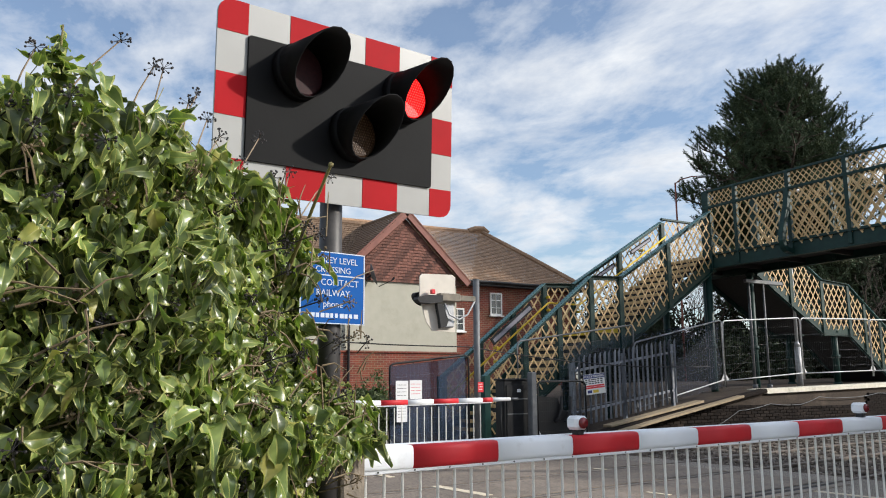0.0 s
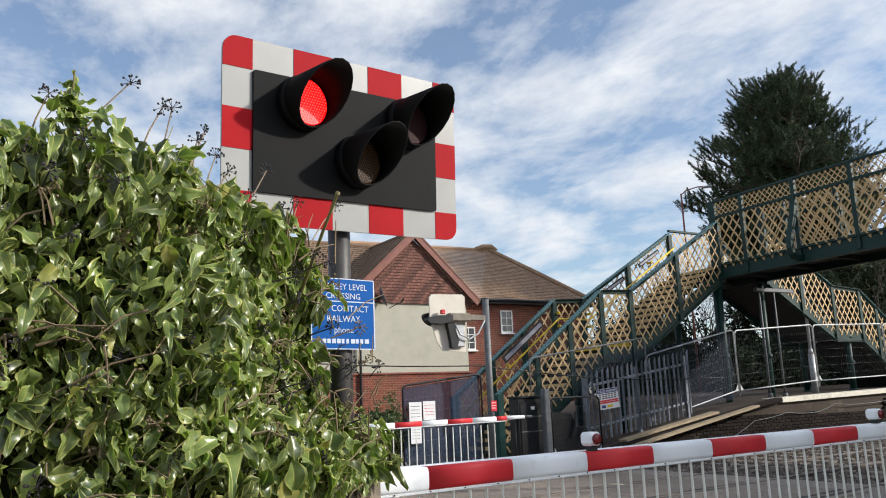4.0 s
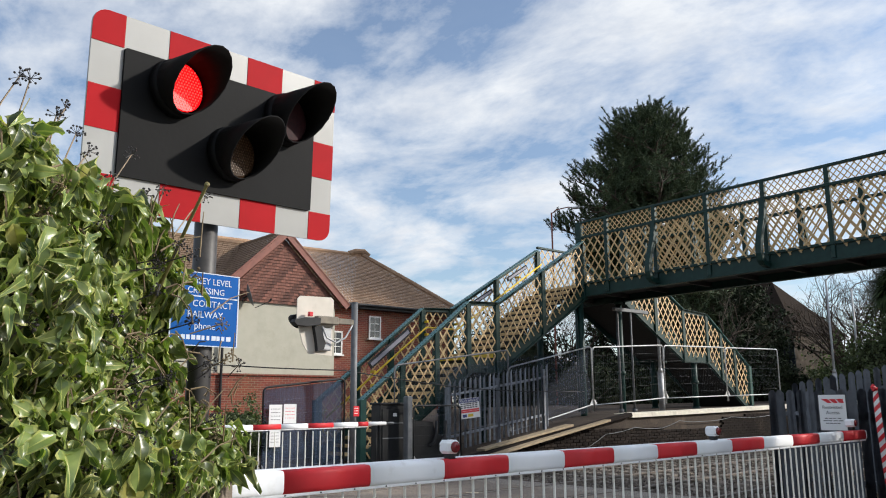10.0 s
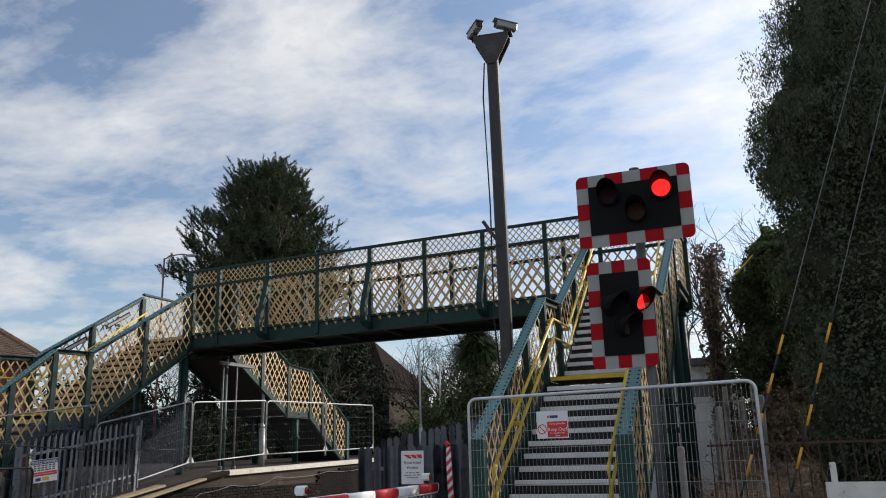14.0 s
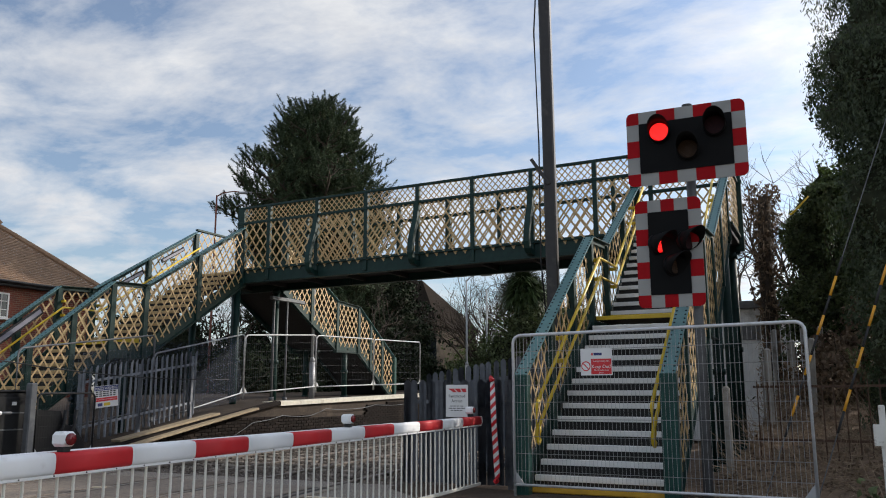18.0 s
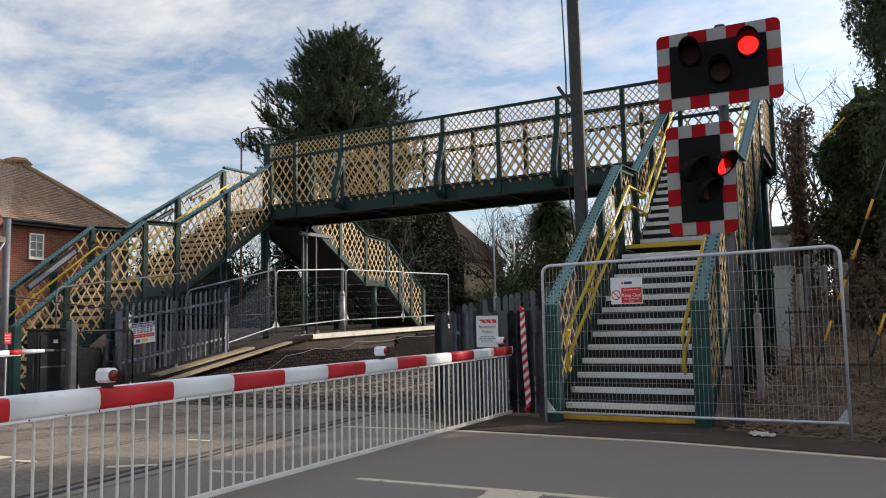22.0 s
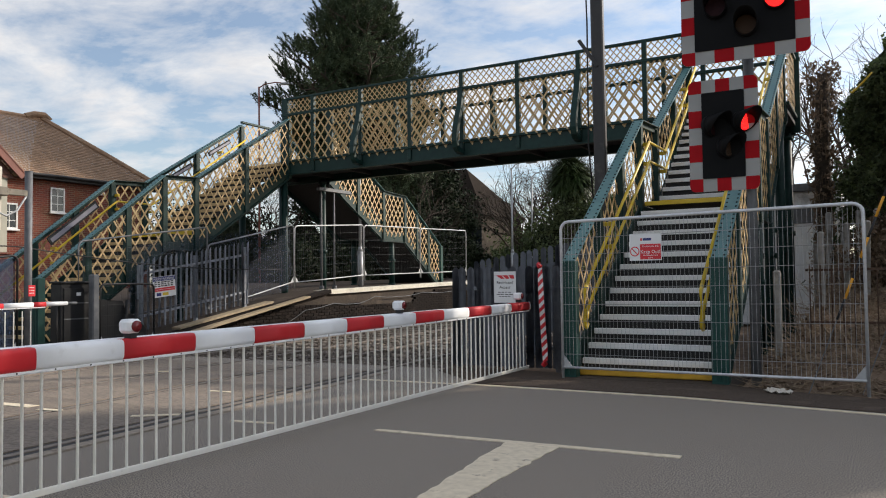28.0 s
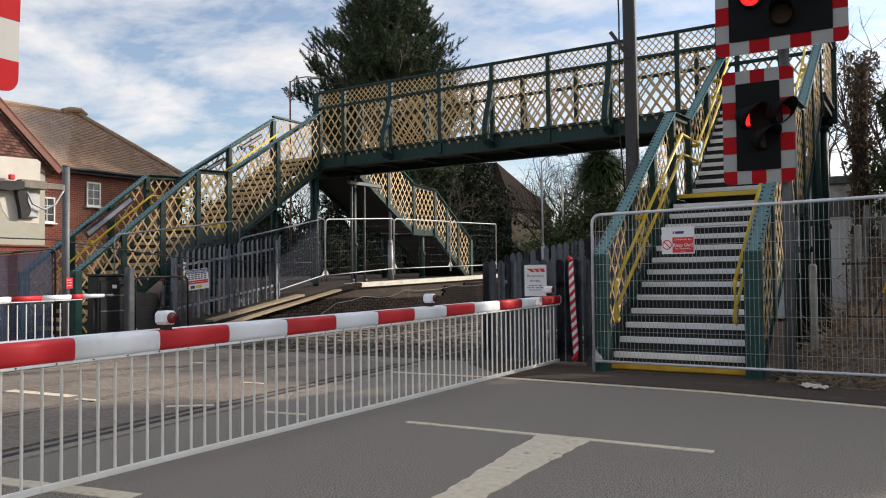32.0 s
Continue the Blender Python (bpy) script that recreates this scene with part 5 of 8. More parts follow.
# ---- houses beyond the railway ----
def brick_wall_material():
    m = bpy.data.materials.new("house_brickwork")
    m.use_nodes = True
    nt = m.node_tree
    N, L = nt.nodes.new, nt.links.new
    p = nt.nodes["Principled BSDF"]
    p.inputs["Roughness"].default_value = 0.9
    geo, sep, com = N("ShaderNodeNewGeometry"), N("ShaderNodeSeparateXYZ"), N("ShaderNodeCombineXYZ")
    L(geo.outputs["Position"], sep.inputs[0])
    add = N("ShaderNodeMath")
    L(sep.outputs["X"], add.inputs[0])
    L(sep.outputs["Y"], add.inputs[1])
    L(add.outputs[0], com.inputs[0])
    L(sep.outputs["Z"], com.inputs[1])
    br = N("ShaderNodeTexBrick")
    br.inputs["Color1"].default_value, br.inputs["Color2"].default_value = (0.27, 0.060, 0.032, 1), (0.16, 0.040, 0.026, 1)
    br.inputs["Mortar"].default_value = (0.26, 0.17, 0.12, 1)
    br.inputs["Scale"].default_value, br.inputs["Mortar Size"].default_value = 1.0, 0.009
    br.inputs["Brick Width"].default_value, br.inputs["Row Height"].default_value = 0.225, 0.075
    L(com.outputs[0], br.inputs["Vector"])
    no, mx = N("ShaderNodeTexNoise"), N("ShaderNodeMix")
    no.inputs["Scale"].default_value, no.inputs["Detail"].default_value = 1.3, 6
    L(geo.outputs["Position"], no.inputs["Vector"])
    mx.data_type, mx.blend_type = "RGBA", "MULTIPLY"
    mx.inputs[0].default_value = 0.35
    L(br.outputs["Color"], mx.inputs[6])
    L(no.outputs["Color"], mx.inputs[7])
    L(mx.outputs[2], p.inputs["Base Color"])
    bu = N("ShaderNodeBump")
    bu.inputs["Distance"].default_value, bu.inputs["Strength"].default_value = 0.008, 0.6
    L(br.outputs["Fac"], bu.inputs["Height"])
    bu.invert = True
    L(bu.outputs[0], p.inputs["Normal"])
    return m


M["brickwork"] = brick_wall_material()
M["pane"] = material("window_pane", (0.02, 0.025, 0.03), (0.03, 0.035, 0.04), 0.05, scale=1, spec=0.8)


def tiled(name, quad, rows, mat, parent, lap=0.018, cols=0):
    """A roof or wall face laid in overlapping courses; quad: low left, low right, high right, high left. cols: tiles told apart in a course."""
    a, b, c, d = [Vector(p) for p in quad]
    n = (b - a).cross(d - a).normalized()
    vs, fs = [], []
    for i in range(rows):
        s0, s1 = i / rows, (i + 1) / rows
        l0, r0, l1, r1 = a.lerp(d, s0), b.lerp(c, s0), a.lerp(d, s1), b.lerp(c, s1)
        k = max(1, int(cols * (r0 - l0).length / max((b - a).length, 0.01))) if cols else 1
        for j in range(k):
            u0, u1 = (j + 0.04) / k if cols else 0, (j + 0.96) / k if cols else 1
            q = [l0.lerp(r0, u0), l0.lerp(r0, u1), l1.lerp(r1, u1), l1.lerp(r1, u0)]
            o = len(vs)
            vs += [q[0] + n * lap, q[1] + n * lap, q[2] + n * 0.002, q[3] + n * 0.002, q[0] - n * 0.01, q[1] - n * 0.01]
            fs += [(o, o + 1, o + 2, o + 3), (o + 4, o + 5, o + 1, o)]
    return raw(name, vs, fs, mat, parent)


def window(parent, x, y, z, w, h, cols, rows, face=1):
    """A white casement on a wall that faces +x, with panes between glazing bars."""
    win = new("window")
    win.parent, win.location = parent, (x, y, z)
    bm = B()
    for lo, hi in (((0, 0, 0), (0.05, w, 0.06)), ((0, 0, h - 0.06), (0.05, w, h)), ((0, 0, 0.06), (0.05, 0.06, h - 0.06)), ((0, w - 0.06, 0.06), (0.05, w, h - 0.06))):
        box(bm, lo, hi, 0.006)
    for i in range(1, cols):
        box(bm, (0.005, w * i / cols - 0.012, 0.06), (0.035, w * i / cols + 0.012, h - 0.06))
    for i in range(1, rows):
        box(bm, (0.006, 0.06, h * i / rows - 0.012), (0.034, w - 0.06, h * i / rows + 0.012))
    part("window_frame", bm, "frame_white", win)
    for i in range(cols):
        for j in range(rows):
            bm = B()
            box(bm, (0.004, w * i / cols + 0.012, h * j / rows + 0.012), (0.016, w * (i + 1) / cols - 0.012, h * (j + 1) / rows - 0.012))
            part("pane", bm, "pane", win)
    bm = B()
    box(bm, (0, -0.05, -0.06), (0.12, w + 0.05, 0.0), 0.008)
    part("window_sill", bm, "frame_white", win)


def gable_house():
    top = thing("gabled_house", "house with cream rendered walls, red brick base and a tile-hung gable", "house")
    bm = B()
    box(bm, (-31, 5.0, -0.1), (-23.95, 15.45, 2.25))
    part("brick_base", bm, "brickwork", top)
    bm = B()
    box(bm, (-31, 5.0, 2.25), (-24.0, 15.4, 4.75))
    part("rendered_wall", bm, "render", top)
    bm = B()
    box(bm, (-24.02, 5.0, 2.20), (-23.90, 15.5, 2.27), 0.01)
    part("band_course", bm, "brickwork", top)
    # gable triangle and hung tiles
    bm = B()
    prism(bm, [(10.9, 4.6), (15.65, 4.6), (13.28, 6.85)], 7.0, Matrix(((0, 0, -1, -23.98), (1, 0, 0, 0), (0, 1, 0, 0), (0, 0, 0, 1))))
    part("gable_wall", bm, "tile_hung", top)
    rows = 20
    for i in range(rows):
        z0, z1 = 4.62 + 2.1 * i / rows, 4.62 + 2.1 * (i + 1) / rows
        yl = lambda z: 10.98 + (z - 4.6) * (2.30 / 2.25)
        yr = lambda z: 15.58 - (z - 4.6) * (2.30 / 2.25)
        if yr(z1) - yl(z1) > 0.1:
            tiled("tile_course", [(-23.955, yl(z0), z0 - 0.03), (-23.955, yr(z0), z0 - 0.03), (-23.955, yr(z1), z1), (-23.955, yl(z1), z1)], 1, "tile_hung", top, 0.03, int((yr(z0) - yl(z0)) / 0.17))
    for ya, yb in ((10.75, 13.28), (15.82, 13.28)):
        bm = B()
        beam(bm, (-23.80, ya, 4.66), (-23.80, yb, 7.02), 0.05, 0.26, 0.01, up=(0, 0, 1))
        part("bargeboard", bm, "barge", top)
    for ya, nm in ((15.86, "roof_slope"), (10.7, "roof_slope")):
        q = [(-23.75, ya, 4.72), (-31, ya, 4.72), (-31, 13.28, 7.10), (-23.75, 13.28, 7.10)]
        if ya < 13:
            q = [q[1], q[0], q[3], q[2]]
        tiled(nm, q, 22, "tile", top, 0.02, 40)
    # main roof to the side, its slope to the railway
    tiled("roof_slope", [(-23.9, 3.5, 4.72), (-23.9, 11.0, 4.72), (-27.2, 13.28, 7.16), (-27.2, 3.5, 7.16)], 24, "tile", top, 0.02, 46)
    tiled("roof_slope", [(-30.5, 11.0, 4.72), (-30.5, 3.5, 4.72), (-27.2, 3.5, 7.16), (-27.2, 13.28, 7.16)], 20, "tile", top, 0.02, 0)
    bm = B()
    rod(bm, (-27.2, 3.4, 7.16), (-27.2, 13.3, 7.16), 0.10, sides=8)
    rod(bm, (-23.8, 13.28, 7.08), (-31, 13.28, 7.08), 0.09, sides=8)
    part("ridge_tiles", bm, "tile", top)
    bm = B()
    rod(bm, (-23.88, 11.16, 0.0), (-23.88, 11.16, 4.6), 0.045, sides=8)
    part("downpipe", bm, "cabinet", top)
    dish = new("satellite_dish")
    aim = Vector((0.42, 0.86, 0.30)).normalized()
    low = (Vector((0, 0, -1)) + aim * aim.z).normalized()
    m = Matrix((low, aim.cross(low), aim)).transposed().to_4x4()
    m.translation = (-23.58, 11.80, 4.72)
    dish.parent, dish.matrix_basis = top, m
    bm = B()
    bmesh.ops.create_uvsphere(bm, u_segments=18, v_segments=12, radius=0.75)
    bmesh.ops.delete(bm, geom=[v for v in bm.verts if v.co.z < 0.60], context="VERTS")
    for v in bm.verts:
        v.co.z = 0.75 - v.co.z
    bmesh.ops.solidify(bm, geom=list(bm.faces), thickness=0.012)
    part("reflector", bm, "grey_steel", dish, "", True)
    bm = B()
    rod(bm, (0.44, 0, 0.12), (0.36, 0, 0.66), 0.015, sides=6)
    rod(bm, (0.36, 0, 0.62), (0.30, 0, 0.70), 0.032, sides=8)
    rod(bm, (0.05, 0, -0.16), (0, 0, 0.02), 0.03, sides=8)
    rod(bm, (0.05, 0, -0.16), (0.15, -0.30, -0.22), 0.025, sides=8)
    part("feed_arm", bm, "cabinet", dish)


gable_house()


def hipped_house():
    top = thing("hipped_house", "red brick house with a brown hipped tile roof and white casements", "house")
    bm = B()
    box(bm, (-36, 15.5, -0.1), (-27.0, 23.5, 5.25))
    part("wall", bm, "brickwork", top)
    apex, left = Vector((-31.2, 21.5, 8.25)), Vector((-31.2, 14.0, 8.15))
    tiled("roof_slope", [(-26.7, 14.0, 5.27), (-26.7, 23.85, 5.27), tuple(apex), tuple(left)], 34, "tile_pale", top, 0.022, 66)
    tiled("roof_slope", [(-26.7, 23.85, 5.27), (-35.7, 23.85, 5.27), tuple(apex + Vector((-0.2, 0, 0))), tuple(apex)], 30, "tile_pale", top, 0.022, 40)
    bm = B()
    tube(bm, [tuple(apex + Vector((0, 0, 0.05))), (-28.9, 22.7, 6.80), (-26.7, 23.87, 5.31)], 0.11, 8)
    rod(bm, tuple(left), tuple(apex), 0.10, sides=8)
    tube(bm, [(-31.2, 20.8, 8.25), (-31.15, 21.2, 8.40), (-31.1, 21.6, 8.42), (-31.0, 21.8, 8.2)], 0.14, 8)
    part("ridge_tiles", bm, "tile_pale", top)
    bm = B()
    box(bm, (-27.0, 14.0, 5.07), (-26.66, 23.85, 5.25), 0.01)
    part("fascia", bm, "cabinet", top)
    bm = B()
    rod(bm, (-26.60, 14.0, 5.21), (-26.60, 23.9, 5.21), 0.06, sides=8)
    part("gutter", bm, "cabinet", top)
    for y, z, w, h in ((18.98, 3.92, 0.60, 0.92), (17.08, 3.22, 0.62, 0.92)):
        window(top, -26.99, y, z, w, h, 2, 3)
    bm = B()
    box(bm, (-26.98, 20.9, 4.72), (-26.80, 21.25, 4.84), 0.02)
    part("wall_lamp", bm, "frame_white", top)


hipped_house()


M["old_stone"] = material("old_stone", (0.105, 0.086, 0.068), (0.075, 0.062, 0.050), 0.95, scale=4, bump=0.4, spec=0.1)
M["dark_tile"] = material("old_dark_tile", (0.026, 0.019, 0.015), (0.018, 0.014, 0.011), 0.95, scale=8, rand=0.2, spec=0.05)


def far_house():
    top = thing("old_house", "brown stone house with a dark tiled roof behind the trees", "house")
    bm = B()
    box(bm, (-27, 41, 0), (-20.0, 46.5, 4.95))
    part("wall", bm, "old_stone", top)
    bm = B()
    low = [bm.verts.new(p) for p in ((-27.4, 40.6, 4.9), (-19.7, 40.6, 4.9), (-19.7, 46.9, 4.9), (-27.4, 46.9, 4.9))]
    high = [bm.verts.new(p) for p in ((-24.6, 43.7, 8.0), (-22.3, 43.7, 8.0))]
    bm.faces.new((low[0], low[1], high[1], high[0])), bm.faces.new((low[1], low[2], high[1]))
    bm.faces.new((low[2], low[3], high[0], high[1])), bm.faces.new((low[3], low[0], high[0])), bm.faces.new(low[::-1])
    part("roof", bm, "dark_tile", top)
    bm = B()
    box(bm, (-24.2, 43.5, 7.0), (-23.4, 44.3, 8.9), 0.03)
    part("chimney", bm, "brickwork", top)
    for x in (-20.9, -23.2):
        bm = B()
        box(bm, (x, 40.95, 2.9), (x + 0.9, 41.02, 4.3), 0.01)
        part("window", bm, "pane", top)


far_house()


def bank_edge(x):
    return 9.30 - 0.17 * (x + 0.2) - 0.20 * max(0.0, x - 0.4)


def bank_z(x, y):
    """Height of the rough earth bank beside the stair."""
    edge = bank_edge(x)
    if y < edge:
        z = -0.03 + (y - edge) * 0.2
    else:
        r = min(1.0, (y - edge) / 9.0)
        z = -0.05 + 1.62 * r ** 0.85 + 0.16 * min(1.0, 3 * r) * noise.noise(Vector((x * 1.1, y * 1.1, 0))) + 0.05 * noise.noise(Vector((x * 5, y * 5, 3)))
    return z * min(1.0, max(0.1, (x + 1.5) / 0.6))


def white_hut():
    top = thing("railway_hut", "low white flat-roofed railway hut behind the stair", "hut")
    bm = B()
    box(bm, (-3.9, 22.0, 0), (-0.9, 25.0, 3.35), 0.03)
    part("wall", bm, "hut_grey", top)
    bm = B()
    box(bm, (-4.0, 21.9, 3.35), (-0.8, 25.1, 3.55), 0.02)
    part("roof", bm, "grey_steel", top)
    bm = B()
    box(bm, (-2.4, 21.96, 2.55), (-1.5, 22.0, 3.0), 0.01)
    part("vent", bm, "grey_steel", top)
    rnd = random.Random(3)
    bm = B()
    box(bm, (-0.05, -0.05, -0.3), (0.045, 0.045, 1.15), 0.025)
    post = tagged(part("concrete_post", bm, "concrete"), "weathered concrete fence post on the earth bank", "post", "bank posts")
    post.location = (-1.25, 11.4, bank_z(-1.25, 11.4))
    for x, y in ((-0.85, 13.6), (-0.55, 15.0), (-0.9, 16.2), (-0.25, 14.2), (-1.2, 17.6), (-0.4, 17.0), (-0.75, 18.6), (-0.1, 15.9)):
        copy_thing(post, pose(x, y, bank_z(x, y), rnd.uniform(-2, 2), rnd.uniform(-2, 2), rnd.uniform(0, 40)))


white_hut()


# ---- plants ----
def leaf_cloud(rnd, points, size, shape="leaf", flat=0.5, vs=None, fs=None):
    """Small folded leaves (two faces each) at points, each with its own way to face."""
    vs = [] if vs is None else vs
    fs = [] if fs is None else fs
    for p, nrm in points:
        s = size * rnd.uniform(0.6, 1.3)
        n = Vector(nrm) * (1 - flat) + Vector((rnd.gauss(0, 1), rnd.gauss(0, 1), rnd.gauss(0, 1))) * flat
        if n.length < 1e-3:
            continue
        n.normalize()
        t = n.cross(Vector((rnd.gauss(0, 1), rnd.gauss(0, 1), rnd.gauss(0, 1))))
        if t.length < 1e-3:
            continue
        t.normalize()
        b = n.cross(t)
        k = len(vs)
        w = s * (0.36 if shape == "leaf" else 0.10)
        p = Vector(p)
        vs += [p - t * s * 0.5, p + b * w - n * w * 0.35, p + t * s * 0.5, p - b * w - n * w * 0.35]
        fs += [(k, k + 1, k + 2), (k, k + 2, k + 3)]
    return vs, fs


def in_ball(rnd, c, r, n, squash=1.0, shell=0.6):
    out = []
    for _ in range(n):
        d = Vector((rnd.gauss(0, 1), rnd.gauss(0, 1), rnd.gauss(0, 1)))
        d.normalize()
        q = d * r * (rnd.random() ** (1 / 3) * (1 - shell) + shell * rnd.uniform(0.75, 1.05))
        out.append((Vector(c) + Vector((q.x, q.y, q.z * squash)), d))
    return out


def tree_branches(bm, rnd, base, way, length, r, depth, tips, droop=0.0, spread=0.6):
    """A limb that forks; tips collects ends."""
    pts, p, d = [Vector(base)], Vector(base), Vector(way).normalized()
    n = 4
    for i in range(n):
        d = (d + Vector((rnd.gauss(0, 0.13), rnd.gauss(0, 0.13), rnd.gauss(0, 0.10) - droop))).normalized()
        p = p + d * length / n
        pts.append(p.copy())
    tube(bm, pts, r, 5 if depth > 1 else 3, r * 0.55)
    if depth == 0:
        tips.append((p, d))
        return
    for i in range(rnd.choice((2, 3, 3))):
        q = pts[rnd.choice((2, 3, 4))]
        nd = (d + Vector((rnd.gauss(0, spread), rnd.gauss(0, spread), rnd.gauss(0.1, spread * 0.7)))).normalized()
        tree_branches(bm, rnd, q, nd, length * rnd.uniform(0.6, 0.8), r * 0.55, depth - 1, tips, droop, spread)


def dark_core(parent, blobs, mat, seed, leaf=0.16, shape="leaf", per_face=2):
    """An uneven solid filler inside a crown, coloured dark for the shade among its leaves."""
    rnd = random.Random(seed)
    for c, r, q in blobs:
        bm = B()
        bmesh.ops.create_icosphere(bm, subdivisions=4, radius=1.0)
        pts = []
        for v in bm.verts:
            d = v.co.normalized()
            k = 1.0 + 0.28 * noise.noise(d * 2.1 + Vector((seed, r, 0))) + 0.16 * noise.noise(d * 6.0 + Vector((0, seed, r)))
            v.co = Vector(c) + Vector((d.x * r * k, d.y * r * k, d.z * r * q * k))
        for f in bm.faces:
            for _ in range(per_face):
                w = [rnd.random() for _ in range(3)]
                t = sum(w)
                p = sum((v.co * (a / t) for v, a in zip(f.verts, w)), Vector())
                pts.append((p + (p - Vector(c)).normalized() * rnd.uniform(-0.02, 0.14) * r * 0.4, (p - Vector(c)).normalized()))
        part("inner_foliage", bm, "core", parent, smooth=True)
        v2, f2 = leaf_cloud(rnd, pts, leaf, shape, 0.6)
        tagged(raw("foliage", v2, f2, mat, parent), kind="stuff")


def needle_brush(rnd, vs, fs, foot, way, length, wide, count):
    """A shoot clad in needles all round, like a bottle brush, its tip drawn together."""
    for _ in range(count):
        h = rnd.random()
        d = (way * rnd.uniform(0.5, 1.1) + Vector((rnd.gauss(0, 0.75), rnd.gauss(0, 0.75), rnd.gauss(0, 0.6)))).normalized()
        p0 = foot + way * h * length
        p1 = p0 + d * wide * rnd.uniform(0.7, 1.2) * (1.1 - 0.35 * h)
        sd = d.cross(Vector((rnd.gauss(0, 1), rnd.gauss(0, 1), rnd.gauss(0, 1)))).normalized() * 0.013
        k = len(vs)
        vs += [p0 - sd, p0 + sd, p1]
        fs.append((k, k + 1, k + 2))


def pine():
    rnd = random.Random(11)
    top = thing("pine_tree", "tall dark green pine with dense tufted branches behind the footbridge", "tree", (-21.65, 31.2, -0.1))
    bm = B()
    tube(bm, [(0, 0, 0), (0.15, 0, 4), (0.0, 0.1, 8), (0.1, 0, 12), (0.1, 0, 14.7)], 0.38, 10, 0.05)
    trunk = part("trunk", bm, "bark", top, "", True)
    vs, fs = [], []
    bm = B()

    def reach(z, a):
        """How far the crown spreads at a height; wider towards the houses."""
        table = ((3.5, 3.6), (8.5, 4.2), (10.2, 4.1), (11.3, 3.7), (12.6, 2.8), (13.6, 1.9), (14.4, 0.9), (15.1, 0.3))
        side = 1.0 + 0.06 * math.cos(2 * a + 1.0)
        for (za, ra), (zb, rb) in zip(table, table[1:]):
            if za <= z <= zb:
                return (ra + (rb - ra) * (z - za) / (zb - za)) * side
        return 0.4

    boughs = []
    for i in range(96):
        f = (i + 0.5) / 96
        z = 4.0 + 10.8 * f ** 0.85
        a = i * 2.39996 + rnd.uniform(-0.25, 0.25)
        boughs.append((z, a, reach(z, a) * rnd.uniform(0.58, 1.10)))
    for z, a, ln in boughs:
        out = Vector((math.cos(a), math.sin(a), 0))
        st = Vector((0.1, 0, z - 0.24 * ln))
        end = out * ln + Vector((0, 0, z))
        mid = st.lerp(end, 0.6) + Vector((0, 0, -0.06 * ln))
        tube(bm, [st, mid, end], 0.10, 4, 0.035)
        side = Vector((-out.y, out.x, 0))
        for k in range(15 if ln > 1.2 else 8):
            s = 1.0 - 0.72 * rnd.random() ** 1.5
            c = st.lerp(mid, s / 0.6) if s < 0.6 else mid.lerp(end, (s - 0.6) / 0.4)
            spread = 0.16 + 0.26 * ln * (1.15 - s) + 0.05 * ln
            tip = c + side * rnd.gauss(0, spread) + out * rnd.gauss(0.05, 0.18) + Vector((0, 0, rnd.uniform(0.05, 0.55)))
            tube(bm, [c, c.lerp(tip, 0.5) + Vector((0, 0, -0.05)), tip], 0.03, 3, 0.014)
            for j in range(3):
                way = Vector((out.x * 0.5 + rnd.gauss(0, 0.38), out.y * 0.5 + rnd.gauss(0, 0.38), rnd.uniform(0.55, 1.0))).normalized()
                foot = tip + Vector((rnd.gauss(0, 0.17), rnd.gauss(0, 0.17), rnd.gauss(-0.08, 0.12)))
                needle_brush(rnd, vs, fs, foot, way, rnd.uniform(0.45, 0.80), 0.155, 105)
    for k in range(7):
        foot = Vector((0.1 + rnd.gauss(0, 0.32), rnd.gauss(0, 0.3), rnd.uniform(14.3, 14.9)))
        tube(bm, [Vector((0.1, 0, 13.8)), foot], 0.04, 3, 0.02)
        needle_brush(rnd, vs, fs, foot, Vector((rnd.gauss(0, 0.2), rnd.gauss(0, 0.2), 1)).normalized(), 0.7, 0.15, 120)
    tagged(part("branchwork", bm, "bark", trunk), kind="stuff")
    tagged(raw("crown", vs, fs, "needle", top), kind="stuff")
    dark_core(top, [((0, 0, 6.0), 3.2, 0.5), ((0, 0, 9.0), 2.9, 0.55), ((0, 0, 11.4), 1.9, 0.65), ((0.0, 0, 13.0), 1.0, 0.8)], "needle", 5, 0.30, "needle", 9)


pine()


def bare_tree(at, height, seed, label="bare winter tree with fine twigs", spread=0.5):
    rnd = random.Random(seed)
    top = thing("bare_tree", label, "tree", at, 0, "bare trees")
    bm, tips = B(), []
    tube(bm, [(0, 0, 0), (0.1, 0, height * 0.2), (0.05, 0.1, height * 0.36)], height * 0.022, 8, height * 0.014)
    trunk = part("trunk", bm, "bark", top)
    bm = B()
    for i in range(6):
        a = i * 1.05 + rnd.uniform(-0.3, 0.3)
        tree_branches(bm, rnd, (0.05, 0.05, height * rnd.uniform(0.24, 0.36)), (math.cos(a) * 0.55, math.sin(a) * 0.55, 1), height * 0.30, height * 0.009, 4, tips, -0.01, spread)
    tagged(part("branchwork", bm, "bark", trunk), kind="stuff")
    return top


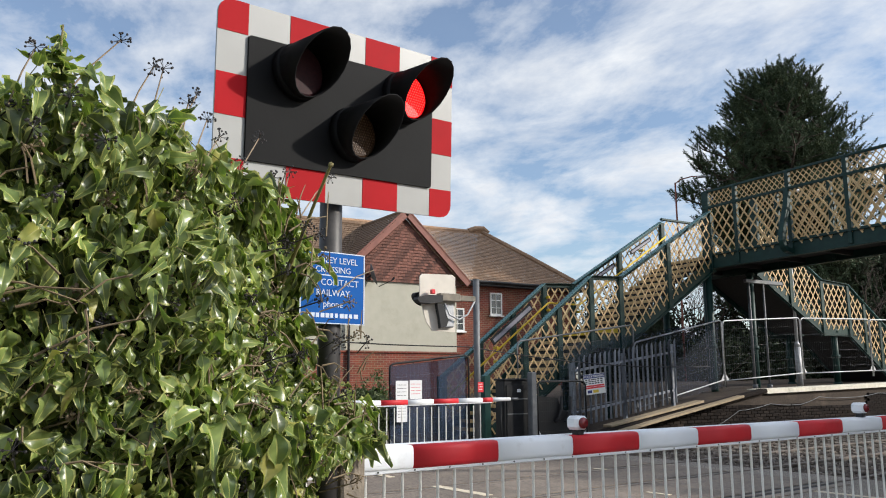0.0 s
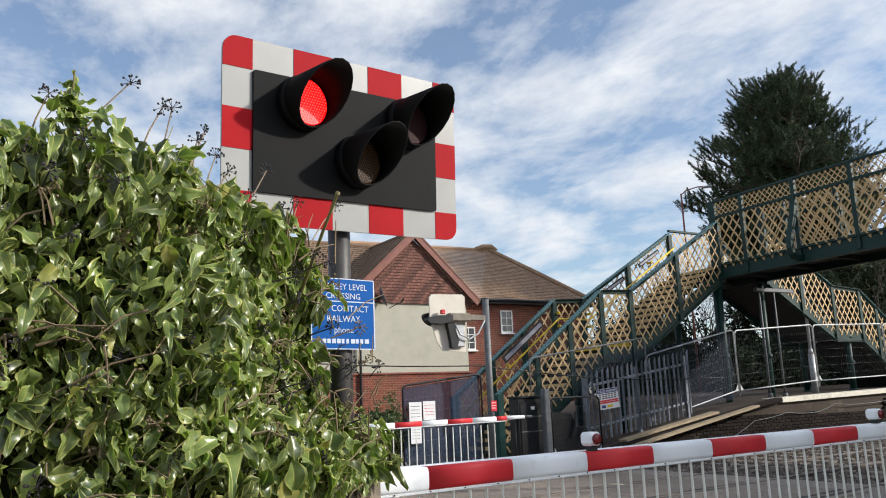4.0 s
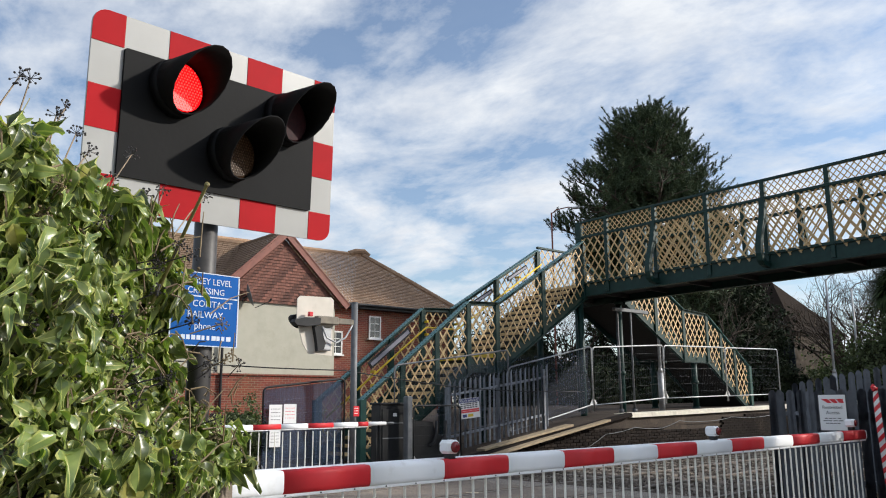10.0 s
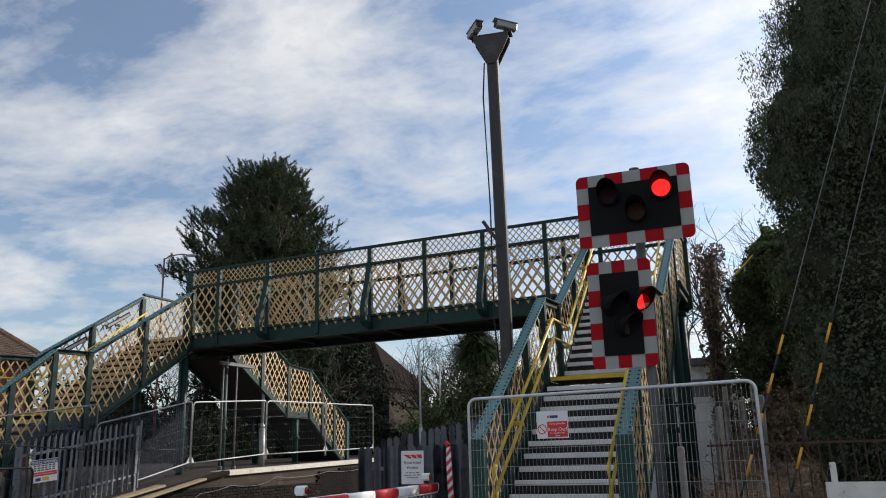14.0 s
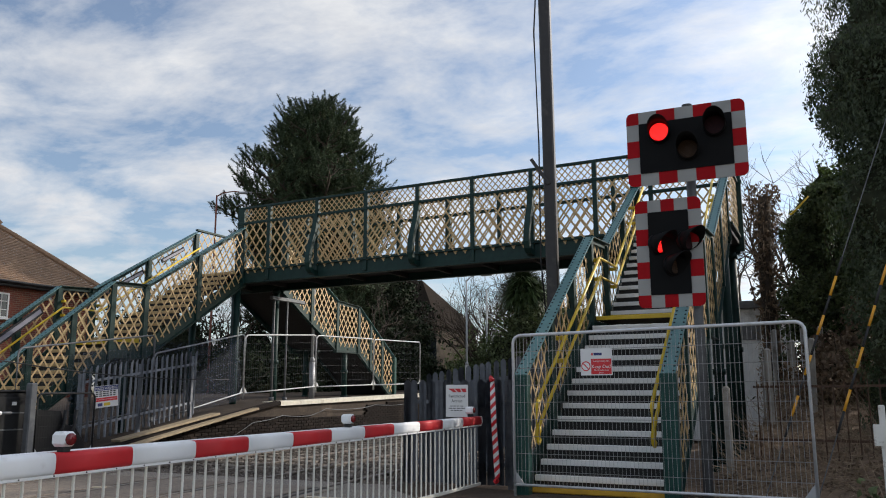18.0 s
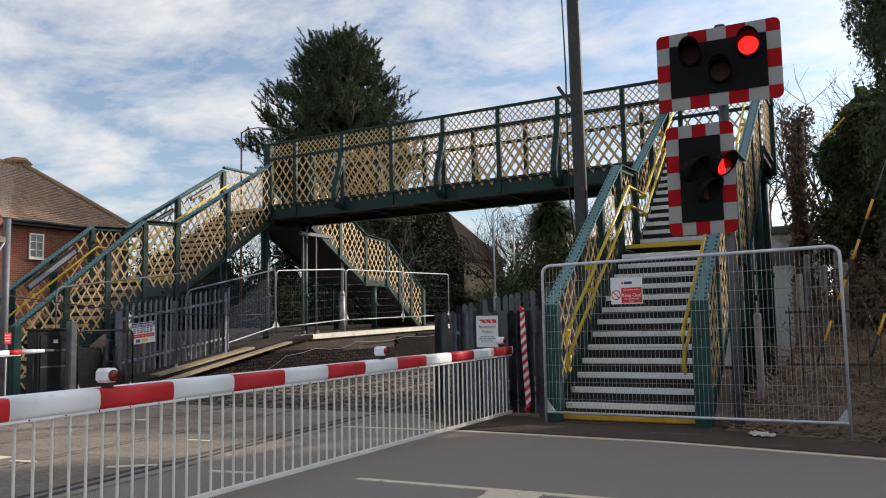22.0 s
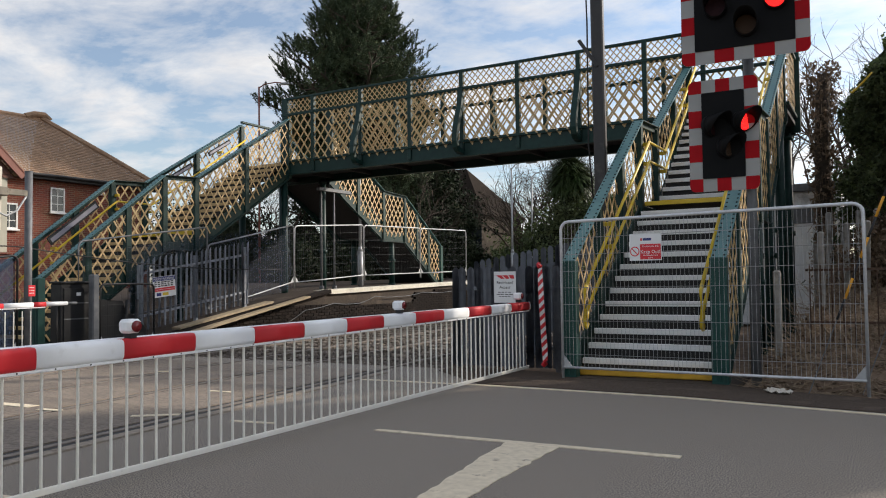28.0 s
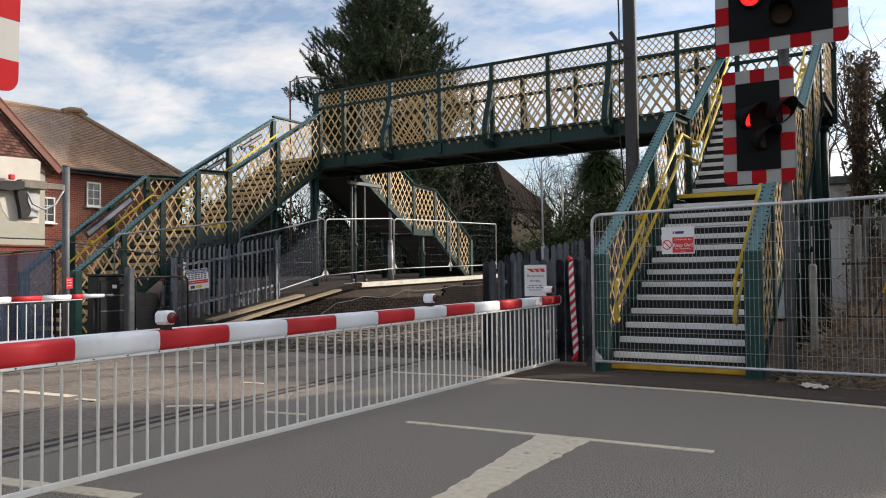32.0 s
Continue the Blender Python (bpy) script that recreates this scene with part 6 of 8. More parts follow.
bare_tree((-15.2, 44.0, 0), 8.5, 5)
bare_tree((-13.0, 39.0, 0), 7.0, 6)
bare_tree((-16.5, 50.0, 0), 9.5, 7)
bare_tree((-9.5, 44.0, 0), 7.0, 12)
bare_tree((-0.6, 31.0, 0), 9.6, 8)
bare_tree((1.6, 34.0, 0), 10.2, 9)
bare_tree((-1.7, 30.0, 0), 9.0, 21)
bare_tree((-2.7, 36.0, 0), 9.8, 22)
bare_tree((-16.6, 27.5, 0.5), 5.5, 15)
bare_tree((-14.4, 34.0, 0.2), 6.4, 16)
bare_tree((-24.5, 28.5, 0.2), 6.6, 19)
bare_tree((-27.5, 30.5, 0.2), 7.0, 20)
bare_tree((-11.0, 34.8, 0.2), 6.0, 17)
bare_tree((-13.2, 36.5, 0.2), 7.0, 18)
bare_tree((-16.6, 38.0, 0.2), 7.6, 23)
bare_tree((-15.2, 36.8, 0.2), 7.4, 24)
bare_tree((-14.2, 39.5, 0.2), 8.0, 25)


def shrub(name, label, blobs, mat, seed, size, n, at=(0, 0, 0), shape="leaf", category="shrub", twigs=30, core=True):
    """Leaves massed over lobes: each lobe is centre, radius, squash."""
    rnd = random.Random(seed)
    top = thing(name, label, category, at)
    vs, fs = [], []
    total = sum(r * r for _, r, _ in blobs)
    for c, r, q in blobs:
        pts = in_ball(rnd, c, r, int(n * r * r / total), q, 0.55)
        pts = [(p + Vector((noise.noise(p * 1.7), noise.noise(p * 1.7 + Vector((9, 0, 0))), noise.noise(p * 1.7 + Vector((0, 9, 0))))) * r * 0.6, d) for p, d in pts]
        leaf_cloud(rnd, pts, size, shape, 0.55, vs, fs)
    tagged(raw("foliage", vs, fs, mat, top), kind="stuff")
    if core:
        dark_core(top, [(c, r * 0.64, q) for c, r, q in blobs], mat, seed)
    bm = B()
    for i in range(twigs):
        c, r, q = rnd.choice(blobs)
        tube(bm, [(c[0] * 0.6, c[1] * 0.6, 0.0), (c[0] + rnd.gauss(0, r * 0.3), c[1] + rnd.gauss(0, r * 0.3), c[2]), (c[0] + rnd.gauss(0, r * 0.7), c[1] + rnd.gauss(0, r * 0.7), c[2] + r * q * rnd.uniform(0.2, 1.0))], 0.02, 3, 0.006)
    tagged(part("stemwork", bm, "bark", top), kind="stuff")
    return top


shrub("evergreen_shrub", "dark ivy-covered evergreen mass behind the platform stair", [((0, 0, 1.8), 2.3, 1.1), ((0.9, 2.2, 2.6), 1.9, 1.3), ((0.2, 2, 4.6), 1.8, 1.1), ((2.2, 1.5, 1.2), 1.2, 1.1)], "leaf_deep", 21, 0.17, 16000, (-19.4, 31.5, 0.9))
shrub("evergreen_shrub", "dark evergreen screen behind the platform fence", [((0, 7.6, 2.0), 2.0, 1.1), ((-0.5, 10.4, 2.2), 2.2, 1.1), ((-1.2, 3.6, 0.9), 1.7, 1.1), ((-0.4, 6.0, 0.9), 1.8, 1.1), ((-3.5, 4.6, 0.8), 2.0, 1.05), ((-6.0, 5.0, 1.8), 2.0, 1.35), ((-8.4, 6.0, 2.2), 2.3, 1.35), ((-11.2, 7.0, 2.0), 2.4, 1.2), ((-1.4, 7.4, 2.6), 1.5, 1.2), ((-3.2, 6.6, 2.2), 1.4, 1.2)], "leaf_deep", 22, 0.15, 30000, (-20.5, 23.0, 0.6))
shrub("evergreen_shrub", "dull green shrubs along the railway beyond the platform", [((0, 0, 1.2), 1.8, 0.9), ((3.0, 1, 1.3), 1.9, 0.9), ((6.0, 3, 1.4), 2.2, 0.9), ((9.0, 4, 1.5), 2.2, 0.9), ((-3, 2, 1.7), 2.2, 1.0)], "shrub", 23, 0.17, 15000, (-15.0, 40.0, 0.0))
shrub("evergreen_shrub", "tangle of dark green shrubs round the cabbage palm", [((0, 0, 2.2), 1.8, 1.1), ((1.5, 0.5, 3.0), 1.5, 1.1), ((2.6, 0, 2.4), 1.5, 1.1), ((1.0, -0.5, 3.9), 1.2, 0.95), ((-1.4, 0.5, 1.6), 1.5, 1.0), ((2.9, 0.4, 4.0), 0.9, 0.9)], "shrub", 29, 0.13, 22000, (-12.9, 34.0, 0.2))
shrub("garden_bush", "dull brown-green bush in front of the cream house", [((0, 0, 0.65), 0.75, 0.85), ((-0.2, -1.1, 0.6), 0.75, 0.85), ((-0.3, -2.4, 0.65), 0.85, 0.8)], "shrub", 24, 0.06, 9000, (-14.4, 7.1, 0.0))
shrub("small_conifer", "dark green conifer beyond the white hut", [((0, 0, 1.5), 1.9, 1.1), ((0.1, 0, 3.4), 1.5, 1.2), ((0.2, 0, 5.1), 0.95, 1.4), ((1.9, 0.5, 2.4), 1.7, 1.3)], "needle", 25, 0.22, 15000, (0.75, 20.0, 0.2), "needle", "tree")


def palm_tree():
    rnd = random.Random(31)
    top = thing("cabbage_palm", "cabbage palm with a round head of drooping sword leaves", "tree", (-11.9, 33.0, 0))
    bm = B()
    tube(bm, [(0, 0, 0), (0.1, 0, 2), (0.05, 0.1, 5.7)], 0.17, 8, 0.12)
    part("trunk", bm, "bark", top, "", True)
    vs, fs = [], []
    for head in ((0.0, 0.1, 6.0), (0.3, 0.25, 5.5), (-0.3, 0.0, 5.45)):
        for _ in range(900):
            d = Vector((rnd.gauss(0, 1), rnd.gauss(0, 1), rnd.gauss(0.25, 0.8))).normalized()
            side = d.cross(Vector((0, 0, 1))).normalized() * 0.034
            p = Vector(head)
            ln = rnd.uniform(0.7, 1.25)
            k = len(vs)
            q1, q2 = p + d * ln * 0.6, p + d * ln + Vector((0, 0, -0.22 * ln))
            vs += [p - side * 0.5, p + side * 0.5, q1 + side, q1 - side, q2]
            fs += [(k, k + 1, k + 2, k + 3), (k + 3, k + 2, k + 4)]
    tagged(raw("leaves", vs, fs, "palm", top), kind="stuff")


palm_tree()


def ivy_tree():
    """The tall dark tree by the road: a trunk, hanging sprays above, big-leaved ivy round its middle; an unseen second
    mass is added to shade the road.
    """
    rnd = random.Random(41)
    top = thing("ivy_clad_conifer", "tall dark conifer with hanging sprays and an ivy-clad trunk", "tree", (2.08, 12.6, 0.2))
    bm = B()
    tube(bm, [(0, 0, 0), (0.1, 0.1, 3), (0, 0, 7), (-0.2, 0, 9.6)], 0.34, 10, 0.06)
    # second trunk, out of view, under the added shading mass
    tube(bm, [(1.9, 0.5, 0), (2.0, 0.4, 3), (2.1, 0.5, 5.6)], 0.22, 8, 0.08)
    trunk = part("trunk", bm, "bark", top, "", True)

    def reach(z):
        table = ((0.0, 1.5), (2.5, 1.78), (4.6, 1.80), (5.4, 2.0), (6.4, 2.0), (7.3, 1.42), (8.3, 0.95), (9.0, 0.55), (9.9, 0.2))
        for (za, ra), (zb, rb) in zip(table, table[1:]):
            if za <= z <= zb:
                return ra + (rb - ra) * (z - za) / (zb - za)
        return 0.2

    vs, fs = [], []
    bm = B()
    for i in range(420):
        z = 4.6 + 5.2 * rnd.random() ** 1.2 if i > 90 else rnd.uniform(0.8, 4.6)
        a = rnd.uniform(0, 2 * math.pi)
        ln = reach(min(z, 9.8)) * rnd.uniform(0.66, 1.02) * (1 + 0.06 * math.sin(z * 3.1 + a))
        st = Vector((-0.02 * z, 0, z))
        end = Vector((math.cos(a) * ln - 0.02 * z, math.sin(a) * ln, z + rnd.uniform(-0.2, 0.25)))
        tube(bm, [st, st.lerp(end, 0.5) + Vector((0, 0, 0.2)), end], 0.03, 3, 0.006)
        for s in (0.42, 0.54, 0.64, 0.74, 0.84, 0.92, 1.0):
            c = st.lerp(end, s)
            for _ in range(2):
                c2 = c + Vector((rnd.gauss(0, 0.14), rnd.gauss(0, 0.14), 0))
                drop = rnd.uniform(0.30, 0.85)
                for k in range(64):
                    h = rnd.random()
                    p = c2 + Vector((rnd.gauss(0, 0.05), rnd.gauss(0, 0.05), -h * drop + 0.12))
                    d = Vector((rnd.gauss(0, 0.45), rnd.gauss(0, 0.45), -1)).normalized()
                    sd = d.cross(Vector((rnd.gauss(0, 1), rnd.gauss(0, 1), 0.1))).normalized() * rnd.uniform(0.006, 0.011)
                    n = len(vs)
                    m = rnd.uniform(0.045, 0.095)
                    vs += [p, p + d * m * 0.5 + sd, p + d * m, p + d * m * 0.5 - sd]
                    fs += [(n, n + 1, n + 2, n + 3)]
    tagged(part("branchwork", bm, "bark", trunk), kind="stuff")
    tagged(raw("foliage", vs, fs, "leaf_dark", top), kind="stuff")
    # the last two lobes are unseen, added to cast shade on the road
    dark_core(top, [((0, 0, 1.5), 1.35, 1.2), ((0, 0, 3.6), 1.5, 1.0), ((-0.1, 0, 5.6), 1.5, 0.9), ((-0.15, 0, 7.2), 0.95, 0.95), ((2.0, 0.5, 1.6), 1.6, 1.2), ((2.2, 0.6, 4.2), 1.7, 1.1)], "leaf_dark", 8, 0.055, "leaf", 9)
    pts = []
    for _ in range(66000):
        z = rnd.uniform(0.1, 5.9)
        a = rnd.uniform(0, 2 * math.pi)
        q = Vector((math.cos(a), math.sin(a), 0))
        r = reach(z) * (0.95 + 0.16 * noise.noise(Vector((q.x * 2.2, q.y * 2.2, z * 1.2))) + 0.10 * noise.noise(Vector((q.x * 6, q.y * 6, z * 4)))) - abs(rnd.gauss(0, 0.10))
        # every third leaf goes to the unseen shading mass
        shade_offset = Vector((2.1, 0.5, 0)) if _ % 3 == 0 else Vector()
        pts.append((q * r + shade_offset + Vector((0, 0, z)), q + Vector((0, 0, 0.5))))
    v2, f2 = leaf_cloud(rnd, pts, 0.060, flat=0.45)
    tagged(raw("ivy", v2, f2, "leaf_dark", top), kind="stuff")


ivy_tree()


def dead_trunk():
    """A tall thin trunk wrapped in dry brown stems, its head ragged."""
    rnd = random.Random(27)
    top = thing("dead_tree", "tall dead trunk wrapped in dry brown stems beyond the hut", "tree", (-1.2, 20.0, 0.9))
    bm = B()
    tube(bm, [(0, 0, 0), (0.06, 0, 1.5), (0.02, 0, 3.2), (0.10, 0, 4.9)], 0.21, 9, 0.14)
    trunk = part("trunk", bm, "bark", top, "", True)
    bm = B()
    for _ in range(560):
        z, a = rnd.uniform(0.1, 5.0), rnd.uniform(0, 6.28)
        r = 0.17 + 0.12 * (z > 3.2) * rnd.random()
        p = Vector((0.05 + r * math.cos(a), r * math.sin(a), z))
        q = p + Vector((math.cos(a) * rnd.uniform(0.02, 0.22), math.sin(a) * rnd.uniform(0.02, 0.22), rnd.uniform(-0.35, 0.35)))
        tube(bm, [p, p.lerp(q, 0.5) + Vector((0, 0, 0.05)), q], 0.010, 3, 0.004)
    tagged(part("stemwork", bm, "dead_bush", trunk), kind="stuff")
    pts = []
    for _ in range(1500):
        z, a = 5.2 * rnd.random() ** 0.7, rnd.uniform(0, 6.28)
        r = rnd.uniform(0.14, 0.34 + 0.10 * math.sin(3 * z))
        pts.append((Vector((0.05 + r * math.cos(a), r * math.sin(a), z)), Vector((math.cos(a), math.sin(a), 0))))
    v, f = leaf_cloud(rnd, pts, 0.10)
    tagged(raw("dry_leaves", v, f, "dead_bush", trunk), kind="stuff")


dead_trunk()
shrub("evergreen_shrub", "dense dark laurel between the hut and the conifer", [((-0.35, 0, 2.2), 0.55, 1.9), ((-0.35, 0.2, 3.7), 0.50, 1.6), ((0.3, 0, 4.4), 0.75, 1.1), ((1.5, 0.6, 2.2), 1.7, 1.2), ((1.1, 0.4, 4.3), 0.95, 1.2), ((0.5, 0.4, 2.6), 0.9, 1.3)], "shrub", 33, 0.085, 42000, (0.1, 17.8, 0.6))
shrub("dead_bush", "brown leafless bush on the earth bank", [((0, 0, 0.7), 0.75, 1.1), ((0.5, 0.5, 1.1), 0.8, 1.1)], "dead_bush", 34, 0.07, 9000, (0.15, 15.2, 0.7))


def bank():
    """The earth bank by the stair with litter of twigs and low ivy."""
    rnd = random.Random(51)
    vs, fs = [], []
    nx, ny = 60, 60
    for j in range(ny + 1):
        for i in range(nx + 1):
            x, y = -1.45 + 9.5 * i / nx, 8.2 + 16 * j / ny
            vs.append((x, y, bank_z(x, y)))
    for j in range(ny):
        for i in range(nx):
            k = j * (nx + 1) + i
            fs.append((k, k + 1, k + nx + 2, k + nx + 1))
    tagged(raw("earth_bank", vs, fs, "earth", smooth=True), "brown earth bank strewn with dead stems beside the road", "bank", kind="structure")

    def ground(x, y):
        return bank_z(x, y)

    bm = B()
    for _ in range(5200):
        x, y = rnd.uniform(-1.3, 4.5), 8.9 + 9.0 * rnd.random() ** 1.5
        z = ground(x, y)
        if z < -0.02 and rnd.random() < 0.8:
            continue
        a, ln, up = rnd.uniform(0, 6.28), rnd.uniform(0.10, 0.5), rnd.uniform(0.0, 0.75) * rnd.random() ** 2 * min(1, (y - 8.8) / 1.5)
        rod(bm, (x, y, z + 0.01), (x + math.cos(a) * ln, y + math.sin(a) * ln, z + 0.02 + up), rnd.uniform(0.003, 0.008), 0.002, sides=3, caps=False)
    tagged(part("dead_stems", bm, "twig"), "dead brown stems and twigs scattered over the bank", "undergrowth", kind="stuff")
    pts = []
    for _ in range(7000):
        x, y = rnd.uniform(0.2, 5.5), rnd.uniform(8.2, 12.5)
        if noise.noise(Vector((x * 0.9, y * 0.9, 7))) + 0.25 * (x - 1.6) > 0.0:
            pts.append((Vector((x, y, ground(x, y) + abs(rnd.gauss(0, 0.14)) * (1 + 0.5 * x))), Vector((-0.3, -0.6, 0.7))))
    v2, f2 = leaf_cloud(rnd, pts, 0.075)
    tagged(raw("ground_ivy", v2, f2, "shrub"), "low green ivy spreading over the earth bank", "undergrowth", kind="stuff")
    pts = []
    for _ in range(9000):
        x, y = rnd.uniform(-1.4, 3.5), 8.8 + 8 * rnd.random() ** 1.6
        pts.append((Vector((x, y, ground(x, y) + 0.015)), Vector((0, 0, 1))))
    v3, f3 = leaf_cloud(rnd, pts, 0.06, flat=0.25)
    tagged(raw("dead_leaves", v3, f3, "dead_bush"), "dry brown leaves fallen on the bank", "leaf litter", kind="stuff")
    bm = B()
    bmesh.ops.create_grid(bm, x_segments=14, y_segments=7, size=0.5)
    for v in bm.verts:
        x, y = v.co.x * 0.36, v.co.y * 0.16
        lump = noise.noise(Vector((x * 22, y * 30, 2))) + 0.6 * noise.noise(Vector((x * 60, y * 60, 8)))
        v.co = Vector((x + 0.02 * noise.noise(Vector((y * 30, 1, 0))), y + 0.02 * noise.noise(Vector((x * 25, 4, 0))), 0.03 + 0.028 * lump))
    bmesh.ops.solidify(bm, geom=list(bm.faces), thickness=0.003)
    lit = tagged(part("litter", bm, "board_cream"), "crumpled pale scrap of litter on the earth", "litter")
    lit.matrix_basis = pose(-1.02, 9.08, 0.0, 4, 3, -20) @ Matrix.Diagonal((0.72, 0.9, 1.3, 1))


bank()


def bank_railing():
    """A low rusty railing on the bank behind the fence panel."""
    top = thing("rusty_railing", "low rusty iron railing on the earth bank", "railing")
    y = 11.3
    for z in (0.25, 0.92):
        bm = B()
        beam(bm, (-0.9, y, bank_z(-0.9, y) + z), (4.2, y - 0.5, bank_z(0.8, y) + z), 0.012, 0.03)
        part("rail", bm, "rust", top)
    bm = B()
    rod(bm, (0, 0, -0.1), (0, 0, 1.0), 0.008, sides=6)
    proto = part("bar", bm, "rust", top)
    n = 40
    for i in range(n):
        x = -0.85 + 5.0 * i / (n - 1)
        o = proto if i == 0 else proto.copy()
        if i:
            scene.collection.objects.link(o)
        o.location = (x, y - 0.5 * (x + 0.9) / 5.1, bank_z(-0.9, y) + (bank_z(0.8, y) - bank_z(-0.9, y)) * (x + 0.9) / 5.1)


bank_railing()
for (a, b), lab in ((((-0.73, 9.16, 0.0), (0.68, 9.9, 3.9)), "guy wire with yellow and black guards"), (((-0.23, 9.37, 0.0), (1.20, 10.2, 4.1)), "guy wire with yellow and black guards")):
    w = thing("guy_wire", "steel guy wire with yellow and black striped guard tubes", "guy wire", group="guy wires")
    bm = B()
    a, b = Vector(a), Vector(b)
    top_end = a + (b - a) * 2.6
    tube(bm, [a, top_end], 0.006, 5)
    part("wire", bm, "grey_steel", w)
    for i in range(9):
        p, q = a.lerp(b, 0.20 + 0.055 * i), a.lerp(b, 0.255 + 0.055 * i)
        bm = B()
        tube(bm, [p, q], 0.015 if i % 2 else 0.013, 8)
        part("guard", bm, "rubber" if i % 2 == 0 else "guard", w, "", True)


# ---- ivy hedge by the near signal ----
def ivy_leaf(variant):
    """A waxy ivy leaf: narrow diamond, folded along its rib, waved and pale at the rim; about 1 long."""
    rnd = random.Random(variant)
    xs = [0.0, 0.07, 0.18, 0.32, 0.47, 0.62, 0.78, 0.92, 1.05]
    wide = rnd.uniform(0.21, 0.37)
    lobe = rnd.uniform(0.20, 0.38)
    half = [wide * (min(1.0, x / lobe) ** 0.7) * (1.0 if x < lobe else max(0.0, 1 - ((x - lobe) / (1.05 - lobe)) ** rnd.uniform(1.1, 1.5))) for x in xs]
    cup, wave = rnd.uniform(0.10, 0.80), rnd.uniform(0.09, 0.19)
    bend, roll, twist = rnd.uniform(-0.80, -0.05), rnd.uniform(-0.12, 0.12), rnd.uniform(-0.5, 0.5)
    n = len(xs)

    def lift(x, y, rim):
        return cup * abs(y) + bend * x * x + twist * x * y + rim * wave * math.sin(9.5 * x + (2.2 if y > 0 else 0) + variant)

    vs = [(x, roll * x * x, bend * x * x) for x in xs]
    fs, tone = [], []
    for s in (1, -1):
        rows = [list(range(n))]
        for k in (0.07, 0.79, 1.0):
            first = len(vs)
            for x, y in list(zip(xs, half))[1:-1]:
                vs.append((x, s * y * k + roll * x * x, lift(x, s * y * k, k ** 3)))
            rows.append([0] + list(range(first, first + n - 2)) + [n - 1])
        for band in (0, 1, 2):
            for i in range(n - 1):
                q = tuple(dict.fromkeys((rows[band][i], rows[band][i + 1], rows[band + 1][i + 1], rows[band + 1][i])))
                if len(q) > 2:
                    fs.append(q if s < 0 else q[::-1])
                    tone.append(0 if band == 1 else 1)
    return vs, fs, tone


def hedge_shape(u):
    """Plan line of the hedge face: u from -2.2 (behind the camera's left) to 1.6 by the signal post."""
    pts = [(-2.4, (-2.15, -2.6)), (-1.0, (-2.25, -1.2)), (0.0, (-2.36, -0.1)), (0.5, (-2.40, 0.42)), (1.0, (-2.78, 0.85)), (1.5, (-3.12, 1.24)), (1.9, (-3.46, 1.60)), (2.05, (-3.70, 1.62))]
    for (a, p), (b, q) in zip(pts, pts[1:]):
        if a <= u <= b:
            s = (u - a) / (b - a)
            return Vector((p[0] + (q[0] - p[0]) * s, p[1] + (q[1] - p[1]) * s, 0)), (Vector((q[0] - p[0], q[1] - p[1], 0))).normalized()
    return Vector((*pts[-1][1], 0)), Vector((-1, 0.3, 0)).normalized()


def hedge_hollow(u, z):
    """How far the hedge's end draws back: a waist beside the name sign, and its foot behind the timber post."""
    def ramp(v, a, b):
        return min(1.0, max(0.0, (v - a) / (b - a)))
    waist = 0.16 * ramp(z, 1.20, 1.45) + 0.15 * ramp(z, 1.25, 1.45) * ramp(-z, -1.92, -1.80)
    return ramp(u, 0.95, 1.30) * waist + 0.27 * ramp(u, 1.2, 1.55) * ramp(-z, -1.10, -1.0)


def hedge_top(u):
    z = 2.16 + 0.05 * math.sin(u * 5.0) + 0.09 * noise.noise(Vector((u * 2.3, 0, 5))) - 0.055 * max(0.0, 1 - abs(u - 0.75) / 0.45)
    if u > 1.25:
        z -= 0.75 * (u - 1.25) ** 1.3 + 0.25 * max(0, u - 1.55)
    return z


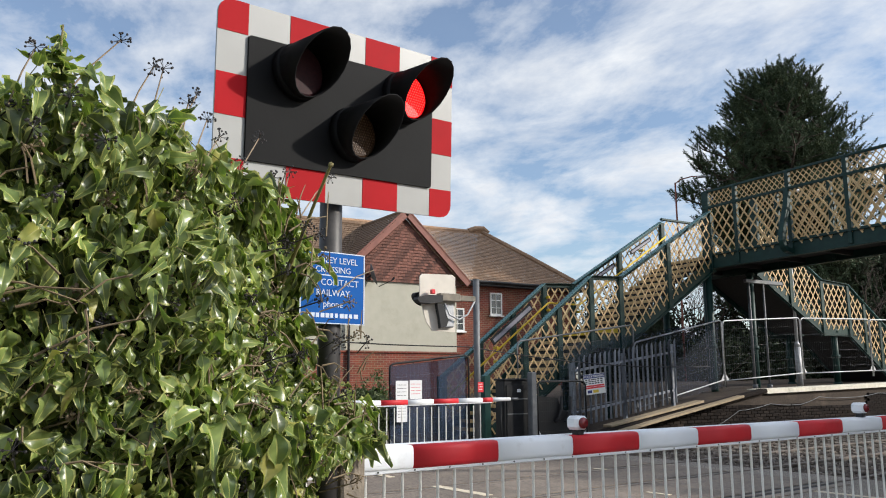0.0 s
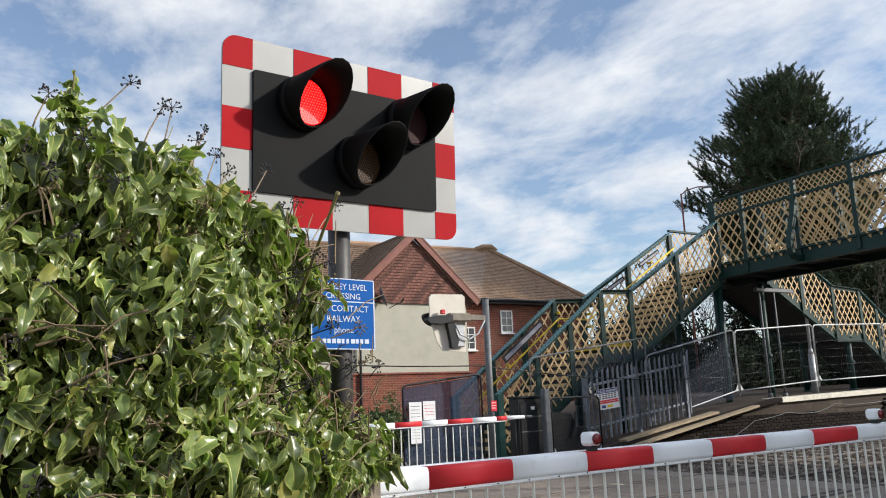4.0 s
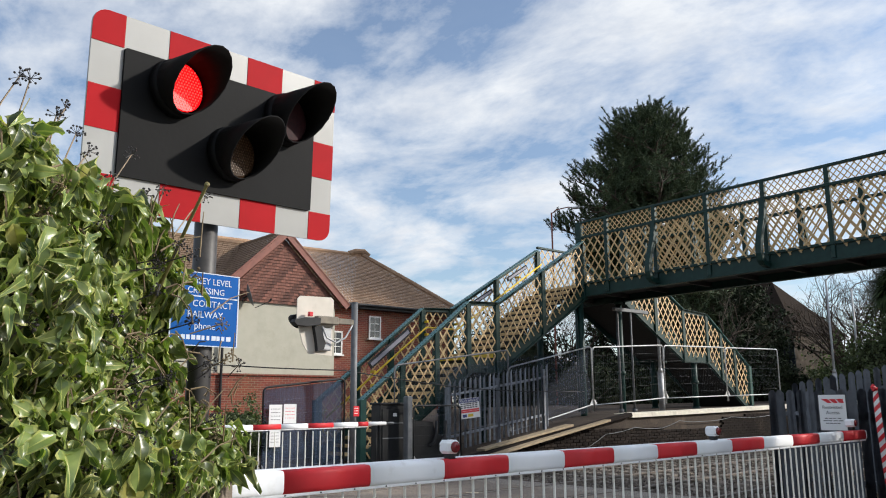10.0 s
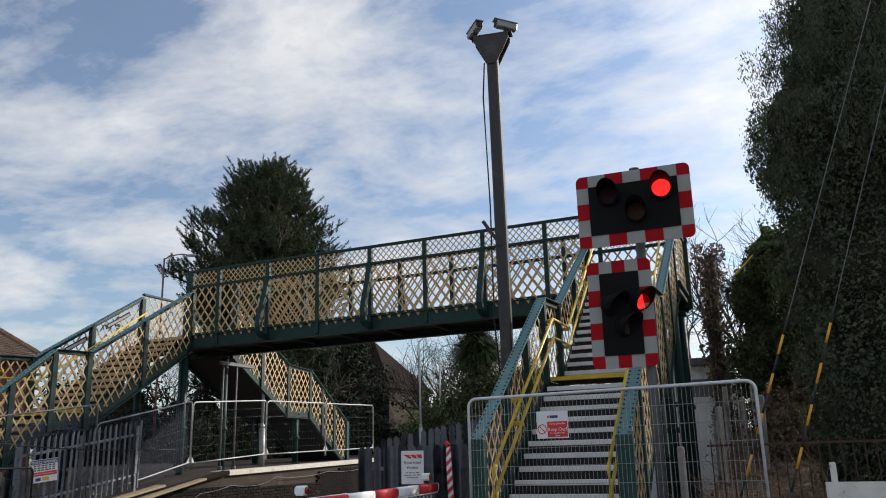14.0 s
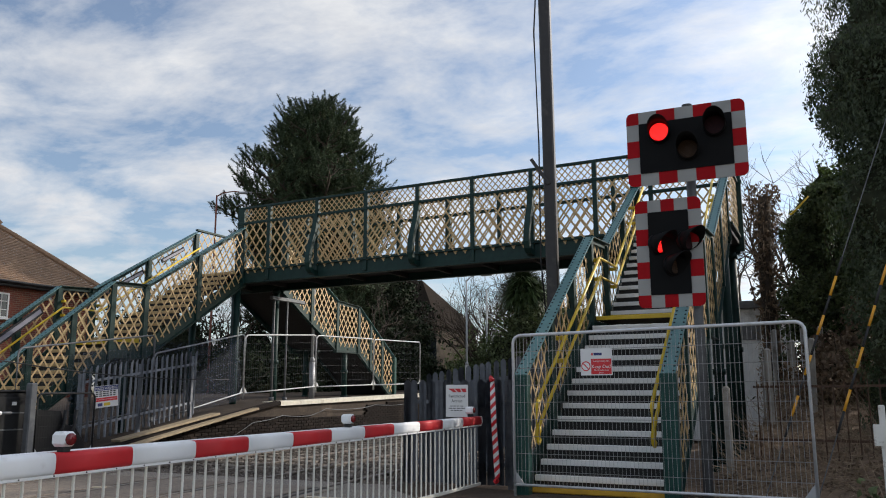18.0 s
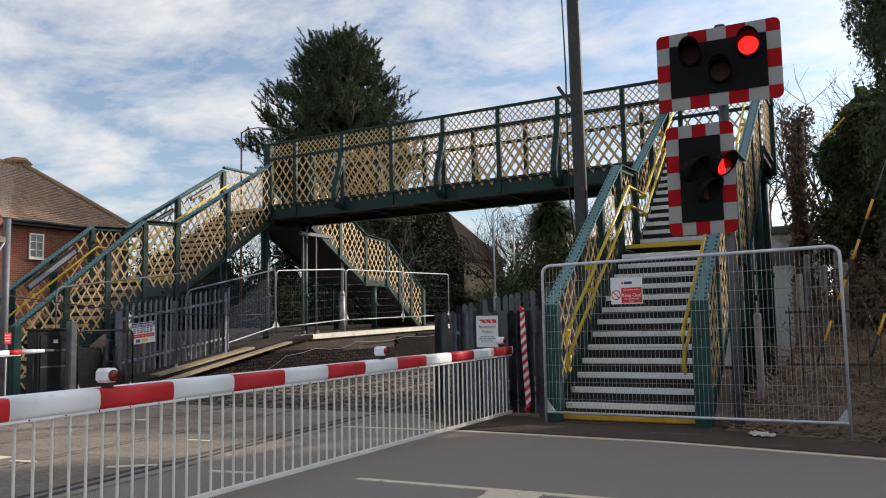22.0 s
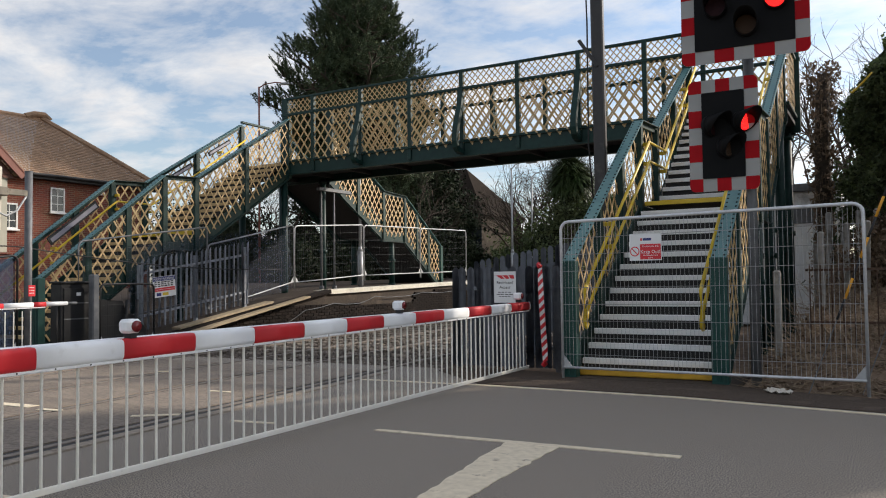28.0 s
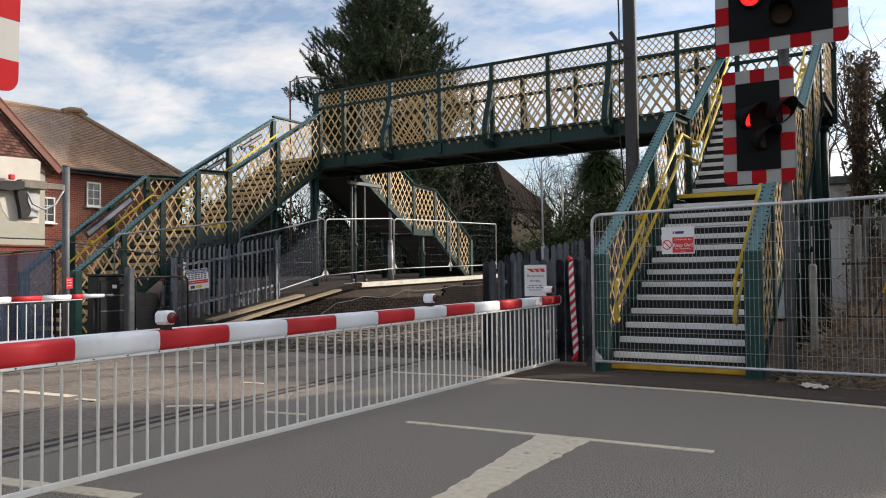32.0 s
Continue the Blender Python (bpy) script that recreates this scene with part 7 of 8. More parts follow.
def ivy_hedge():
    rnd = random.Random(77)
    top = thing("ivy_hedge", "dense glossy green ivy hedge with dark berry heads beside the signal", "hedge", (-0.09, -0.085, -0.12))
    shapes = [ivy_leaf(v) for v in range(16)]
    meshes = []
    for v, f, tone in shapes:
        me = bpy.data.meshes.new("leaf")
        me.from_pydata(v, [], f)
        me.materials.append(M["leaf_near"])
        me.materials.append(M["leaf_rim"])
        for p, k in zip(me.polygons, tone):
            p.use_smooth, p.material_index = True, k
        meshes.append(me)
    # inner filler, near-black to stand in for the shade between the leaves
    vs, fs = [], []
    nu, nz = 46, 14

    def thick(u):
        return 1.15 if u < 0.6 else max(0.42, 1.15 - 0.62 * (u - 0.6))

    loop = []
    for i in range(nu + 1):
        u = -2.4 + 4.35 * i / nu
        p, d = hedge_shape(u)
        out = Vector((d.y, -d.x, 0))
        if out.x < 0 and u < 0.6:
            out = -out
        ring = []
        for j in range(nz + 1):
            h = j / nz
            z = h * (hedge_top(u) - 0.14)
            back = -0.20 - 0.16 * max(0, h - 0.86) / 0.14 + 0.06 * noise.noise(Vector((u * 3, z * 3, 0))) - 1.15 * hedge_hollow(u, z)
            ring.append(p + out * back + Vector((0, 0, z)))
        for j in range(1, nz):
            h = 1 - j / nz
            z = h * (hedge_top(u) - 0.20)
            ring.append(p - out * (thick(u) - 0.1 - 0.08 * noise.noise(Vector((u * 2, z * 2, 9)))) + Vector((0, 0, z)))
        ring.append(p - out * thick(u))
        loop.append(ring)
    n = len(loop[0])
    vs = [q for ring in loop for q in ring]
    for i in range(nu):
        for j in range(n - 1):
            k = i * n + j
            fs.append((k, k + n, k + n + 1, k + 1))
    fs.append(tuple(range(n)))
    fs.append(tuple(range(nu * n, nu * n + n))[::-1])
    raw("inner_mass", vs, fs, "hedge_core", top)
    # leaves
    near, vs, fs, tones = 0, [], [], []
    bm = B()
    for n in range(14500):
        u = rnd.uniform(-1.0, 2.02) if n > 2200 else rnd.uniform(-2.35, -0.4)
        p, d = hedge_shape(u)
        out = Vector((d.y, -d.x, 0))
        if out.x < 0 and u < 0.6:
            out = -out
        ht = hedge_top(u)
        crown = rnd.random() < 0.27
        rear = n % 9 == 0
        if crown:
            z = ht + rnd.uniform(-0.10, 0.05)
            back = rnd.uniform(-thick(u), 0.05)
            nrm = Vector((out.x * 0.4, out.y * 0.4, 1.0))
        else:
            z = rnd.uniform(0.25, 1.0) ** 0.8 * ht
            lump = 0.13 * noise.noise(Vector((u * 2.6, z * 2.6, 1))) + 0.16 * noise.noise(Vector((u * 6, z * 6, 4)))
            back = lump + rnd.uniform(-0.16, 0.05) - 0.12 * max(0, z / ht - 0.85) / 0.15
            nrm = out * 0.9 + Vector((0, 0, 0.55))
        if rear and not crown:
            back = -thick(u) - rnd.uniform(-0.1, 0.08)
            nrm = out * -0.9 + Vector((0, 0, 0.5))
        back -= hedge_hollow(u, z)
        pos = p + out * back + Vector((0, 0, z))
        nrm = (nrm + Vector((rnd.gauss(0, 0.72), rnd.gauss(0, 0.72), rnd.gauss(0, 0.62)))).normalized()
        tip = Vector((rnd.gauss(0, 0.55), rnd.gauss(0, 0.55), rnd.gauss(-0.85, 0.45)))
        tip = tip - nrm * tip.dot(nrm)
        if tip.length < 0.1:
            continue
        tip.normalize()
        side = nrm.cross(tip)
        s = rnd.uniform(0.062, 0.108) * (0.75 if rnd.random() < 0.25 else 1.0) * (1 + 0.30 * min(1.0, max(0.0, (u - 0.5) / 0.6)))
        m = Matrix((tip, side, nrm)).transposed().to_4x4()
        m.translation = pos
        m = m @ Matrix.Diagonal((s, s * rnd.uniform(0.85, 1.1), s, 1))
        if near < 300 and not crown and 0.0 < u < 1.5 and z > 0.9 and back > -0.04:
            ob = new("leaf", meshes[near % 16])
            ob.parent, ob.matrix_basis = top, m
            near += 1
        else:
            v, f, tone = shapes[n % 16]
            k = len(vs)
            vs += [m @ Vector(q) for q in v]
            fs += [tuple(k + i for i in q) for q in f]
            tones += [2] * len(tone) if n % 37 == 0 else tone
        if n % 5 == 0:
            tube(bm, [pos, pos - tip * s * 0.6 - out * 0.05 + Vector((0, 0, 0.02))], 0.0016, 3)
    mass = tagged(raw("foliage", vs, fs, "leaf", top, True), kind="stuff")
    mass.data.materials.append(M["leaf_rim"])
    mass.data.materials.append(M["leaf_yellow"])
    mass.data.polygons.foreach_set("material_index", tones)
    tagged(part("stalkwork", bm, "stalk", top), kind="stuff")
    # sprigs of drooping leaves above the top
    for u, ln, lean in ((-0.02, 0.10, 0.2), (0.20, 0.22, 0.12), (0.24, 0.14, -0.3), (0.55, 0.13, 0.2), (0.78, 0.10, 0.3), (1.18, 0.10, 0.5)):
        p, d = hedge_shape(u)
        a = Vector((p.x - 0.12, p.y, hedge_top(u) - 0.08))
        b = a + d * lean * ln + Vector((0, 0, ln + 0.06))
        bm = B()
        tube(bm, [a, a.lerp(b, 0.5) + Vector((0, 0.01, 0)), b], 0.005, 5, 0.003)
        sprig = part("sprig", bm, "stalk", top)
        for k in range(11):
            q = a.lerp(b, rnd.uniform(0.45, 1.0))
            w = Vector((rnd.gauss(0, 1), rnd.gauss(0, 1), rnd.gauss(-0.7, 0.5))).normalized()
            nrm = (w.cross(Vector((rnd.gauss(0, 1), rnd.gauss(0, 1), 0.2)))).normalized()
            m = Matrix((w, nrm.cross(w), nrm)).transposed().to_4x4()
            m.translation = q
            ob = new("leaf", meshes[(k * 5 + int(u * 9)) % 16])
            ob.parent, ob.matrix_basis = sprig, m @ Matrix.Diagonal((*[rnd.uniform(0.06, 0.10)] * 3, 1))
    # flower stems that stand out of the top, with berry heads
    k = 0
    for u, lean, ln in ((0.02, -0.3, 0.20), (0.10, 0.25, 0.24), (0.22, 0.55, 0.30), (0.40, 0.30, 0.26), (0.47, 0.12, 0.30), (0.56, 0.40, 0.30), (0.60, 0.12, 0.26), (0.66, 0.30, 0.25), (0.70, 0.5, 0.22), (0.86, 0.55, 0.36), (1.40, 0.9, 0.30), (0.9, 0.1, 0.2), (1.1, 0.3, 0.2), (1.25, 0.2, 0.18)):
        p, d = hedge_shape(u)
        a = Vector((p.x - 0.10, p.y, hedge_top(u) - 0.06))
        b = a + d * lean * ln + Vector((0.02, 0, ln * 0.78))
        bm = B()
        tube(bm, [a, a.lerp(b, 0.5) + Vector((0, 0, 0.015)), b], 0.0032, 5, 0.0022)
        stem = part("flower_stem", bm, "twig", top)
        bm = B()
        for i in range(16):
            w = Vector((rnd.gauss(0, 1), rnd.gauss(0, 1), rnd.gauss(0.3, 1))).normalized()
            e = b + w * 0.028
            tube(bm, [b, e], 0.0009, 3)
            bmesh.ops.create_icosphere(bm, subdivisions=1, radius=0.0042, matrix=Matrix.Translation(e))
        part("berry_head", bm, "berry", stem, "dark berry head")
    for n in range(105):
        u, h = rnd.uniform(-0.2, 1.9), rnd.uniform(0.45, 0.97)
        p, d = hedge_shape(u)
        out = Vector((d.y, -d.x, 0))
        if out.x < 0 and u < 0.6:
            out = -out
        c = p + out * rnd.uniform(-0.02, 0.07) + Vector((0, 0, hedge_top(u) * h))
        bm = B()
        a = c - out * 0.14 + Vector((rnd.gauss(0, 0.05), rnd.gauss(0, 0.05), -0.05))
        tube(bm, [a, c], 0.003, 4)
        for i in range(14):
            w = Vector((rnd.gauss(0, 1), rnd.gauss(0, 1), rnd.gauss(0.2, 1))).normalized()
            tube(bm, [c, c + w * 0.03], 0.001, 3)
            bmesh.ops.create_icosphere(bm, subdivisions=1, radius=0.005, matrix=Matrix.Translation(c + w * 0.03))
        part("berry_head", bm, "berry" if n % 3 else "ivy_stem", top)
    bm = B()
    for n in range(210):
        u, h = rnd.uniform(-0.3, 1.95), rnd.uniform(0.3, 0.98)
        p, d = hedge_shape(u)
        out = Vector((d.y, -d.x, 0))
        if out.x < 0 and u < 0.6:
            out = -out
        c = p + out * rnd.uniform(-0.05, 0.05) + Vector((0, 0, hedge_top(u) * h))
        e = c + d * rnd.gauss(0, 0.14) + out * rnd.uniform(-0.02, 0.08) + Vector((0, 0, rnd.gauss(0.04, 0.10)))
        tube(bm, [c, c.lerp(e, 0.5) + Vector((0, 0, 0.02)), e], 0.004, 4, 0.002)
    tagged(part("stemwork", bm, "ivy_stem", top), kind="stuff")
    bm = B()
    tube(bm, [(-3.28, 1.14, 1.80), (-3.10, 1.14, 1.95), (-2.94, 1.135, 2.08), (-2.79, 1.135, 2.20)], 0.009, 7, 0.006)
    bmesh.ops.create_icosphere(bm, subdivisions=1, radius=0.012, matrix=Matrix.Translation((-2.785, 1.135, 2.205)))
    part("cut_stem", bm, "stalk", top, "pale cut stem")


M["leaf_near"] = material("ivy_leaf_front", (0.175, 0.220, 0.062), (0.055, 0.092, 0.028), 0.30, thin=0.20, scale=9, rand=0.5, stain=(0.20, 0.18, 0.035), stain_scale=11, stain_at=(0.63, 0.75))
M["leaf_rim"] = material("ivy_leaf_rim", (0.36, 0.36, 0.115), (0.16, 0.20, 0.052), 0.36, thin=0.25, scale=14, rand=0.4, island=True, stain=(0.30, 0.26, 0.08), stain_scale=12, stain_at=(0.6, 0.75))
M["leaf_yellow"] = material("yellowing_ivy_leaf", (0.40, 0.36, 0.10), (0.22, 0.24, 0.06), 0.4, thin=0.25, scale=16, rand=0.4, island=True, stain=(0.22, 0.13, 0.05), stain_scale=22, stain_at=(0.6, 0.75))
# near-black filler colour: the shade deep in the hedge
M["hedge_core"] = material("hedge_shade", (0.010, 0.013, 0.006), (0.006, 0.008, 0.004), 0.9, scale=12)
M["ivy_stem"] = material("ivy_stem", (0.20, 0.150, 0.085), (0.125, 0.092, 0.055), 0.85, scale=20)
M["stalk"] = material("leaf_stalk", (0.20, 0.19, 0.06), (0.16, 0.13, 0.05), 0.6, scale=20)
ivy_hedge()


def timber_post():
    bm = B()
    box(bm, (-0.085, -0.075, -0.05), (0.085, 0.075, 1.19), 0.012)
    for v in bm.verts:
        if v.co.z > 1.1:
            v.co.z += 0.02 * noise.noise(v.co * 15)
    o = tagged(part("timber_post", bm, "timber"), "old grey split timber post at the end of the hedge", "post")
    o.matrix_basis = pose(-3.78, 1.545, -0.14, 0, 0, 15)


timber_post()


# ---- signs and notices ----
def letters(parent, text, x, z, h, mat, y=-0.006, width=None, name="lettering"):
    """Raised lettering in the built-in font on a board that faces -y: centred at x, base line z."""
    cu = bpy.data.curves.new(name, "FONT")
    cu.body, cu.size, cu.align_x, cu.extrude = text, h * 1.38, "CENTER", 0.0008
    cu.resolution_u = 2
    tmp = bpy.data.objects.new(name, cu)
    scene.collection.objects.link(tmp)
    bpy.context.view_layer.update()
    me = bpy.data.meshes.new_from_object(tmp.evaluated_get(bpy.context.evaluated_depsgraph_get()))
    wide = tmp.dimensions.x
    bpy.data.objects.remove(tmp)
    me.materials.clear()
    me.materials.append(M[mat])
    ob = new(name, me)
    ob.parent = parent
    s = min(1.0, width / wide) if width else 1.0
    ob.matrix_basis = pose(x, y, z, 90) @ Matrix.Diagonal((s, 1, 1, 1))
    return ob


def plate(parent, name, x0, z0, x1, z1, mat, y=0.0, thick=0.004, r=0.0):
    bm = B()
    box(bm, (x0, y - thick, z0), (x1, y, z1), r)
    return part(name, bm, mat, parent)


def bars(parent, x0, x1, z, h, n, mat, y, seed=1):
    """A line of writing too small to read, as short bars."""
    rnd = random.Random(seed)
    x = x0
    for _ in range(n):
        w = (x1 - x0) / n * rnd.uniform(0.55, 0.92)
        plate(parent, "writing_bar", x, z, x + w, z + h, mat, y, 0.001)
        x += (x1 - x0) / n


def blue_sign():
    s = thing("crossing_name_sign", "blue enamel level crossing contact sign with white lettering", "sign", (-3.672, 1.425, 1.705), 97.8)
    s.scale = (0.9, 0.9, 0.9)
    plate(s, "board", -0.205, -0.195, 0.205, 0.195, "blue", 0, 0.006, 0.004)
    for x0, z0, x1, z1 in ((-0.205, 0.190, 0.205, 0.195), (-0.205, -0.195, 0.205, -0.190), (-0.205, -0.187, -0.198, 0.187), (0.198, -0.187, 0.205, 0.187), (-0.198, 0.064, 0.198, 0.070)):
        plate(s, "border", x0, z0, x1, z1, "letter_pale", -0.006, 0.0015)
    letters(s, "TRIMLEY LEVEL", 0, 0.134, 0.034, "letter_pale", -0.0075, 0.36)
    letters(s, "CROSSING", 0, 0.082, 0.034, "letter_pale", -0.0075)
    letters(s, "TO CONTACT", 0, 0.012, 0.036, "letter_pale", -0.0075, 0.36)
    letters(s, "RAILWAY", 0, -0.045, 0.036, "letter_pale", -0.0075)
    letters(s, "phone", 0, -0.105, 0.036, "letter_pale", -0.0075)
    bars(s, -0.165, 0.165, -0.162, 0.024, 11, "letter_pale", -0.006, 3)
    for z in (0.13, -0.13):
        bm = B()
        box(bm, (-0.03, 0.0, z - 0.02), (0.03, 0.09, z + 0.02), 0.004)
        part("clamp", bm, "grey_steel", s)


blue_sign()


def keep_out():
    s = thing("keep_out_sign", "white and red keep out sign tied to the fence panel", "sign", (-2.455, 9.345, 1.603), -5.4)
    plate(s, "board", -0.195, -0.158, 0.195, 0.158, "sign_white", 0, 0.004)
    plate(s, "red_panel", -0.065, -0.145, 0.185, 0.035, "sign_red", -0.004, 0.001)
    letters(s, "Keep Out!", 0.06, -0.075, 0.042, "sign_white", -0.0055, 0.23)
    letters(s, "Construction Site", 0.06, 0.0, 0.020, "sign_white", -0.0055, 0.22)
    letters(s, "No Unauthorised", 0.06, -0.105, 0.018, "sign_white", -0.0055, 0.22)
    letters(s, "Entry", 0.06, -0.135, 0.018, "sign_white", -0.0055)
    bm = B()
    rod(bm, (-0.13, -0.0040, -0.05), (-0.13, -0.0055, -0.05), 0.058, sides=24)
    part("ring", bm, "sign_red", s)
    bm = B()
    rod(bm, (-0.13, -0.0055, -0.05), (-0.13, -0.0065, -0.05), 0.046, sides=24)
    part("disc", bm, "sign_white", s)
    bm = B()
    beam(bm, (-0.165, -0.007, -0.015), (-0.095, -0.007, -0.085), 0.002, 0.012, up=(1, 0, 1))
    part("slash", bm, "sign_red", s)
    bars(s, -0.03, 0.10, 0.075, 0.03, 1, "navy", -0.004, 5)
    bars(s, -0.06, -0.035, 0.075, 0.03, 1, "sign_red", -0.004, 6)


keep_out()


def restricted():
    s = thing("restricted_access_sign", "white restricted access notice on the palisade", "sign", (-4.60, 10.07, 1.135), 4)
    plate(s, "board", -0.16, -0.215, 0.16, 0.215, "sign_white", 0, 0.004)
    letters(s, "Restricted", 0, 0.045, 0.042, "ink", -0.0055, 0.27)
    letters(s, "Access", 0, -0.02, 0.042, "ink", -0.0055)
    for z, w in ((-0.075, 0.10), (-0.105, 0.12), (-0.135, 0.09)):
        bars(s, -w, w, z, 0.010, 4, "ink", -0.004, int(-z * 1000))
    for i in range(3):
        bm = B()
        prism(bm, [(-0.13 + 0.09 * i, 0.165), (-0.05 + 0.09 * i, 0.165), (0.0 + 0.07 * i, 0.115), (-0.05 + 0.07 * i, 0.115)][::-1], 0.001, Matrix(((1, 0, 0, 0), (0, 0, -1, -0.004), (0, 1, 0, 0), (0, 0, 0, 1))))
        part("emblem", bm, "sign_red", s)


restricted()


def police_notice():
    s = thing("police_warning_sign", "white police warning notice with red band on the palisade", "sign", (-13.20, 11.87, 1.18), 92)
    plate(s, "board", -0.31, -0.215, 0.31, 0.215, "sign_white", 0, 0.005)
    s.matrix_basis = s.matrix_basis @ pose(0, 0, 0, 0, -5, 0)
    plate(s, "header", -0.305, 0.122, 0.305, 0.208, "navy", -0.005, 0.001)
    letters(s, "POLICE WARNING", 0, 0.138, 0.052, "sign_white", -0.0075, 0.56)
    for i, z in enumerate((0.085, 0.045, 0.005)):
        bars(s, -0.27, 0.27, z, 0.024, 6, "ink", -0.005, i + 11)
    for i, z in enumerate((-0.045, -0.085)):
        plate(s, "red_band", -0.29, z - 0.008, 0.29, z + 0.026, "sign_red", -0.005, 0.001)
    plate(s, "badge", -0.06, -0.185, 0.10, -0.125, "yellow", -0.005, 0.001)
    plate(s, "badge", -0.22, -0.185, -0.10, -0.125, "navy", -0.005, 0.001)


police_notice()


def twisted_tape():
    s = thing("hazard_tape", "twisted red and white hazard tape tied down a fence pale", "tape", (-4.05, 10.0, 0))
    n, w, lean = 22, 0.042, 0.05
    for i in range(n):
        z0, z1 = 1.40 - i * 0.058, 1.40 - (i + 1) * 0.058
        bm = B()
        def at(side, z):
            zz = z + side * 0.035
            f = (1.4 - zz) / 1.3
            return (side * w * (1 - 0.35 * abs(2 * f - 1) ** 4) + lean * f, -0.015 * math.sin(5 * f) - 0.012 * side * math.sin(4 * f), zz)
        q = [at(-1, z0), at(-1, z1), at(1, z1), at(1, z0)]
        f = [bm.verts.new(p) for p in q] + [bm.verts.new((x, y + 0.004, z)) for x, y, z in q]
        bm.faces.new(f[:4]), bm.faces.new(f[4:][::-1])
        for k in range(4):
            bm.faces.new((f[k], f[4 + k], f[4 + (k + 1) % 4], f[(k + 1) % 4]))
        part("band", bm, "sign_red" if i % 2 else "sign_white", s)
    for x, z in ((0.0, 1.42), (0.05, 0.11)):
        bm = B()
        bmesh.ops.create_icosphere(bm, subdivisions=2, radius=0.035, matrix=Matrix.Translation((x, -0.02, z)))
        for v in bm.verts:
            v.co += Vector((noise.noise(v.co * 40), noise.noise(v.co * 40 + Vector((5, 0, 0))), noise.noise(v.co * 40 + Vector((0, 5, 0))))) * 0.03
        part("knot", bm, "sign_red", s)


twisted_tape()
bm = B()
box(bm, (-3.50, 9.745, 0.022), (-1.72, 9.98, 0.105), 0.012)
tagged(part("kerb_step", bm, "step_yellow"), "yellow painted step at the foot of the stair", "step")
bm = B()
box(bm, (-3.50, 9.76, -0.03), (-1.70, 9.98, 0.021), 0.008)
tagged(part("step_base", bm, "verge"), "dark concrete riser under the yellow step", "step", kind="structure")
bm = B()
box(bm, (-3.60, 9.5, -0.05), (-1.5, 10.6, 0.012), 0.01)
tagged(part("stair_footing", bm, "platform"), "dark concrete footing under the stair", "footing", kind="structure")


def lawn_sign():
    s = thing("small_board_sign", "small white printed board fixed to the timber post", "sign", (-3.66, 1.56, 0.52), 80)
    plate(s, "board", -0.10, -0.08, 0.10, 0.08, "sign_white", 0, 0.005)
    plate(s, "green_shape", -0.02, -0.01, 0.08, 0.05, "lime", -0.005, 0.001)
    plate(s, "yellow_shape", -0.09, -0.05, -0.03, 0.01, "yellow", -0.005, 0.001)


M["lime"] = material("print_green", (0.05, 0.42, 0.30), (0.04, 0.36, 0.26), 0.5, scale=3)
lawn_sign()


# ---- far side of the crossing ----
def debris_net(name, dark, light, alpha):
    m = bpy.data.materials.new(name)
    m.use_nodes = True
    nt = m.node_tree
    p = nt.nodes["Principled BSDF"]
    no, ramp, geo = nt.nodes.new("ShaderNodeTexNoise"), nt.nodes.new("ShaderNodeValToRGB"), nt.nodes.new("ShaderNodeNewGeometry")
    nt.links.new(geo.outputs["Position"], no.inputs["Vector"])
    no.inputs["Scale"].default_value, no.inputs["Detail"].default_value = 2.5, 5
    ramp.color_ramp.elements[0].color, ramp.color_ramp.elements[1].color = (*dark, 1), (*light, 1)
    nt.links.new(no.outputs["Fac"], ramp.inputs[0])
    nt.links.new(ramp.outputs[0], p.inputs["Base Color"])
    p.inputs["Roughness"].default_value, p.inputs["Alpha"].default_value = 0.8, alpha
    return m


M["net"] = debris_net("navy_debris_net", (0.004, 0.010, 0.027), (0.010, 0.020, 0.048), 0.38)
M["net_dense"] = debris_net("slate_blue_net", (0.005, 0.018, 0.048), (0.014, 0.034, 0.078), 0.80)


def net_sheet(a, b, z0, z1, z2, z3, mat="net", label="dark blue debris netting tied to the fence"):
    """Slack netting between two uprights; lower and upper heights at each end."""
    a, b = Vector((*a, 0)), Vector((*b, 0))
    nrm = (b - a).normalized().cross(Vector((0, 0, 1)))
    vs, fs, n, m = [], [], 14, 6
    for i in range(n + 1):
        for j in range(m + 1):
            s, h = i / n, j / m
            lo, hi = z0 + (z1 - z0) * s, z2 + (z3 - z2) * s
            p = a.lerp(b, s) + Vector((0, 0, lo + (hi - lo) * h))
            vs.append(p + nrm * 0.05 * noise.noise(p * 1.8))
    for i in range(n):
        for j in range(m):
            k = i * (m + 1) + j
            fs.append((k, k + m + 1, k + m + 2, k + 1))
    top = thing("debris_netting", label, "netting")
    raw("net_sheet", vs, fs, mat, top, True)
    for i in range(0, n + 1, 2):
        for j in (0, 3, m):
            p = vs[i * (m + 1) + j]
            bm = B()
            tube(bm, [p + nrm * 0.03, p + nrm * 0.012 + Vector((0, 0, 0.025)), p - nrm * 0.03, p + nrm * 0.012 - Vector((0, 0, 0.025)), p + nrm * 0.03], 0.004, 4)
            part("cable_tie", bm, "rubber", top)
    return top


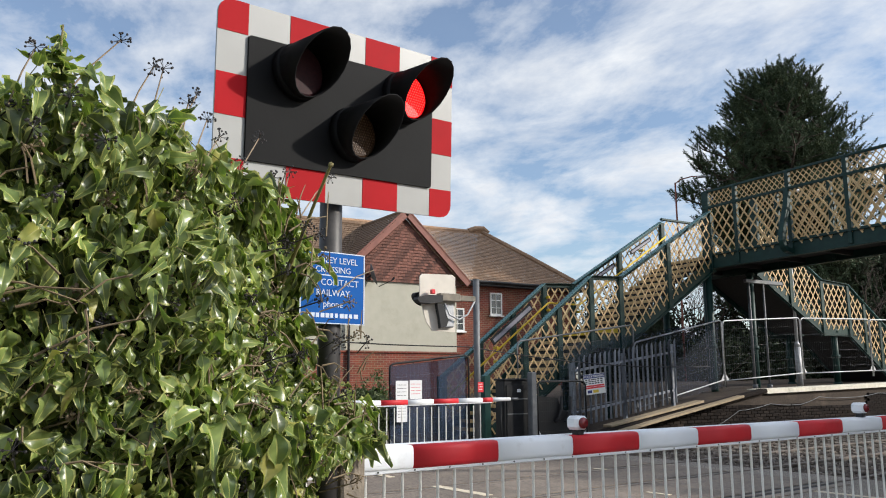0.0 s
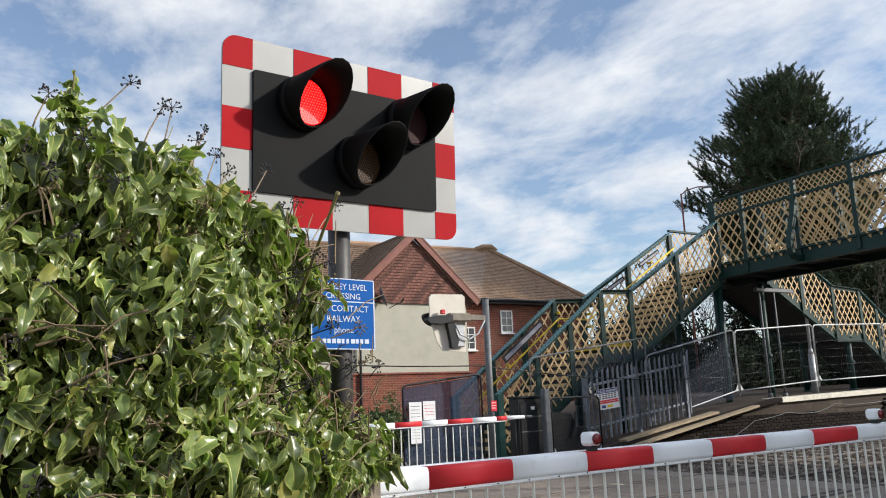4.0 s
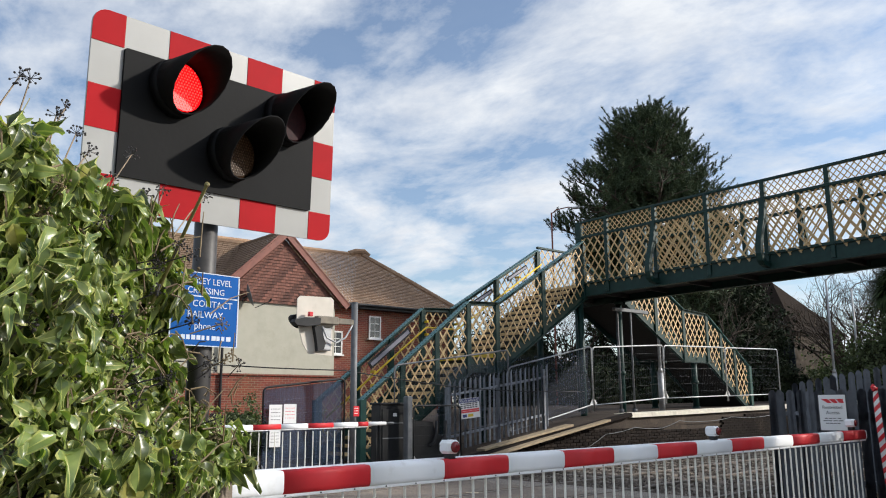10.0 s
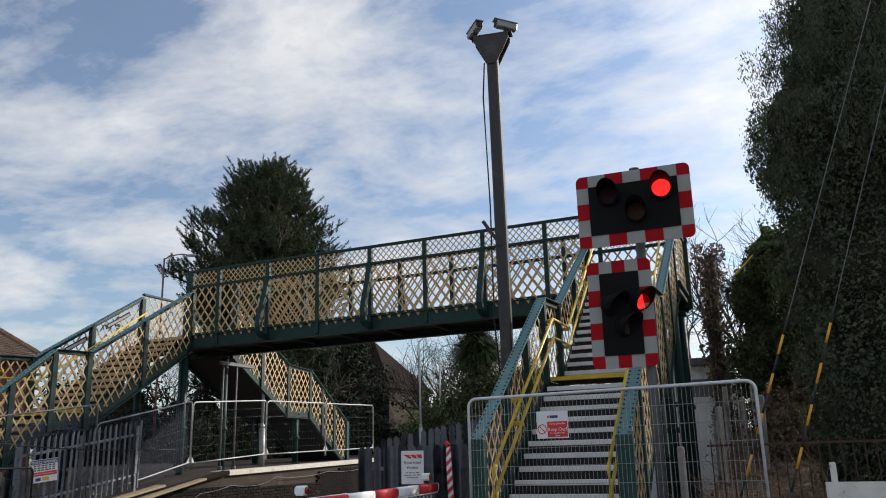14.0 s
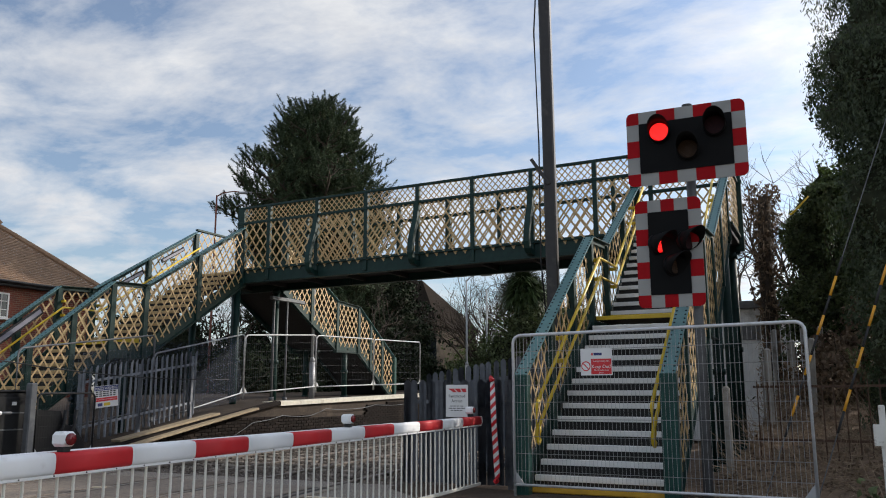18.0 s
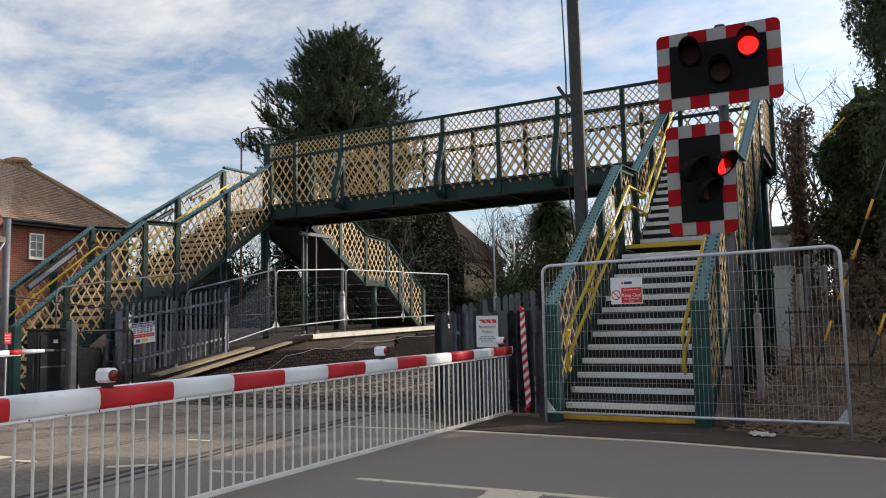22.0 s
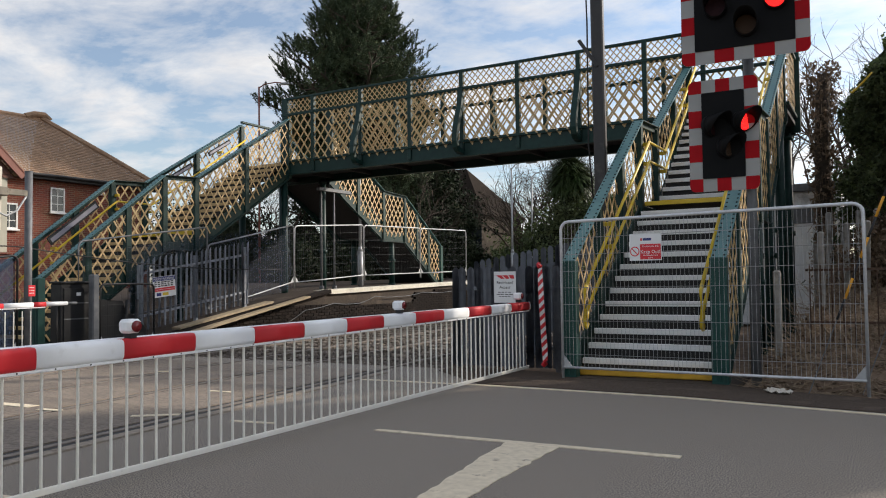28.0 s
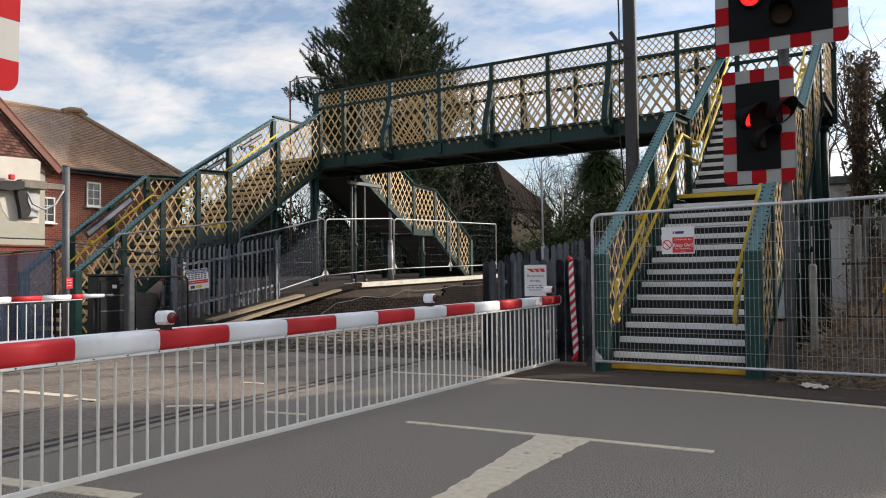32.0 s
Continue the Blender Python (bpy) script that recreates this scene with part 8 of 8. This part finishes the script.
net_sheet((-13.40, 11.1), (-13.54, 16.4), 0.30, 1.05, 2.0, 2.7)
net_sheet((-12.69, 6.62), (-12.69, 8.24), 0.05, 0.05, 1.52, 1.70, "net_dense")
mesh_panel("galvanised fence panel with blue netting and notices by the far road", (-12.66, 6.60, 0.0), (-12.66, 8.26, 0.0), 1.74, wires=(20, 6), frame_mat="cabinet", drop=0.105, rail=0.0014)
for y0, y1, z0, z1, mat in ((6.70, 6.95, 0.92, 1.27, "sign_white"), (6.98, 7.23, 0.95, 1.28, "sign_white"), (6.72, 6.93, 0.56, 0.86, "sign_white")):
    s = thing("paper_notice", "paper notice pinned to the netting", "notice", (-12.62, (y0 + y1) / 2, (z0 + z1) / 2), 90, "paper notices")
    w, h = (y1 - y0) / 2, (z1 - z0) / 2
    plate(s, "sheet", -w, -h, w, h, mat, 0, 0.003)
    for i in range(4):
        bars(s, -w * 0.75, w * 0.75, h * 0.55 - i * h * 0.34, h * 0.055, 6, "sign_red" if y0 > 6.9 else "ink", -0.003, i + int(y0 * 10))
s = thing("red_notice", "small red notice plate on the far signal pole", "notice", (-12.13, 8.16, 1.15), 90)
plate(s, "plate", -0.06, -0.09, 0.06, 0.09, "sign_red", 0, 0.004)
for i in range(3):
    bars(s, -0.045, 0.045, 0.045 - 0.045 * i, 0.012, 3, "sign_white", -0.004, i)

far_barrier = barrier((-11.70, -1.0, 0.05), 90, 9.08, 0.502, "lowered red and white barrier on the far side of the crossing", tall=0.105, gap=0.14, step=0.492)
bm = B()
rod(bm, (9.08, 0, 0.886), (9.49, 0, 0.89), 0.040, 0.030, sides=10)
part("boom_tip", bm, "boom_white", far_barrier, "", True)
bm = B()
rod(bm, (9.49, 0, 0.89), (9.66, 0, 0.89), 0.022, sides=8)
part("tip_spigot", bm, "grey_steel", far_barrier, "", True)


def far_signal():
    s = thing("light_signal", "white-backed road signal seen from behind on a grey pole", "level crossing signal", (-12.2, 8.14, 0), 0, "level crossing signals")
    bm = B()
    rod(bm, (0, 0, -0.05), (0, 0, 3.08), 0.06, sides=16)
    rod(bm, (0, 0, 3.08), (0, 0, 3.10), 0.066, sides=16)
    part("pole", bm, "grey_steel", s, "", True)
    bm = B()
    box(bm, (-0.03, -0.40, 2.68), (0.04, 0.0, 2.78), 0.01)
    box(bm, (-0.07, -0.82, 2.66), (0.07, -0.38, 2.80), 0.015)
    part("arm", bm, "arm_beige", s, "weathered beige terminal box")
    bm = B()
    m = Matrix(((0, 0, 1, -0.10), (1, 0, 0, 0), (0, 1, 0, 0), (0, 0, 0, 1)))
    prism(bm, [(-0.42, 2.12), (-0.40, 3.12), (-0.46, 3.16), (-1.10, 3.14), (-1.15, 3.08), (-1.15, 2.72), (-1.02, 2.30), (-0.90, 2.14)], 0.02, m)
    part("backboard", bm, "board_cream", s)
    for y, z in ((-0.98, 2.72), (-0.62, 2.5)):
        bm = B()
        rod(bm, (-0.10, y, z), (-0.30, y, z), 0.12, 0.12, sides=16)
        hood(bm, 0.13, 0.26, Matrix.Translation((-0.28, y, z)) @ Matrix(((0, 0, -1, 0), (1, 0, 0, 0), (0, 1, 0, 0), (0, 0, 0, 1))))
        part("lamp_hood", bm, "black", s, "black lamp hood", True)
    bm = B()
    prism(bm, [(-1.30, 2.66), (-1.24, 2.61), (-1.02, 2.60), (-0.78, 2.64), (-0.78, 2.76), (-1.08, 2.75), (-1.27, 2.71)], 0.16, Matrix(((0, 0, 1, -0.06), (1, 0, 0, 0), (0, 1, 0, 0), (0, 0, 0, 1))))
    prism(bm, [(-0.86, 2.62), (-0.74, 2.62), (-0.62, 2.32), (-0.66, 2.22), (-0.78, 2.18), (-0.80, 2.34)], 0.09, Matrix(((0, 0, 1, -0.06), (1, 0, 0, 0), (0, 1, 0, 0), (0, 0, 0, 1))))
    part("lamp_box", bm, "rubber", s)
    bm = B()
    box(bm, (-0.06, -0.68, 2.20), (0.0, -0.48, 2.60), 0.02)
    part("cover", bm, "steel", s)
    bm = B()
    box(bm, (-0.02, -0.98, 2.78), (0.05, -0.90, 2.86), 0.01)
    part("red_cap", bm, "sign_red", s)
    bm = B()
    tube(bm, [(0.03, -0.70, 2.62), (0.06, -0.62, 2.42), (0.06, -0.42, 2.34), (0.04, -0.22, 2.44), (0.03, -0.10, 2.62), (0.02, -0.04, 2.70)], 0.016, 6)
    part("cable", bm, "steel", s, "", True)


far_signal()


def cabinets():
    c = thing("relay_cabinet", "dark grey steel relay cabinet by the far barrier", "cabinet", (-12.86, 9.45, 0))
    bm = B()
    box(bm, (-0.12, -0.36, 0), (0.17, 0.36, 1.26), 0.015)
    part("body", bm, "cabinet", c)
    bm = B()
    box(bm, (-0.14, -0.38, 1.26), (0.20, 0.38, 1.30), 0.01)
    part("lid", bm, "cabinet", c)
    bm = B()
    box(bm, (0.17, -0.31, 0.10), (0.188, 0.31, 1.18), 0.006)
    door = part("door", bm, "cabinet", c)
    bm = B()
    box(bm, (0.188, 0.20, 0.66), (0.215, 0.24, 0.74), 0.006)
    part("handle", bm, "steel", door)
    bm = B()
    box(bm, (0.188, -0.06, 1.04), (0.191, 0.03, 1.10), 0.0)
    part("label_plate", bm, "sign_white", door, "small white label")
    for z in (0.62, 0.90):
        bm = B()
        box(bm, (0.188, -0.31, z), (0.196, 0.31, z + 0.022), 0.003)
        part("door_rib", bm, "grey_steel", door)
    bm = B()
    tube(bm, [(0.12, -0.40, 0.0), (0.12, -0.40, 0.55), (0.11, -0.39, 0.80), (0.08, -0.365, 0.92)], 0.022, 6)
    part("conduit", bm, "rubber", c, "", True)
    bm = B()
    box(bm, (-0.07, -0.07, -0.05), (0.07, 0.07, 1.42), 0.02)
    p = tagged(part("fence_post", bm, "grey_steel"), "square dark steel fence post by the relay cabinet", "post")
    p.location = (-12.5, 9.62, 0)
    h = thing("barrier_machine", "dark barrier machine housing behind mesh by the ramp", "machine", (-12.85, 10.35, 0))
    bm = B()
    prism(bm, [(-0.58, 0.0), (0.60, 0.0), (0.58, 0.34), (0.36, 0.62), (0.10, 0.70), (0.02, 0.92), (-0.50, 0.96), (-0.58, 0.88)], 0.40, Matrix(((0, 0, 1, -0.20), (1, 0, 0, 0), (0, 1, 0, 0), (0, 0, 0, 1))))
    part("housing", bm, "cabinet", h)
    for y in (0.0, 0.24):
        bm = B()
        tube(bm, [(0.24, y - 0.10, 0.46), (0.26, y, 0.52), (0.24, y + 0.07, 0.70), (0.22, y + 0.10, 0.94)], 0.034, 6)
        part("arm_plate", bm, "cabinet", h, "", True)
    mesh_panel("low dark mesh guard between the posts by the barrier machine", (-12.48, 9.74, 0.0), (-12.58, 11.05, 0.0), 1.24, wires=(24, 6), frame_mat="cabinet", wire_mat="cabinet", rail=0.002)


cabinets()
cable("overhead_cable", [(-12.9, 2.0, 2.30), (-12.9, 8.4, 1.90), (-12.9, 15.2, 1.55)], 0.012, "rubber", "black cable slung along the far side of the railway")


def lamp_post(name, at, tall, arm, label, mat="steel", turn=0.0, base=True):
    s = thing(name, label, "lamp post", at, turn)
    bm = B()
    rod(bm, (0, 0, 0), (0, 0, tall), 0.05, 0.035, sides=12)
    if base:
        rod(bm, (0, 0, 0), (0, 0, 1.1), 0.085, sides=12)
        rod(bm, (0, 0, 1.1), (0, 0, 1.25), 0.085, 0.05, sides=12)
    part("column", bm, mat, s, "", True)
    bm = B()
    tube(bm, [(0, 0, tall - 0.05), (arm * 0.25, 0, tall + 0.12), (arm * 0.7, 0, tall + 0.2), (arm, 0, tall + 0.18)], 0.025, 8)
    part("bracket", bm, mat, s, "", True)
    bm = B()
    box(bm, (arm - 0.1, -0.08, tall + 0.10), (arm + 0.45, 0.08, tall + 0.20), 0.04)
    part("lantern", bm, "steel", s)


lamp_post("platform_lamp", (-14.2, 20.5, 1.05), 5.6, 0.4, "grey steel platform lamp post with a thick base", turn=100)
lamp_post("platform_lamp", (-13.8, 31.2, 1.25), 4.7, 0.85, "grey steel platform lamp post further along", turn=-10)
lamp_post("platform_lamp", (-13.75, 33.3, 1.3), 4.5, 0.85, "grey steel platform lamp post further along", turn=-10)
lamp_post("street_lamp", (-23.3, 26.2, 0), 9.6, 1.0, "tall red-brown street lamp with a curved arm", "barge", 35, False)


def platform_canopy():
    s = thing("platform_sign_frame", "thin steel sign frame with a white bar under the bridge", "sign frame", (-13.9, 18.0, 1.0))
    bm = B()
    box(bm, (-0.05, 0.0, 2.80), (0.05, 1.55, 2.90), 0.01)
    part("bar", bm, "grey_steel", s)
    for y in (0.15, 0.75):
        bm = B()
        rod(bm, (0, y, 0), (0, y, 2.85), 0.03, sides=8)
        rod(bm, (0, y, 0), (0, y, 0.12), 0.07, sides=8)
        part("leg", bm, "grey_steel", s, "", True)


platform_canopy()


def stair_lights():
    for y0, y1, tall in ((1.35, 2.55, 0.18), (4.75, 5.4, 0.11), (6.0, 6.8, 0.11)):
        s = thing("light_strip", "pale light panel in a dark frame under the stair rail", "light", group="stair light panels")
        z = lambda y: (1.36 + y * 0.754) if y < 3.05 else (3.70 + (y - 4.0) * 0.586)
        bm = B()
        beam(bm, (-15.68, 9.62 + y0, z(y0) - 0.22), (-15.68, 9.62 + y1, z(y1) - 0.22), 0.03, tall, 0.004)
        part("frame", bm, "rubber", s)
        bm = B()
        beam(bm, (-15.66, 9.66 + y0, z(y0) - 0.19), (-15.66, 9.58 + y1, z(y1) - 0.25), 0.012, tall * 0.5)
        part("panel", bm, "lilac_panel", s)


stair_lights()
bm = B()
tube(bm, [(-0.40, 14.6, 4.22), (-0.36, 14.6, 4.25), (-0.24, 14.6, 4.36), (-0.09, 14.6, 4.52)], 0.022, 6, 0.014)
tagged(part("yellow_strap", bm, "yellow", smooth=True), "short bent yellow strap caught in the branches", "strap")


def street_sign():
    s = thing("street_name_sign", "low white street name sign on two peeling white posts", "sign", (0.38, 9.15, 0))
    plate(s, "board", 0.0, 0.72, 0.86, 0.93, "old_white", 0, 0.012)
    for i in range(5):
        plate(s, "letter_bar", 0.10 + 0.09 * i, 0.775, 0.155 + 0.09 * i, 0.875, "ink", -0.004, 0.002)
    for i in range(3):
        plate(s, "letter_bar", 0.60 + 0.07 * i, 0.775, 0.645 + 0.07 * i, 0.875, "ink", -0.004, 0.002)
    for x in (0.09, 0.77):
        bm = B()
        box(bm, (x - 0.03, 0.006, bank_z(0.38 + x, 9.15) - 0.25), (x + 0.03, 0.06, 1.12), 0.008)
        part("post", bm, "old_white", s)


street_sign()


# ---- what moves: the flashing red arrays step forward in their lamps in turn ----
def motions():
    half, shift = 0.37, 0.92 * 0.74
    for glow, phase in LED_GLOWS:
        rows, t = [], 0.0
        k = math.floor(shift / half)
        lit = (k % 2 == 0) == (phase == 0)
        on, off = pose(0, -0.046, 0), pose(0, -0.005, 0)
        rows.append((0.0, on if lit else off))
        while True:
            k += 1
            t = k * half - shift
            if t >= 31.95:
                break
            if t > 0.06:
                rows.append((t - 0.018, on if lit else off))
            lit = not lit
            rows.append((max(t + 0.016, 0.04), on if lit else off))
        rows.append((32.0, on if lit else off))
        walk(glow, rows)


motions()
